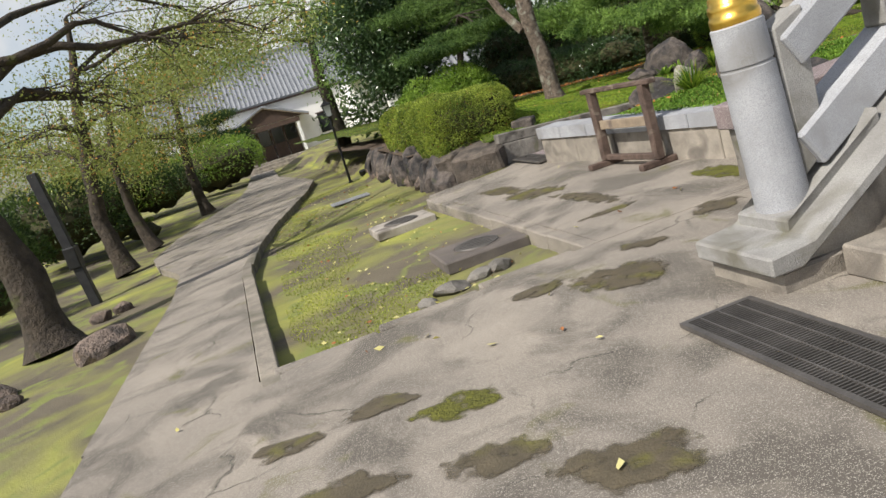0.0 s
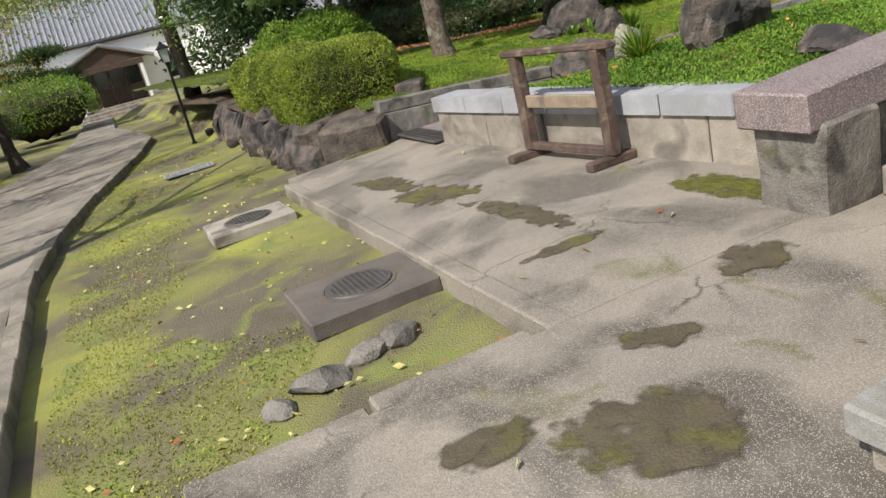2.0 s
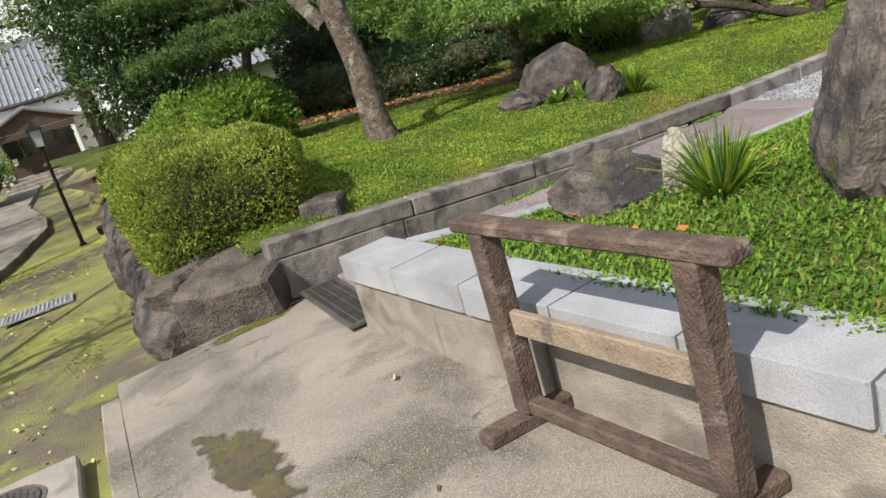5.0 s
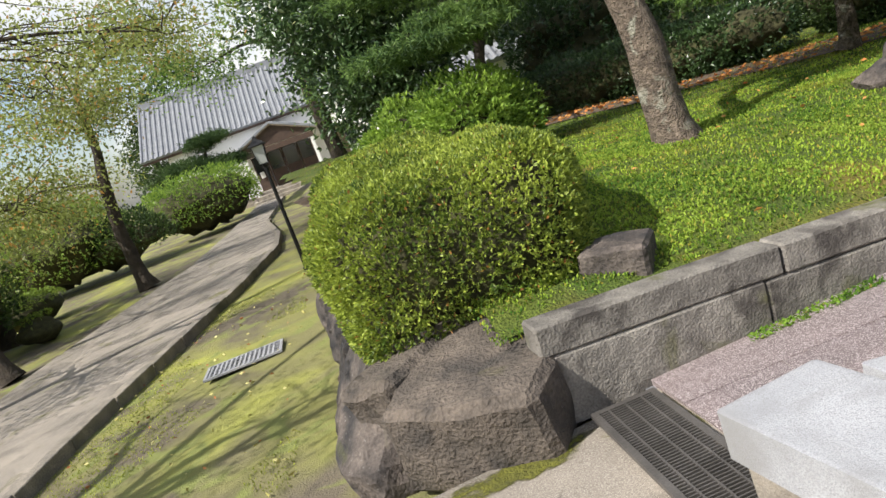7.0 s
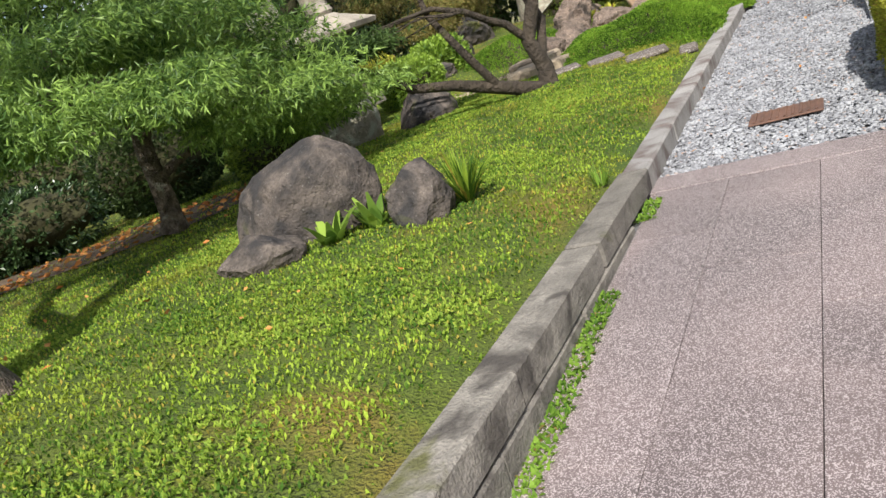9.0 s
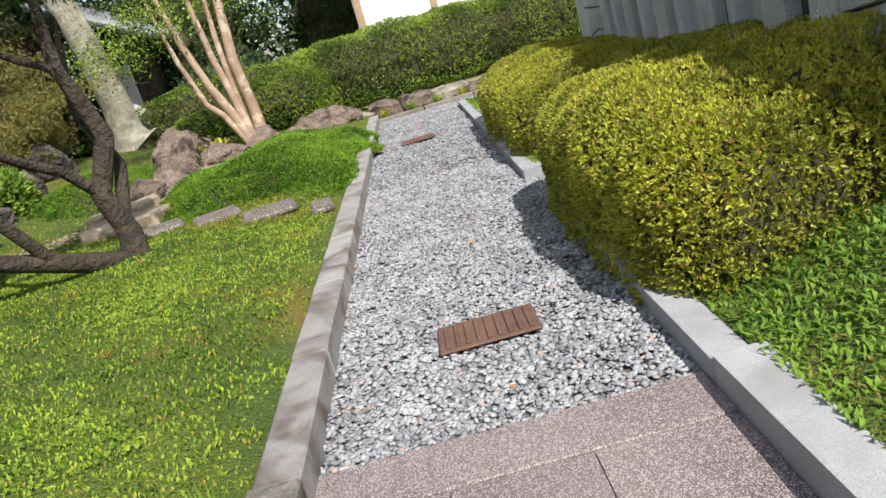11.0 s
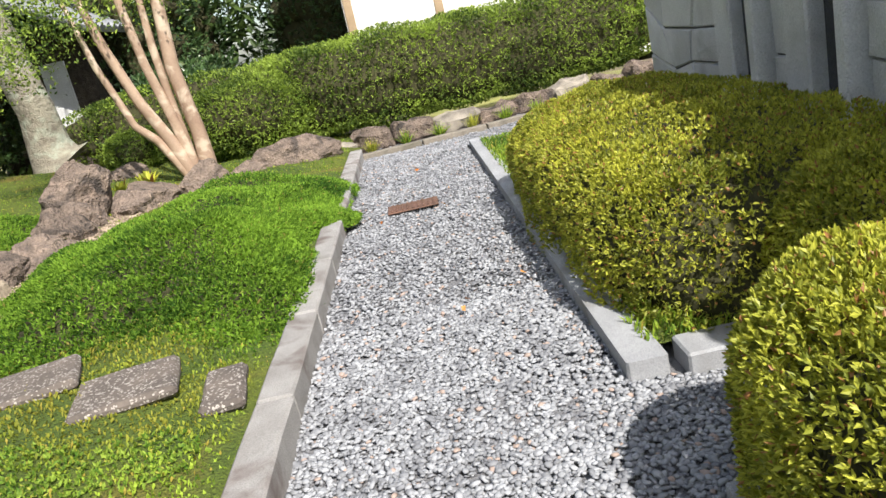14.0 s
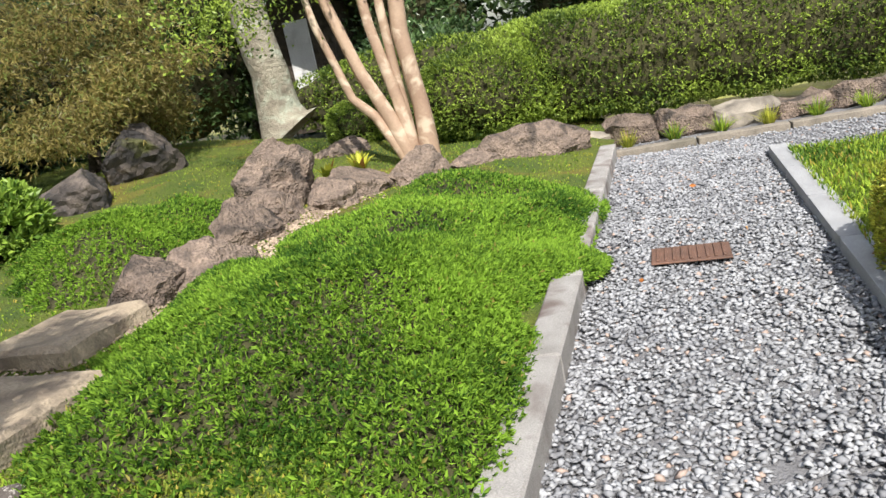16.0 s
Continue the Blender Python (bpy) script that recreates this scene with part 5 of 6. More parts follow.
def tree(name, label, x, y, z, trunk, radii, blobs, count, size, lm, bark, seed, per=3, width=0.45, flat=1.0, twig=0.35, category="tree", roots=True, fill=0.5, droop=0.1, extra=()):
    """A tapered trunk, limbs that reach each clump, twigs, and a crown of loose leaves in clumps. Points are relative to the foot."""
    t = thing(name, label, category, m=pose(x, y, z))
    r_ = random.Random(seed)
    tp = [Vector(p) for p in trunk]
    path = []
    for a, b in zip(tp, tp[1:]):
        path += [a.lerp(b, i / 4) for i in range(4)]
    path.append(tp[-1])
    rr = list(np.interp(np.linspace(0, len(tp) - 1, len(path)), range(len(tp)), radii))
    if roots:
        rr[0] *= 1.45
        rr[1] *= 1.1
    path = [p + noise.noise_vector(p * 1.3 + Vector((seed, 0, 0))) * radii[0] * (0.35 if 0 < i else 0) for i, p in enumerate(path)]
    tr = Limbs()
    tr.add(path, rr, 14, seed, 0.28)
    part("trunk", tr.mesh("trunk", bark), bark, t)
    br = Limbs()
    pts, outs = [], []
    for j, (c, e, share) in enumerate(blobs):
        c = Vector(c)
        best = min(path[len(path) // 3:], key=lambda p: (p - c).length + 0.5 * max(0, p.z - c.z))
        lp = limb_path(best, c, 0.12 * (c - best).length, 0.13, 7, seed + j)
        i0 = path.index(best)
        r0 = min(rr[i0] * 0.6, 0.03 + 0.025 * (c - best).length)
        br.add(lp, list(np.linspace(r0, 0.012, 8)), 7, seed + j)
        ev = Vector((e, e, e * flat)) if not isinstance(e, tuple) else Vector(e)
        tips = []
        for q in range(int(9 * twig / 0.35)):
            d = Vector((r_.gauss(0, 1), r_.gauss(0, 1), r_.gauss(0.1, 0.8))).normalized()
            tip = c + Vector((d.x * ev.x, d.y * ev.y, d.z * ev.z)) * r_.uniform(0.6, 1.0)
            st = lp[r_.randint(3, 7)]
            sp = limb_path(st, tip, 0.04, 0.16, 4, seed + j * 3.3 + q)
            br.add(sp, [0.014, 0.011, 0.008, 0.006, 0.003], 4, q)
            tips.append(tip)
        k = int(count * share)
        d = rng.normal(size=(k, 3))
        d = unit(d) * (rng.uniform(0, 1, (k, 1)) ** fill)
        cl = rng.integers(0, len(tips), k)
        tipa = np.array([tuple(q) for q in tips])
        near = rng.uniform(size=(k, 1)) < 0.72
        a = np.array([tuple(c)]) + d * np.array([tuple(ev)])
        b = tipa[cl] + rng.normal(size=(k, 3)) * np.array([tuple(ev)]) * 0.28
        p = np.where(near, b, a)
        pts.append(p)
        outs.append(unit(p - np.array([tuple(c)])) * 0.6 + rng.normal(size=(k, 3)) * 0.5)
    for pth, ra in extra:
        br.add([Vector(p) for p in pth], ra, 8, seed)
    if br.v:
        part("branching", br.mesh("branching", bark), bark, t)
    if pts:
        part("crown", leaf_mesh("crown", np.concatenate(pts), np.concatenate(outs), size, lm, width, 0.9, per=per, droop=droop), lm, t)
    return t


# cherry trees along the left of the walk
def ring(cx, cy, cz, n_, rad, e, seed, dz=0.5):
    r_ = random.Random(seed)
    return [((cx + rad * math.cos(2 * math.pi * i / n_ + r_.uniform(-0.4, 0.4)) * r_.uniform(0.5, 1.1), cy + rad * math.sin(2 * math.pi * i / n_ + r_.uniform(-0.4, 0.4)) * r_.uniform(0.5, 1.1), cz + r_.uniform(-dz, dz)), e * r_.uniform(0.75, 1.2), 1.0 / n_) for i in range(n_)]


tree("cherry_tree", "old mossy cherry tree with thin yellowing leaves", -5.5, 9.4, -0.47, [(0, 0, 0), (-0.15, 0.1, 1.0), (-0.25, 0.0, 2.1), (0.1, 0.4, 3.4), (0.3, 0.9, 5.0)], [0.30, 0.24, 0.2, 0.14, 0.06],
     [((2.0, 2.3, 3.5), 1.1, 0.14), ((3.2, 2.8, 3.4), 1.1, 0.14), ((0.8, 1.6, 3.2), 1.0, 0.14), ((1.6, 6.0, 3.9), 1.2, 0.14), ((0.6, 0.4, 5.6), 1.3, 0.14), ((-2.0, 0.8, 4.2), 1.2, 0.15), ((0.2, 3.6, 3.0), 1.1, 0.15)], 6500, 0.065, L_cherry, M_bark, 1, 1, flat=0.6, twig=0.5)
tree("cherry_tree", "cherry tree with spreading bare limbs and yellowing leaves", -8.45, 15.8, -0.58, [(0, 0, 0), (-0.2, 0.1, 1.2), (-0.1, 0.2, 2.4), (0.3, 0.2, 4.0), (0.6, 0.4, 5.5)], [0.2, 0.16, 0.15, 0.1, 0.05],
     [((2.2, 0.5, 3.2), 1.2, 0.14), ((2.8, 2.6, 4.2), 1.4, 0.15), ((0.2, -1.6, 3.2), 1.3, 0.14), ((-1.6, 0.4, 3.0), 1.3, 0.14), ((0.8, 0.6, 5.6), 1.6, 0.15), ((4.0, 3.4, 4.2), 1.2, 0.14), ((1.0, -0.6, 2.4), 1.0, 0.14)], 10000, 0.075, L_cherry, M_bark, 2, 1, flat=0.6, twig=0.5)
tree("cherry_tree", "slender leaning cherry tree", -9.7, 19.2, -0.6, [(0, 0, 0), (-0.3, 0.0, 1.2), (-0.2, 0.0, 2.6), (0.2, 0.2, 4.4)], [0.17, 0.13, 0.1, 0.05], [((1.4, 0.6, 2.6), 1.3, 0.2), ((0.4, -0.6, 4.4), 1.5, 0.2), ((-1.4, 0.6, 3.0), 1.4, 0.2), ((0.7, 2.6, 4.6), 1.3, 0.2), ((1.5, 1.2, 5.2), 1.4, 0.2)], 10000, 0.08, L_cherry, M_bark, 3, 1, flat=0.65, twig=0.5)
tree("cherry_tree", "cherry tree with low yellow-green boughs over the walk", -11.2, 25.5, -0.6, [(0, 0, 0), (-0.2, 0.0, 1.4), (0.1, 0.0, 3.0), (0.2, 0.3, 5.2)], [0.2, 0.16, 0.13, 0.06], [((1.0, -1.2, 4.4), 1.3, 0.2), ((2.2, 1.5, 5.6), 1.3, 0.2), ((0.2, -1.6, 4.4), 1.6, 0.2), ((-1.6, 0.4, 3.0), 1.5, 0.2), ((0.8, 0.6, 6.0), 1.8, 0.2)], 12000, 0.10, L_cherry, M_bark, 4, 1, flat=0.6, twig=0.5)
tree("cherry_tree", "cherry tree standing in a thicket", -13.5, 23.0, -0.6, [(0, 0, 0), (0.2, 0, 1.6), (0, 0, 4.5)], [0.2, 0.16, 0.07], ring(0, 0, 4.0, 6, 2.2, 1.7, 9, 1.4), 12000, 0.11, L_cherry, M_bark, 5, 1, flat=0.8)
# thicket at the left edge
for i, (x, y, e, k, lm) in enumerate(((-12.5, 16.0, (1.6, 1.8, 1.1), 7000, L_dark), (-13.5, 21.0, (2.0, 2.4, 1.3), 7000, L_dark), (-18.5, 31.0, (2.5, 3.0, 1.6), 9000, L_nan), (-16.5, 31.5, (1.6, 2.2, 1.1), 8000, L_dark), (-9.5, 12.0, (1.2, 1.4, 0.8), 5000, L_dark), (-16, 37, (2.4, 2.4, 1.4), 7000, L_nan), (-14.5, 25.0, (0.9, 1.0, 0.5), 4000, L_box), (-11.8, 22.3, (0.55, 0.6, 0.35), 2500, L_box))):
    clipped("garden_shrub", "loose leafy shrub in the shaded thicket", x, y, H(x, y) - 0.2, e, 30 * i, k, 0.11 if e[0] > 1 else 0.06, lm, 10.0 + i, 2.3, 0.22 if e[0] > 1 else 0.08, 3, category="shrub", group="thicket shrubs", depth=0.35 if e[0] > 1 else 0.1)
# cloud-pruned pine by the house
tree("pine_tree", "dark cloud-pruned garden pine", -17.5, 40.5, -0.7, [(0, 0, 0), (0.5, 0, 1.2), (0.2, 0, 2.4), (0.6, 0, 3.4)], [0.2, 0.16, 0.12, 0.06], [((1.3, 0, 1.4), (1.0, 0.9, 0.3), 0.2), ((-1.0, 0.2, 1.9), (1.1, 0.9, 0.3), 0.2), ((1.2, 0.2, 2.6), (1.1, 0.9, 0.3), 0.2), ((-0.6, -0.2, 3.0), (1.2, 0.9, 0.35), 0.2), ((0.6, 0, 3.7), (1.0, 0.9, 0.35), 0.2)], 14000, 0.14, L_pine, M_bark, 6, 3, width=0.2, fill=0.33)

# big camellia behind the azalea
tree("camellia_tree", "dense dark glossy evergreen tree behind the azaleas", -2.35, 22.6, 0.1, [(0, 0, 0), (0.1, 0, 1.2), (0, 0, 3.0), (0, 0, 5.5)], [0.16, 0.14, 0.1, 0.05],
     [((0.0, -0.3, 2.2), (1.35, 1.2, 0.95), 0.17), ((0.8, 0.0, 3.2), (1.35, 1.2, 1.0), 0.17), ((-0.7, -0.2, 3.4), (1.35, 1.2, 1.1), 0.17), ((0.1, -0.4, 4.6), (1.6, 1.3, 1.1), 0.17), ((0.9, 0.2, 5.6), (1.6, 1.3, 1.2), 0.16), ((-0.5, 0.2, 6.2), (1.7, 1.4, 1.2), 0.16)], 26000, 0.12, L_cam, M_bark, 7, 2, fill=0.3)
clipped("camellia_heart", "shaded inner foliage of the evergreen tree", -2.35, 22.7, 1.2, (1.1, 0.9, 2.6), 0, 4000, 0.12, L_cam, 21.0, 2.2, 0.2, 3, category="shrub", depth=0.3)
# bright shrub
for i, (x, y, e, k) in enumerate(((-1.5, 18.9, (0.8, 0.7, 0.55), 7000), (-0.4, 18.2, (0.75, 0.7, 0.6), 7000))):
    clipped("nandina_shrub", "loose bright green shrub on the mound", x, y, 0.35, e, 20 * i, k, 0.07, L_nan, 30.0 + i, 2.2, 0.2, 3, category="shrub", group="bright shrubs", depth=0.3)
# garden tree on the mound
tree("garden_tree", "leaning grey-barked garden tree with a forked trunk", 1.62, 15.42, 0.42, [(0, 0, 0), (-0.06, 0.05, 0.9), (-0.15, 0.1, 1.8), (-0.2, 0.2, 2.6), (-0.05, 0.4, 4.2)], [0.165, 0.145, 0.14, 0.11, 0.06],
     [((-1.3, 1.2, 4.2), 1.1, 0.25), ((1.2, 0.8, 4.4), 1.1, 0.25), ((0.2, -0.2, 5.0), 1.2, 0.25), ((0.3, 2.0, 4.6), 1.2, 0.25)], 7000, 0.08, L_dark, M_bark2, 8, 2,
     extra=[([(-0.30, 0.15, 1.45), (-0.62, 0.35, 1.95), (-0.85, 0.55, 2.5), (-1.05, 0.9, 3.3)], [0.09, 0.085, 0.075, 0.05])])
# pine boughs that hang over the lawn
tree("pine_tree", "spreading pine with flat green boughs", -0.9, 21.6, 0.35, [(0, 0, 0), (0.25, -0.1, 1.4), (0.6, -0.3, 2.6), (0.8, -0.4, 4.5)], [0.1, 0.09, 0.075, 0.04],
     [((0.1, -3.4, 1.7), (1.0, 0.5, 0.14), 0.2), ((1.2, -3.2, 1.95), (0.9, 0.5, 0.14), 0.2), ((1.3, -1.0, 2.5), (1.2, 0.8, 0.22), 0.2), ((-0.4, -0.8, 2.9), (1.2, 0.8, 0.22), 0.2), ((1.6, -1.6, 3.4), (1.3, 0.9, 0.25), 0.2)], 12000, 0.10, L_bough, M_bark, 9, 4, width=0.16, fill=0.4)
# laceleaf maple beside the pointed rock
tree("maple_tree", "low spreading green laceleaf maple", 3.75, 18.55, 0.40, [(0, 0, 0), (0.05, 0, 0.5), (0.1, 0, 1.0), (0.3, 0.1, 1.6)], [0.11, 0.09, 0.08, 0.05],
     [((-0.9, -1.5, 1.25), (0.7, 0.6, 0.2), 0.1), ((0.1, -1.5, 1.15), (0.7, 0.6, 0.2), 0.1), ((0.9, -1.2, 0.85), (0.7, 0.6, 0.22), 0.1), ((1.6, -0.8, 0.6), (0.7, 0.6, 0.2), 0.1), ((-0.5, -0.8, 1.75), (0.8, 0.7, 0.24), 0.1), ((0.6, -0.7, 1.65), (0.8, 0.7, 0.24), 0.1), ((1.4, -0.2, 1.3), (0.8, 0.7, 0.24), 0.1), ((-1.5, -0.8, 1.6), (0.8, 0.7, 0.22), 0.1), ((0.0, 0.0, 2.3), (1.1, 0.8, 0.3), 0.1), ((1.2, 0.2, 2.1), (0.9, 0.8, 0.26), 0.1)], 26000, 0.08, L_maple, M_bark2, 10, 3, width=0.2, fill=0.4, droop=0.4)
# twisted tree near the kerb
tree("twisted_tree", "gnarled low tree with twisted dark limbs", 7.72, 17.15, 0.18, [(0, 0, 0), (0.06, 0.05, 0.3), (0.0, 0.1, 0.65), (0.14, 0.0, 1.05), (0.02, 0.05, 1.6), (0.1, 0.1, 2.4)], [0.11, 0.09, 0.08, 0.07, 0.05, 0.025],
     [((-1.9, 0.8, 1.2), (0.5, 0.45, 0.14), 0.2), ((-0.9, 0.9, 1.75), (0.55, 0.5, 0.16), 0.2), ((0.4, 0.5, 2.4), (0.6, 0.5, 0.2), 0.2), ((-0.3, -0.1, 2.7), (0.6, 0.5, 0.2), 0.2), ((-1.4, 0.5, 2.3), (0.6, 0.5, 0.2), 0.2)], 6000, 0.09, L_pine, M_bark, 11, 4, width=0.16, fill=0.4, roots=True,
     extra=[([(0, 0, 0.08), (-0.45, 0.22, 0.28), (-0.95, 0.42, 0.5), (-1.35, 0.6, 0.62), (-1.8, 0.75, 1.0)], [0.085, 0.075, 0.06, 0.05, 0.03]), ([(-0.5, 0.24, 0.3), (-0.85, 0.2, 0.75), (-1.0, 0.4, 1.25), (-0.9, 0.6, 1.8)], [0.05, 0.045, 0.035, 0.02]), ([(0.03, 0.05, 0.35), (0.28, 0.1, 0.8), (0.2, 0.25, 1.3), (0.4, 0.3, 2.0)], [0.06, 0.05, 0.04, 0.02])])

# crape myrtle
cm = thing("crape_myrtle", "crape myrtle with several smooth peeling trunks", "tree", m=pose(14.6, 20.75, 0.30))
stems = [([(0.16, -0.16, 0), (0.14, -0.18, 0.6), (0.02, -0.12, 1.4), (0.1, -0.2, 2.4), (0.3, -0.3, 3.8)], [0.125, 0.10, 0.09, 0.08, 0.05]), ([(-0.02, 0.0, 0), (-0.1, 0.1, 0.7), (-0.28, 0.25, 1.5), (-0.35, 0.35, 2.4), (-0.3, 0.4, 3.8)], [0.085, 0.07, 0.06, 0.055, 0.04]),
         ([(-0.1, 0.06, 0), (-0.24, 0.22, 0.5), (-0.5, 0.45, 1.05), (-0.7, 0.7, 1.8), (-0.95, 0.95, 3.0)], [0.10, 0.085, 0.075, 0.06, 0.03]), ([(-0.16, 0.1, 0), (-0.4, 0.4, 0.55), (-0.65, 0.62, 0.8), (-0.9, 0.85, 1.6), (-1.0, 1.1, 2.6)], [0.07, 0.06, 0.05, 0.045, 0.025]), ([(0.0, 0.02, 0.1), (-0.02, 0.1, 0.9), (-0.15, 0.05, 1.7), (-0.1, 0.0, 3.2)], [0.06, 0.055, 0.05, 0.03])]
for pth, ra in stems:
    tp = []
    for a, b in zip(pth, pth[1:]):
        tp += [Vector(a).lerp(Vector(b), i / 3) for i in range(3)]
    tp.append(Vector(pth[-1]))
    tp = [Vector((q_.x * 0.66 + 0.1, q_.y * 0.66 - 0.08, q_.z)) for q_ in tp]
    lb = Limbs()
    lb.add(tp, list(np.interp(np.linspace(0, len(pth) - 1, len(tp)), range(len(pth)), ra)), 10, ra[0] * 40, 0.15)
    part("trunk", lb.mesh("trunk", M_bark3), M_bark3, cm)
k = 9000
cc = np.array([(-1.3, 1.1, 1.9), (-0.9, 0.5, 2.3), (-0.2, 0.2, 3.2), (0.4, -0.3, 3.6), (-1.0, 1.0, 3.3), (0.3, 0.1, 2.5)])
p_ = cc[rng.integers(0, 6, k)] + rng.normal(size=(k, 3)) * np.array([[0.33, 0.33, 0.22]])
part("crown", leaf_mesh("crown", p_, rng.normal(size=(k, 3)), 0.06, L_box, 0.5, 0.9), L_box, cm)
tree("garden_tree", "smooth pale leaning trunk behind the stone lantern", 8.0, 22.4, 0.45, [(0, 0, 0), (-0.12, 0.05, 1.0), (-0.4, 0.15, 2.5), (-0.75, 0.3, 4.5)], [0.33, 0.29, 0.26, 0.22], [((-1.2, 0.6, 6.0), 1.4, 0.5), ((0.6, 0.3, 6.2), 1.4, 0.5)], 3000, 0.1, L_dark, M_bark4, 16, 2)
tree("garden_tree", "pale upright trunk rising behind the stone lantern", 9.35, 23.3, 0.45, [(0, 0, 0), (-0.04, 0.02, 1.0), (-0.12, 0.05, 2.5), (-0.2, 0.1, 4.5)], [0.27, 0.24, 0.22, 0.19], [((-0.6, 0.6, 6.0), 1.4, 0.5), ((0.8, 0.3, 6.2), 1.4, 0.5)], 3000, 0.1, L_dark, M_bark4, 17, 2)
# big lichen-covered trunk, bronze maple
tree("zelkova_tree", "thick lichen-grey trunk of a tall tree", 16.35, 24.75, 0.55, [(0, 0, 0), (-0.12, 0.02, 1.0), (-0.35, 0.1, 2.4), (-0.6, 0.2, 4.5)], [0.40, 0.31, 0.28, 0.24], [((-1.5, 0.8, 6.5), 1.8, 0.34), ((1.2, 0.3, 6.6), 1.8, 0.33), ((0, 1.8, 7), 2, 0.33)], 7000, 0.1, L_dark, M_bark4, 12, 2)
tree("bronze_maple", "bronze-leaved spreading garden maple", 13.2, 25.2, 0.45, [(0, 0, 0), (0.1, 0, 0.6), (-0.1, 0, 1.3), (-0.2, 0, 2.0)], [0.1, 0.08, 0.06, 0.04],
     [((-0.6, -0.8, 1.0), (0.9, 0.8, 0.4), 0.2), ((0.5, -0.7, 1.5), (0.9, 0.8, 0.4), 0.2), ((-1.1, -0.2, 1.7), (0.9, 0.9, 0.4), 0.2), ((0.1, -0.4, 2.2), (1.1, 0.9, 0.45), 0.2), ((0.8, -0.2, 0.9), (0.7, 0.7, 0.35), 0.2)], 15000, 0.08, L_acer, M_bark, 13, 3, width=0.22, fill=0.4, droop=0.35)
clipped("bay_shrub", "bright glossy broad-leaved shrub", 10.6, 22.3, 0.2, (0.55, 0.5, 0.42), 0, 3500, 0.10, L_nan, 41.0, 2.3, 0.1, 4, category="shrub", depth=0.2)
for i, (x, y, e, k, lm) in enumerate(((8.6, 20.6, (0.55, 0.5, 0.34), 4500, L_nan), (8.1, 22.4, (0.7, 0.6, 0.38), 5000, L_box), (9.6, 23.0, (0.6, 0.5, 0.34), 5000, L_gold), (6.4, 20.6, (0.7, 0.6, 0.3), 5000, L_nan), (5.6, 19.6, (0.8, 0.6, 0.35), 5000, L_box), (11.2, 25.8, (0.8, 0.7, 0.5), 5000, L_gold), (4.8, 21.4, (1.0, 0.8, 0.6), 6000, L_dark))):
    clipped("garden_bush", "rounded garden bush among rocks", x, y, mound(x, y) - 0.05, e, 15 * i, k, 0.055, lm, 50.0 + i, 2.3, 0.07, 4, category="bush", group="garden bushes")
# dark evergreen hedge behind the mound
clipped("evergreen_hedge", "dark blue-green hedge under the trees", 1.3, 22.4, 0.3, (2.9, 0.75, 0.48), -35, 16000, 0.07, L_cam, 60.0, 3.0, 0.12, 3)
clipped("evergreen_hedge", "dark hedge under the spreading maple", 4.6, 24.6, 0.3, (2.6, 0.9, 0.7), -10, 9000, 0.09, L_dark, 61.0, 3.0, 0.2, 3)
litter_bed = solid("leaf_litter_bed", grid_mesh("leaf_litter_bed", np.linspace(-2.8, 4.2, 26), np.linspace(-0.9, 0.5, 8), lambda x, y: mound(x, y) + 0.015, M_soil, world=lambda a, b: Vector((1.3, 21.1, 0)) + Vector((math.cos(radians(-30)) * a - math.sin(radians(-30)) * b, math.sin(radians(-30)) * a + math.cos(radians(-30)) * b, 0))), M_soil, "bare brown earth under the dark hedge", kind="structure")

# tall woods that close the garden
wood_spots = [(-5.5, 36, 9), (-0.5, 33, 10), (5, 31, 10), (10, 33, 11), (15.5, 32, 11), (20, 30, 11), (24.5, 27.5, 10), (28, 23, 10), (31, 17, 10), (-34, 62, 10), (-26, 60, 11), (-14, 62, 12), (-4, 60, 12), (8, 46, 12)]
for i, (x, y, h) in enumerate(wood_spots):
    tree("woodland_tree", "tall dark evergreen tree closing the garden", x, y, H(x, y) - 0.15 if x < 0 else 0.0, [(0, 0, 0), (0.2, 0, h * 0.3), (0, 0.1, h * 0.6), (0, 0, h * 0.85)], [0.28, 0.24, 0.16, 0.06],
         [((random.uniform(-2, 2), random.uniform(-1.5, 1), h * f), random.uniform(1.6, 2.5), 1 / 9) for f in (0.16, 0.25, 0.34, 0.43, 0.52, 0.62, 0.72, 0.82, 0.94)], 5000, 0.30, L_dark, M_bark, 200 + i, 2, fill=0.3, twig=0.2)

# sunlit masses added as backdrop; dark leaf colour stands in for deep shade under trees
for i, (x, y, e) in enumerate(((17.5, 29.5, (2.6, 1.4, 2.7)), (20.6, 25.9, (1.8, 1.2, 2.5)), (12.6, 28.3, (2.0, 1.2, 2.4)), (9.5, 28.0, (2.6, 1.2, 1.6)), (13.5, 29.2, (2.6, 1.2, 1.9)), (21.5, 27.2, (2.4, 1.3, 2.2)), (24.8, 23.6, (1.4, 2.2, 2.2)), (18.8, 23.8, (1.0, 0.9, 0.8)), (5.6, 28.2, (2.4, 1.2, 1.8)), (1.0, 26.8, (2.4, 1.0, 1.3)))):
    clipped("evergreen_thicket", "tall evergreen thicket with leaves coloured dark for deep shade", x, y, 0.2, e, 25 * i, 6000, 0.13, L_cam, 80.0 + i, 2.6, 0.3, 3, category="shrub", group="dark thickets", depth=0.4)
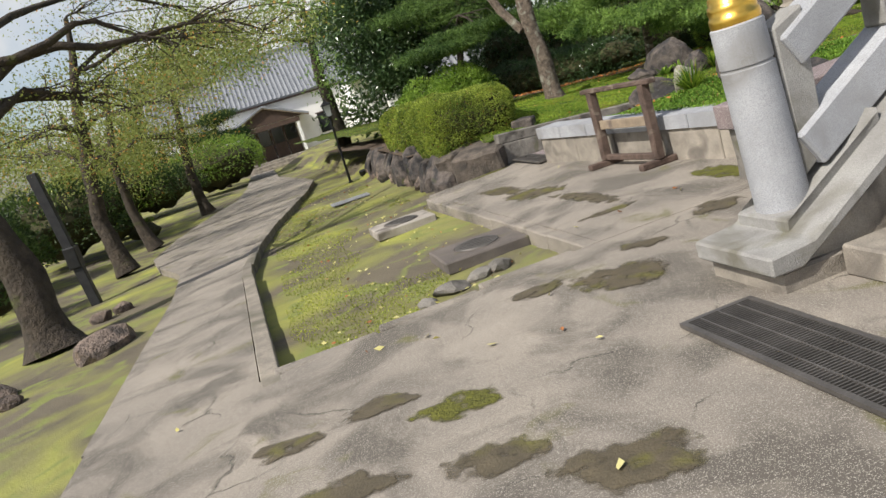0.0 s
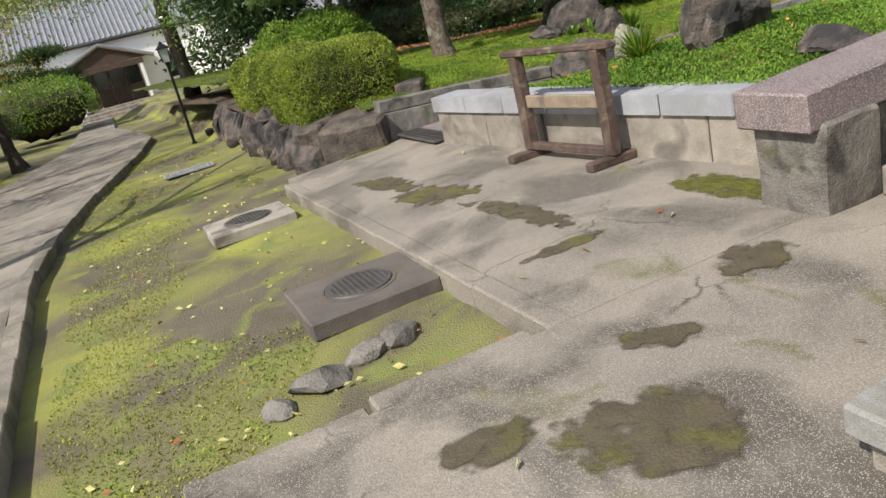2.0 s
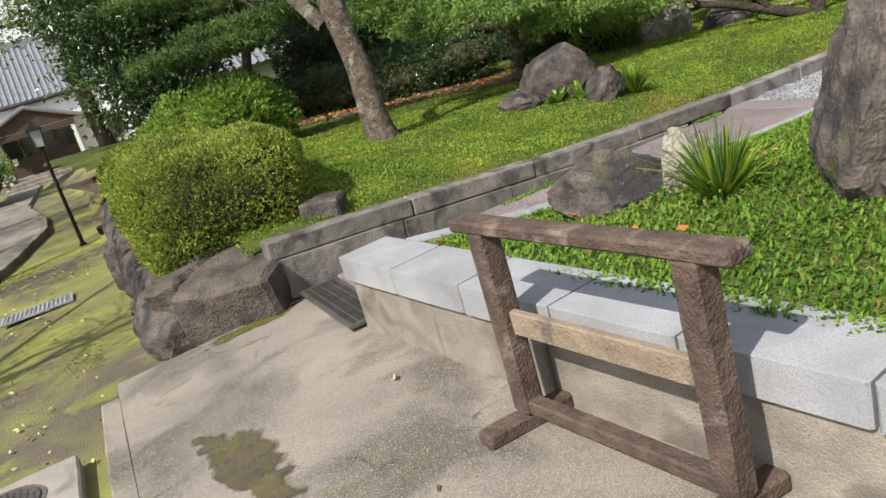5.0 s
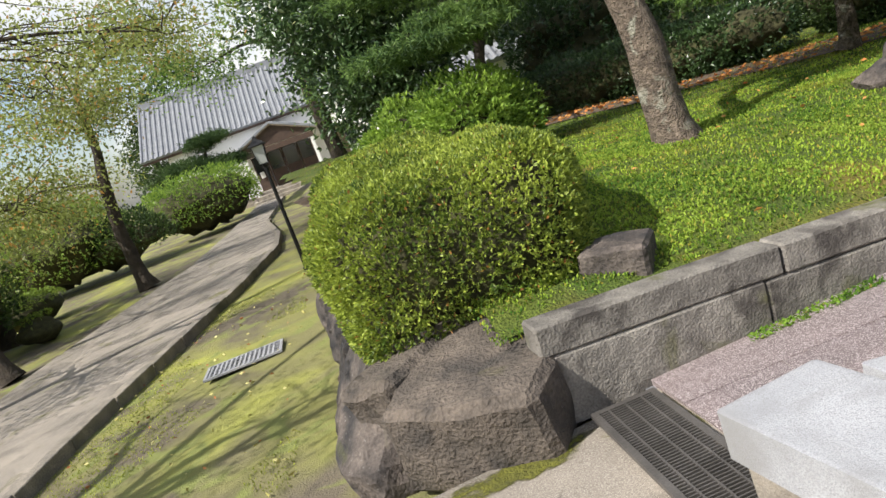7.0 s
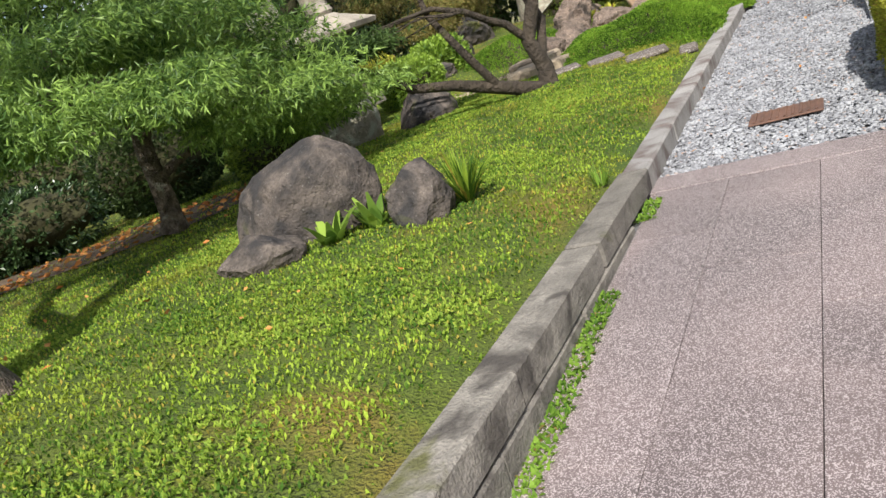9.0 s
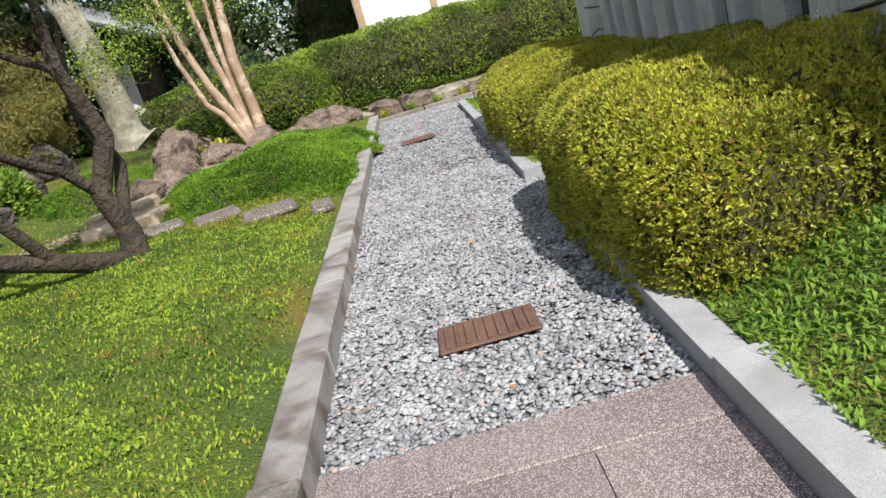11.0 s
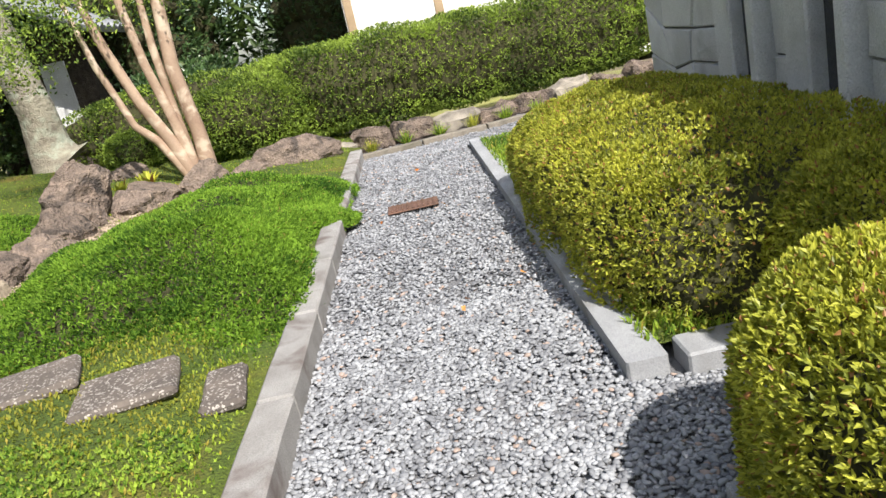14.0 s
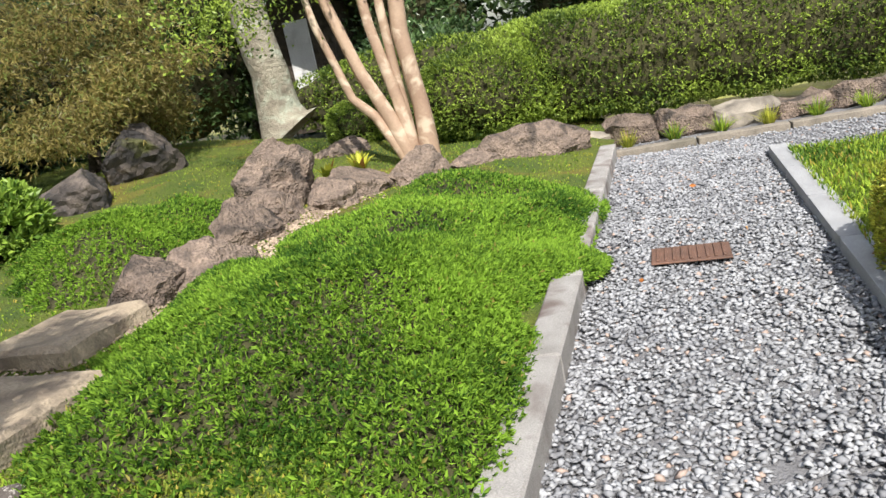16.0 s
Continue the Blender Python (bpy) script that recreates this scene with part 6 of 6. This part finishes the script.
tree("zelkova_tree", "tall tree with heavy limbs beside the hall", -7.7, 32.0, -0.6, [(0, 0, 0), (0.1, 0, 1.8), (-0.1, 0, 3.6), (0.2, 0, 6.5)], [0.3, 0.26, 0.22, 0.1],
     [((-2.4, -1.5, 5.2), 1.3, 0.2), ((-3.8, -2.5, 6.4), 1.3, 0.2), ((1.2, -1.0, 4.0), 1.4, 0.2), ((0.4, -1.5, 6.0), 1.5, 0.2), ((2.2, -0.5, 5.8), 1.5, 0.2)], 7000, 0.12, L_maple, M_bark, 15, 2)

# ---- street furniture ----
lamp = thing("garden_lamp", "slim black lamp post with a square lantern", "lamp post", m=pose(-4.2, 20.1, -0.42, 0, 0, TURN))
part("pole", lathe([(0, 0.06), (0.04, 0.06), (0.05, 0.035), (1.75, 0.028), (1.78, 0.05), (1.80, 0.0)], 16), M_black, lamp)
part("lantern_frame", lathe([(0, 0.05), (0.02, 0.075), (0.03, 0.075)], 4), M_black, lamp, m=pose(0, 0, 1.79, 0, 0, 45))
M_pane = mat("lantern_glass", ((0.5, 0.52, 0.5), (0.42, 0.44, 0.43)), 0.2, 3, 20, 0.0, fine_amt=0.05)
part("lantern_pane", lathe([(0, 0.095), (0.28, 0.135)], 4), M_pane, lamp, m=pose(0, 0, 1.82, 0, 0, 45))
for k in range(4):
    a = math.pi / 2 * k + math.pi / 4
    lb = Limbs()
    lb.add([(0.1 * math.cos(a), 0.1 * math.sin(a), 1.82), (0.14 * math.cos(a), 0.14 * math.sin(a), 2.1)], [0.008, 0.008], 6)
    part("lantern_bar", lb.mesh("lantern_bar", M_black), M_black, lamp)
part("lantern_roof", lathe([(0, 0.19), (0.02, 0.19), (0.10, 0.06), (0.16, 0.02), (0.17, 0)], 4), M_black, lamp, m=pose(0, 0, 2.10, 0, 0, 45))
solid("ground_spotlight", lathe([(0, 0.06), (0.08, 0.06), (0.1, 0.09), (0.22, 0.09), (0.22, 0.0)], 14), M_black, "small dark spotlight standing in the grass", "spotlight", m=pose(-3.85, 20.3, -0.42, 12, 0, 0))
pole = thing("black_post", "thick black leaning post among the trees", "post", m=pose(-7.3, 12.9, -0.6, 0, 0, 20))
part("shaft", box_bm(0.17, 0.17, 2.6, 0.01), M_black, pole, m=pose(0, 0, 0, -6, -6, 0))
part("box", box_bm(0.22, 0.3, 0.4, 0.02), M_black, pole, m=pose(-0.1, 0.1, 0.75))
util = thing("utility_pole", "grey concrete utility pole behind the hedge", "pole", m=pose(0.35, 29.0, 0))
part("shaft", lathe([(0, 0.15), (9, 0.11), (9.0, 0.0)], 18), M_gran_low, util, m=pose(0, 0, 0, 4, 0, 0))

# stone lantern
lan = thing("stone_lantern", "broad-roofed stone lantern among the bushes", "stone lantern", m=pose(7.3, 20.2, 0.62, 0, 0, 20))
part("base", lathe([(0, 0.38), (0.12, 0.36), (0.2, 0.2), (0.55, 0.17), (0.6, 0.3), (0.68, 0.3), (0.68, 0)], 6), M_gran_low, lan)
part("fire_box", lathe([(0, 0.24), (0.32, 0.24), (0.32, 0)], 6), M_gran_low, lan, m=pose(0, 0, 0.68))
# black discs on the closed fire box, painted as the shade inside its windows
for k in range(2):
    b_ = part("window_grille", lathe([(0, 0.10), (0.02, 0.10), (0.02, 0)], 20), M_hole_shade, lan, m=pose(0.205 * math.cos(-2.0 + 1.05 * k), 0.205 * math.sin(-2.0 + 1.05 * k), 0.84) @ pose(0, 0, 0, 90, 0, math.degrees(-2.0 + 1.05 * k) + 90))
part("roof", lathe([(0, 0.3), (0.02, 0.62), (0.08, 0.64), (0.14, 0.5), (0.26, 0.2), (0.3, 0.13), (0.3, 0)], 6), M_gran_low, lan, m=pose(0, 0, 1.0))
part("jewel", lathe([(0, 0.1), (0.05, 0.13), (0.12, 0.1), (0.2, 0.0)], 14), M_gran_low, lan, m=pose(0, 0, 1.3))


# ---- buildings ----
def slab_part(name, s0, s1, n0, n1, z0, z1, mm, parent, label="", bevel=0.01):
    return part(name, box_bm(s1 - s0, n1 - n0, z1 - z0, bevel), mm, parent, label, m=pose(*P((s0 + s1) / 2, (n0 + n1) / 2, z0), 0, 0, TURN))


def tiled_slope(name, s0, s1, n_e, z_e, n_r, z_r, parent, pitch=0.3, mm=None):
    """A tiled roof slope from eave to ridge, with raised rolls running down it."""
    mm = mm or M_tile
    ln_ = math.hypot(n_r - n_e, z_r - z_e)
    ang = math.degrees(math.atan2(z_r - z_e, n_r - n_e))
    bm = bmesh.new()
    bmesh.ops.create_cube(bm, size=1, matrix=Matrix.Diagonal((s1 - s0, ln_, 0.1, 1)))
    k = int((s1 - s0) / pitch)
    for i in range(k + 1):
        bmesh.ops.create_cone(bm, cap_ends=True, segments=8, radius1=0.075, radius2=0.075, depth=ln_ + 0.04, matrix=Matrix.Translation((-(s1 - s0) / 2 + i * (s1 - s0) / k, 0, 0.06)) @ pose(0, 0, 0, 90, 0, 0))
    q = int(ln_ / 0.28)
    for i in range(q):
        bmesh.ops.create_cube(bm, size=1, matrix=Matrix.Translation((0, -ln_ / 2 + 0.02 + i * ln_ / q, 0.058)) @ Matrix.Diagonal((s1 - s0, 0.03, 0.03, 1)))
    c = P((s0 + s1) / 2, (n_e + n_r) / 2, (z_e + z_r) / 2)
    return part(name, bm, mm, parent, m=pose(c.x, c.y, c.z, 0, 0, TURN) @ pose(0, 0, 0, ang, 0, 0))


GZ = -0.85
hall = thing("temple_hall", "white plastered hall with a grey tiled roof and gabled porch", "house")
slab_part("foundation", -3.0, 15.0, 52.0, 62.0, GZ - 0.2, GZ + 0.35, M_gran_low, hall)
slab_part("wall", -2.9, 14.9, 52.1, 61.9, GZ + 0.35, 3.6, M_plaster, hall)
tiled_slope("roof", -4.2, 16.2, 51.75, 3.35, 57.0, 6.6, hall)
tiled_slope("roof_back", -4.2, 16.2, 63.1, 3.15, 57.0, 6.6, hall)
slab_part("ridge", -4.2, 16.2, 56.8, 57.2, 6.55, 6.95, M_tile, hall)
slab_part("eaves_board", -4.2, 16.2, 51.8, 51.95, 3.18, 3.32, M_brown, hall)
for s_, w in ((-1.9, 0.9), (6.4, 1.1)):
    wn = slab_part("window", s_, s_ + w, 52.0, 52.12, 0.4, 1.7, M_glass, hall, "dark arched window")
    part("window_frame", box_bm(w + 0.16, 0.06, 0.08, 0.01), M_brown, wn, m=pose(0, -0.05, 1.3))
slab_part("step", 0.8, 5.3, 49.0, 50.3, GZ - 0.1, GZ + 0.18, M_gran_low, hall)
slab_part("step", 1.0, 5.1, 49.4, 50.3, GZ - 0.1, GZ + 0.36, M_gran_low, hall)
slab_part("porch_floor", 1.0, 5.1, 50.2, 52.1, GZ - 0.1, GZ + 0.5, M_gran_low, hall)
for s_ in (1.15, 4.95):
    slab_part("porch_post", s_ - 0.09, s_ + 0.09, 50.1, 50.28, GZ + 0.1, 1.85, M_plaster, hall, "white porch post")
slab_part("porch_lintel", 1.0, 5.1, 50.08, 50.3, 1.62, 1.92, M_brown, hall)
bm = bmesh.new()
tri = [bm.verts.new(v) for v in ((-2.6, 0, 0), (2.6, 0, 0), (0, 0, 1.1), (-2.6, 0.08, 0), (2.6, 0.08, 0), (0, 0.08, 1.1))]
for q in ((0, 1, 2), (5, 4, 3), (0, 3, 4, 1), (1, 4, 5, 2), (2, 5, 3, 0)):
    bm.faces.new([tri[i] for i in q])
part("gable", bm, M_brown, hall, "brown boarded gable", m=pose(*P(3.05, 50.1, 1.95), 0, 0, TURN))
for sg in (-1, 1):
    part("porch_roof", box_bm(2.95, 2.6, 0.14, 0.02), M_tile, hall, m=pose(*P(3.05 + sg * 1.33, 51.2, 2.45), 0, 0, TURN) @ pose(0, 0, 0, 0, sg * 23, 0))
    part("bargeboard", box_bm(2.95, 0.06, 0.2, 0.01), M_wood2, hall, m=pose(*P(3.05 + sg * 1.33, 49.95, 2.38), 0, 0, TURN) @ pose(0, 0, 0, 0, sg * 23, 0))
for k in range(4):
    d = slab_part("door", 1.3 + k * 0.9, 2.15 + k * 0.9, 51.92, 51.98, GZ + 0.5, 1.6, M_brown, hall, "brown sliding door with dark upper glass")
    part("pane", box_bm(0.7, 0.03, 1.0, 0.005), M_glass, d, m=pose(0, -0.045, 0.95))
slab_part("notice", 1.5, 1.75, 51.83, 51.86, 0.35, 0.7, M_plaster, hall, "white paper notice")
slab_part("wing_wall", 8.5, 15.5, 47.0, 52.0, GZ, 3.0, M_plaster, hall)
tiled_slope("wing_roof", 8.0, 16.0, 46.2, 2.9, 49.5, 4.6, hall)
sign = thing("notice_board", "faded orange notice board leaning by the hall", "sign", m=pose(-8.9, 36.0, -0.75, 0, 0, TURN + 40))
part("board", box_bm(0.6, 0.05, 2.0, 0.01), M_sign, sign, m=pose(0, 0, 0.4))
for sg in (-0.25, 0.25):
    part("leg", box_bm(0.06, 0.06, 2.3, 0.005), M_wood, sign, m=pose(sg, 0.06, 0))
fence = thing("picket_fence", "short orange-brown picket fence by the hall wall", "fence", m=pose(*P(-0.6, 48.6, GZ), 0, 0, TURN))
M_pick = mat("orange_pickets", ((0.5, 0.3, 0.17), (0.4, 0.22, 0.12)), 0.8, 5, 50, 0.2)
for k in range(9):
    part("picket", box_bm(0.1, 0.03, 0.75, 0.01), M_pick, fence, m=pose(-0.8 + 0.2 * k, 0, 0))
part("rail", box_bm(1.9, 0.03, 0.07, 0.005), M_pick, fence, m=pose(0, 0.035, 0.5))

# old tiled boundary wall among the trees
bw = thing("tiled_wall", "white plastered boundary wall with a weathered tiled cap", "wall")
slab_part("wall", 7.0, 16.0, 27.9, 28.2, -0.2, 1.75, M_plaster, bw)
tiled_slope("cap", 6.9, 16.1, 27.55, 1.75, 28.05, 2.1, bw, 0.24)
tiled_slope("cap", 6.9, 16.1, 28.55, 1.75, 28.05, 2.1, bw, 0.24)
for k in range(5):
    slab_part("opening", 8.0 + 1.7 * k, 8.35 + 1.7 * k, 27.86, 27.92, 0.9, 1.4, M_brown, bw, "small dark slot")

# white house behind the far hedge, with pale beams
cot = thing("plaster_house", "white plastered house with pale timber beams", "house")
s0, n0 = sn(21.2, 21.2)
slab_part("wall", s0, s0 + 6, n0 - 8, n0, 0, 5.0, M_plaster, cot)
for k in range(6):
    slab_part("post", s0 - 0.03, s0 + 0.02, n0 - 0.2 - 1.85 * k, n0 - 0.02 - 1.85 * k, 0, 5.0, M_beam, cot, "pale timber post")
slab_part("beam", s0 - 0.04, s0 + 0.02, n0 - 8, n0, 2.45, 2.65, M_beam, cot, "pale timber beam")
tiled_slope("roof", s0 - 0.3, s0 + 7, n0 + 0.9, 4.9, n0 - 4, 7.2, cot)
tiled_slope("roof_far", s0 - 1, s0 + 7, n0 - 8.9, 4.9, n0 - 4, 7.2, cot)
shed = thing("timber_shed", "dark timber outbuilding with grey panel and tiled eaves", "house")
slab_part("wall", *(27.0, 29.0), *(16.3, 17.5), 0.3, 3.0, M_bark, shed, "dark timber wall")
slab_part("panel", *(26.96, 27.0), *(16.75, 17.25), 0.7, 2.4, M_panel, shed, "grey plaster panel")
tiled_slope("roof", 25.6, 30.0, 15.6, 2.75, 18.0, 4.0, shed)

# granite-clad hall beside the planter
ch = thing("granite_hall", "large hall clad in irregular grey stone with deep windows", "building")
A, B = Vector((5.75, 11.6, 0)), Vector((14.25, 14.62, 0))


def wall_plane(a, b, z0, z1, thick, name):
    d = (b - a)
    ln_ = d.length
    yaw = math.degrees(math.atan2(d.y, d.x))
    return pose(a.x, a.y, 0, 0, 0, yaw), ln_


def crazy(parent, m, x0, x1, z0, z1, seed, cell=0.75):
    """Irregular cladding stones of random outline on the plane y = 0, facing -y, each proud of the joints."""
    r_ = random.Random(seed)
    nx, nz = max(1, round((x1 - x0) / cell)), max(1, round((z1 - z0) / (cell * 0.7)))
    g = {}
    for i in range(nx + 1):
        for j in range(nz + 1):
            ex, ez = (0 < i < nx) * 0.3 * cell, (0 < j < nz) * 0.22 * cell
            g[i, j] = (x0 + (x1 - x0) * i / nx + r_.uniform(-ex, ex), z0 + (z1 - z0) * j / nz + r_.uniform(-ez, ez))
    for i in range(nx):
        for j in range(nz):
            q = [g[i, j], g[i + 1, j], g[i + 1, j + 1], g[i, j + 1]]
            cx, cz = sum(a for a, _ in q) / 4, sum(b_ for _, b_ in q) / 4
            pr = r_.uniform(0.02, 0.045)
            b_ = bmesh.new()
            o_ = []
            mid = []
            for k in range(4):
                (ax, az), (bx, bz) = q[k], q[(k + 1) % 4]
                for t_ in (0, 0.5):
                    x, z = ax + (bx - ax) * t_, az + (bz - az) * t_
                    mid.append((x + (cx - x) * 0.03, z + (cz - z) * 0.03))
            outer = [b_.verts.new((x, 0, z)) for x, z in mid]
            front = [b_.verts.new((x + (cx - x) * 0.05, -pr + r_.uniform(-0.006, 0.006), z + (cz - z) * 0.05)) for x, z in mid]
            ctr = b_.verts.new((cx, -pr - 0.012, cz))
            for k in range(8):
                k2 = (k + 1) % 8
                b_.faces.new((outer[k], outer[k2], front[k2], front[k]))
                b_.faces.new((front[k], front[k2], ctr))
            part("cladding_stone", b_, M_panel, parent, m=m)


M_joint = mat("wall_joint", ((0.16, 0.16, 0.165), (0.11, 0.11, 0.115)), 0.95, 5, 60, 0.2)
mA, lA = wall_plane(B, A, 0, 5, 0.4, "wall")
part("wall", box_bm(lA, 0.4, 2.6, 0.0), M_joint, ch, m=mA @ pose(lA / 2, 0.2, -0.1))
C = A + Vector((1.9, -9.2, 0))
mB, lB = wall_plane(A, C, 0, 5, 0.4, "wall")
part("wall", box_bm(lB, 0.4, 2.6, 0.0), M_joint, ch, m=mB @ pose(lB / 2, 0.2, -0.1))
crazy(ch, mA, 0.0, 2.2, 0.2, 2.5, 5, 0.7)
crazy(ch, mB, 0.0, lB, 0.4, 2.5, 6, 1.1)
xw = 2.2
for k in range(5):
    for q, (w, kind) in enumerate(((0.28, "pier"), (0.28, "glass"), (0.1, "pier"), (0.42, "stone"))):
        if kind == "pier":
            part("pier", box_bm(w, 0.16, 2.5, 0.012), M_panel, ch, "dressed grey stone pier", m=mA @ pose(xw + w / 2, -0.06, 0))
        elif kind == "glass":
            part("window", box_bm(w, 0.05, 2.48, 0.004), M_glass, ch, "narrow dark window", m=mA @ pose(xw + w / 2, -0.02, 0))
        else:
            crazy(ch, mA, xw, xw + w, 0.2, 2.5, 20 + k, 0.5)
        xw += w
part("roof_slab", box_bm(lA, 8, 0.1, 0.02), M_gran_low, ch, m=mA @ pose(lA / 2, 4.2, 2.5))

# green growth in the joint at the foot of the path wall
q = np.array([tuple(P(s_, left_n(s_) - rng.uniform(0.0, 0.09), -0.01)) for s_ in rng.uniform(6.0, 10.0, 5200) if noise.noise((s_ * 1.7, 0.3, 0)) > 0.0])
solid("grass", blade_mesh("grass", q[:2500], 0.035, L_lawn, 0.9, 0.008), None, "bright weeds in the joint at the foot of the wall", "grass", kind="stuff")

# loose rubble in the moss and under the old cherry tree
for i, (x, y, sx, sz) in enumerate(((0.55, 6.55, 0.3, 0.1), (0.75, 6.75, 0.24, 0.09), (0.95, 6.85, 0.26, 0.1), (0.35, 6.4, 0.2, 0.08), (1.62, 6.75, 0.1, 0.06), (1.5, 7.0, 0.12, 0.06), (-0.2, 5.9, 0.12, 0.05), (-4.2, 8.5, 0.9, 0.3), (-4.9, 7.6, 0.5, 0.2), (-5.6, 10.6, 0.35, 0.2), (-5.4, 10.9, 0.3, 0.16), (-4.4, 7.2, 0.3, 0.14), (-5.0, 6.9, 0.26, 0.14), (-6.0, 8.2, 0.35, 0.2))):
    rock("loose_stone", "loose rough stone lying on moss", x, y, ground_z(x, y) - 0.015, sx, sx * 0.7, sz, 40 * i, 300 + i, M_gran_dark if i < 7 else M_rock2, "stone", "loose stones", 2, 0.5)

# ---- tufts, ferns and fallen leaves ----
def tuft(name, label, x, y, z, k, ln_, lm, width=0.012, category="grass tuft"):
    th = rng.uniform(0, 2 * np.pi, k)
    lean = rng.uniform(0.15, 1.2, k)
    verts, faces = [], []
    for i in range(k):
        d = np.array([math.cos(th[i]), math.sin(th[i])])
        sd = np.array([-d[1], d[0]])
        L = ln_ * rng.uniform(0.6, 1.1)
        for j in range(4):
            t_ = j / 3
            r = 0.03 + lean[i] * L * 0.7 * t_
            zz = L * (t_ - 0.5 * lean[i] * t_ * t_ * 0.9)
            w = width * (1 - t_ * 0.85)
            c = d * r
            verts += [(c[0] - sd[0] * w, c[1] - sd[1] * w, zz), (c[0] + sd[0] * w, c[1] + sd[1] * w, zz)]
        o = i * 8
        faces += [(o + 2 * j, o + 2 * j + 1, o + 2 * j + 3, o + 2 * j + 2) for j in range(3)]
    return solid(name, mesh_np(name, verts, faces, lm), lm, label, category, m=pose(x, y, z))


tuft("grass_tuft", "arching bright green grass tuft beside a rock", 4.42, 15.05, 0.27, 130, 0.42, L_grass)
tuft("grass_tuft", "pale arching grass tuft before the planter rock", 3.22, 10.12, 0.45, 190, 0.42, L_grass)
tuft("grass_tuft", "small blue-green tuft on the lawn", 4.85, 14.35, 0.14, 40, 0.16, L_lawn, 0.006)
tuft("broadleaf_plant", "broad-leaved plant in front of the pointed rock", 3.62, 15.45, 0.33, 16, 0.3, L_nan, 0.05, "plant")
tuft("broadleaf_plant", "broad-leaved plant at the rock's foot", 3.9, 15.35, 0.33, 14, 0.28, L_nan, 0.05, "plant")
for i in range(12):
    n_ = 11.0 - 0.5 * i
    p = P(22.05 + 0.17 * (11.2 - n_), n_)
    tuft("grass_tuft", "coarse grass tuft below the far hedge", p.x, p.y, -0.03, 110, 0.26, L_grass if i % 3 else L_gold, 0.007)
for x, y in ((13.85, 20.75), (14.05, 21.0), (13.6, 21.0)):
    tuft("hosta_plant", "low yellow-green leafy plant by the crape myrtle", x, y, 0.38, 24, 0.22, L_gold, 0.04, "plant")


def strew(name, label, places, size, lm):
    pts_ = np.array(places)
    return solid(name, leaf_mesh(name, pts_, rng.normal(size=pts_.shape) * np.array([[1, 1, 0.12]]), size, lm, 0.55, 0.1, 0.15), None, label, "leaves", kind="stuff")


pl = []
for _ in range(420):
    s_, n_ = random.uniform(1.8, 4.0), random.uniform(5.3, 20)
    p = P(s_, n_)
    pl.append((p.x, p.y, ground_z(p.x, p.y) + 0.025))
strew("fallen_leaves", "pale yellow leaves fallen on the moss", pl, 0.05, L_litter)
pl = []
for _ in range(45):
    s_, n_ = random.uniform(0.4, 5.4), random.uniform(1.5, 10)
    if s_ < 4.1 and n_ > 5.0:
        continue
    p = P(s_, n_)
    pl.append((p.x, p.y, H(p.x, p.y) + 0.018))
strew("fallen_leaves", "yellow leaves fallen on the concrete", pl, 0.065, L_litter)
pl = []
for _ in range(60):
    s_, n_ = random.uniform(5.5, 12), random.uniform(11.5, 16)
    p = P(s_, n_)
    pl.append((p.x, p.y, mound(p.x, p.y) + 0.035))
for _ in range(30):
    s_, n_ = random.uniform(6, 9), random.uniform(6, 9.3)
    p = P(s_, n_)
    pl.append((p.x, p.y, planter(p.x, p.y) + 0.05))
for _ in range(14):
    p = P(random.uniform(10.5, 20), random.uniform(9.8, 11.1))
    pl.append((p.x, p.y, 0.03))
strew("fallen_leaves", "orange leaves fallen on the lawn and pebbles", pl, 0.055, L_orange)
pl = [(1.3 + math.cos(radians(-30)) * a - math.sin(radians(-30)) * b_, 21.1 + math.sin(radians(-30)) * a + math.cos(radians(-30)) * b_, 0.0) for a, b_ in ((random.uniform(-2.8, 4.2), random.uniform(-0.9, 0.5)) for _ in range(700))]
pl = [(x, y, mound(x, y) + 0.03) for x, y, _ in pl]
strew("leaf_litter", "reddish leaf litter under the dark hedge", pl, 0.08, L_orange)
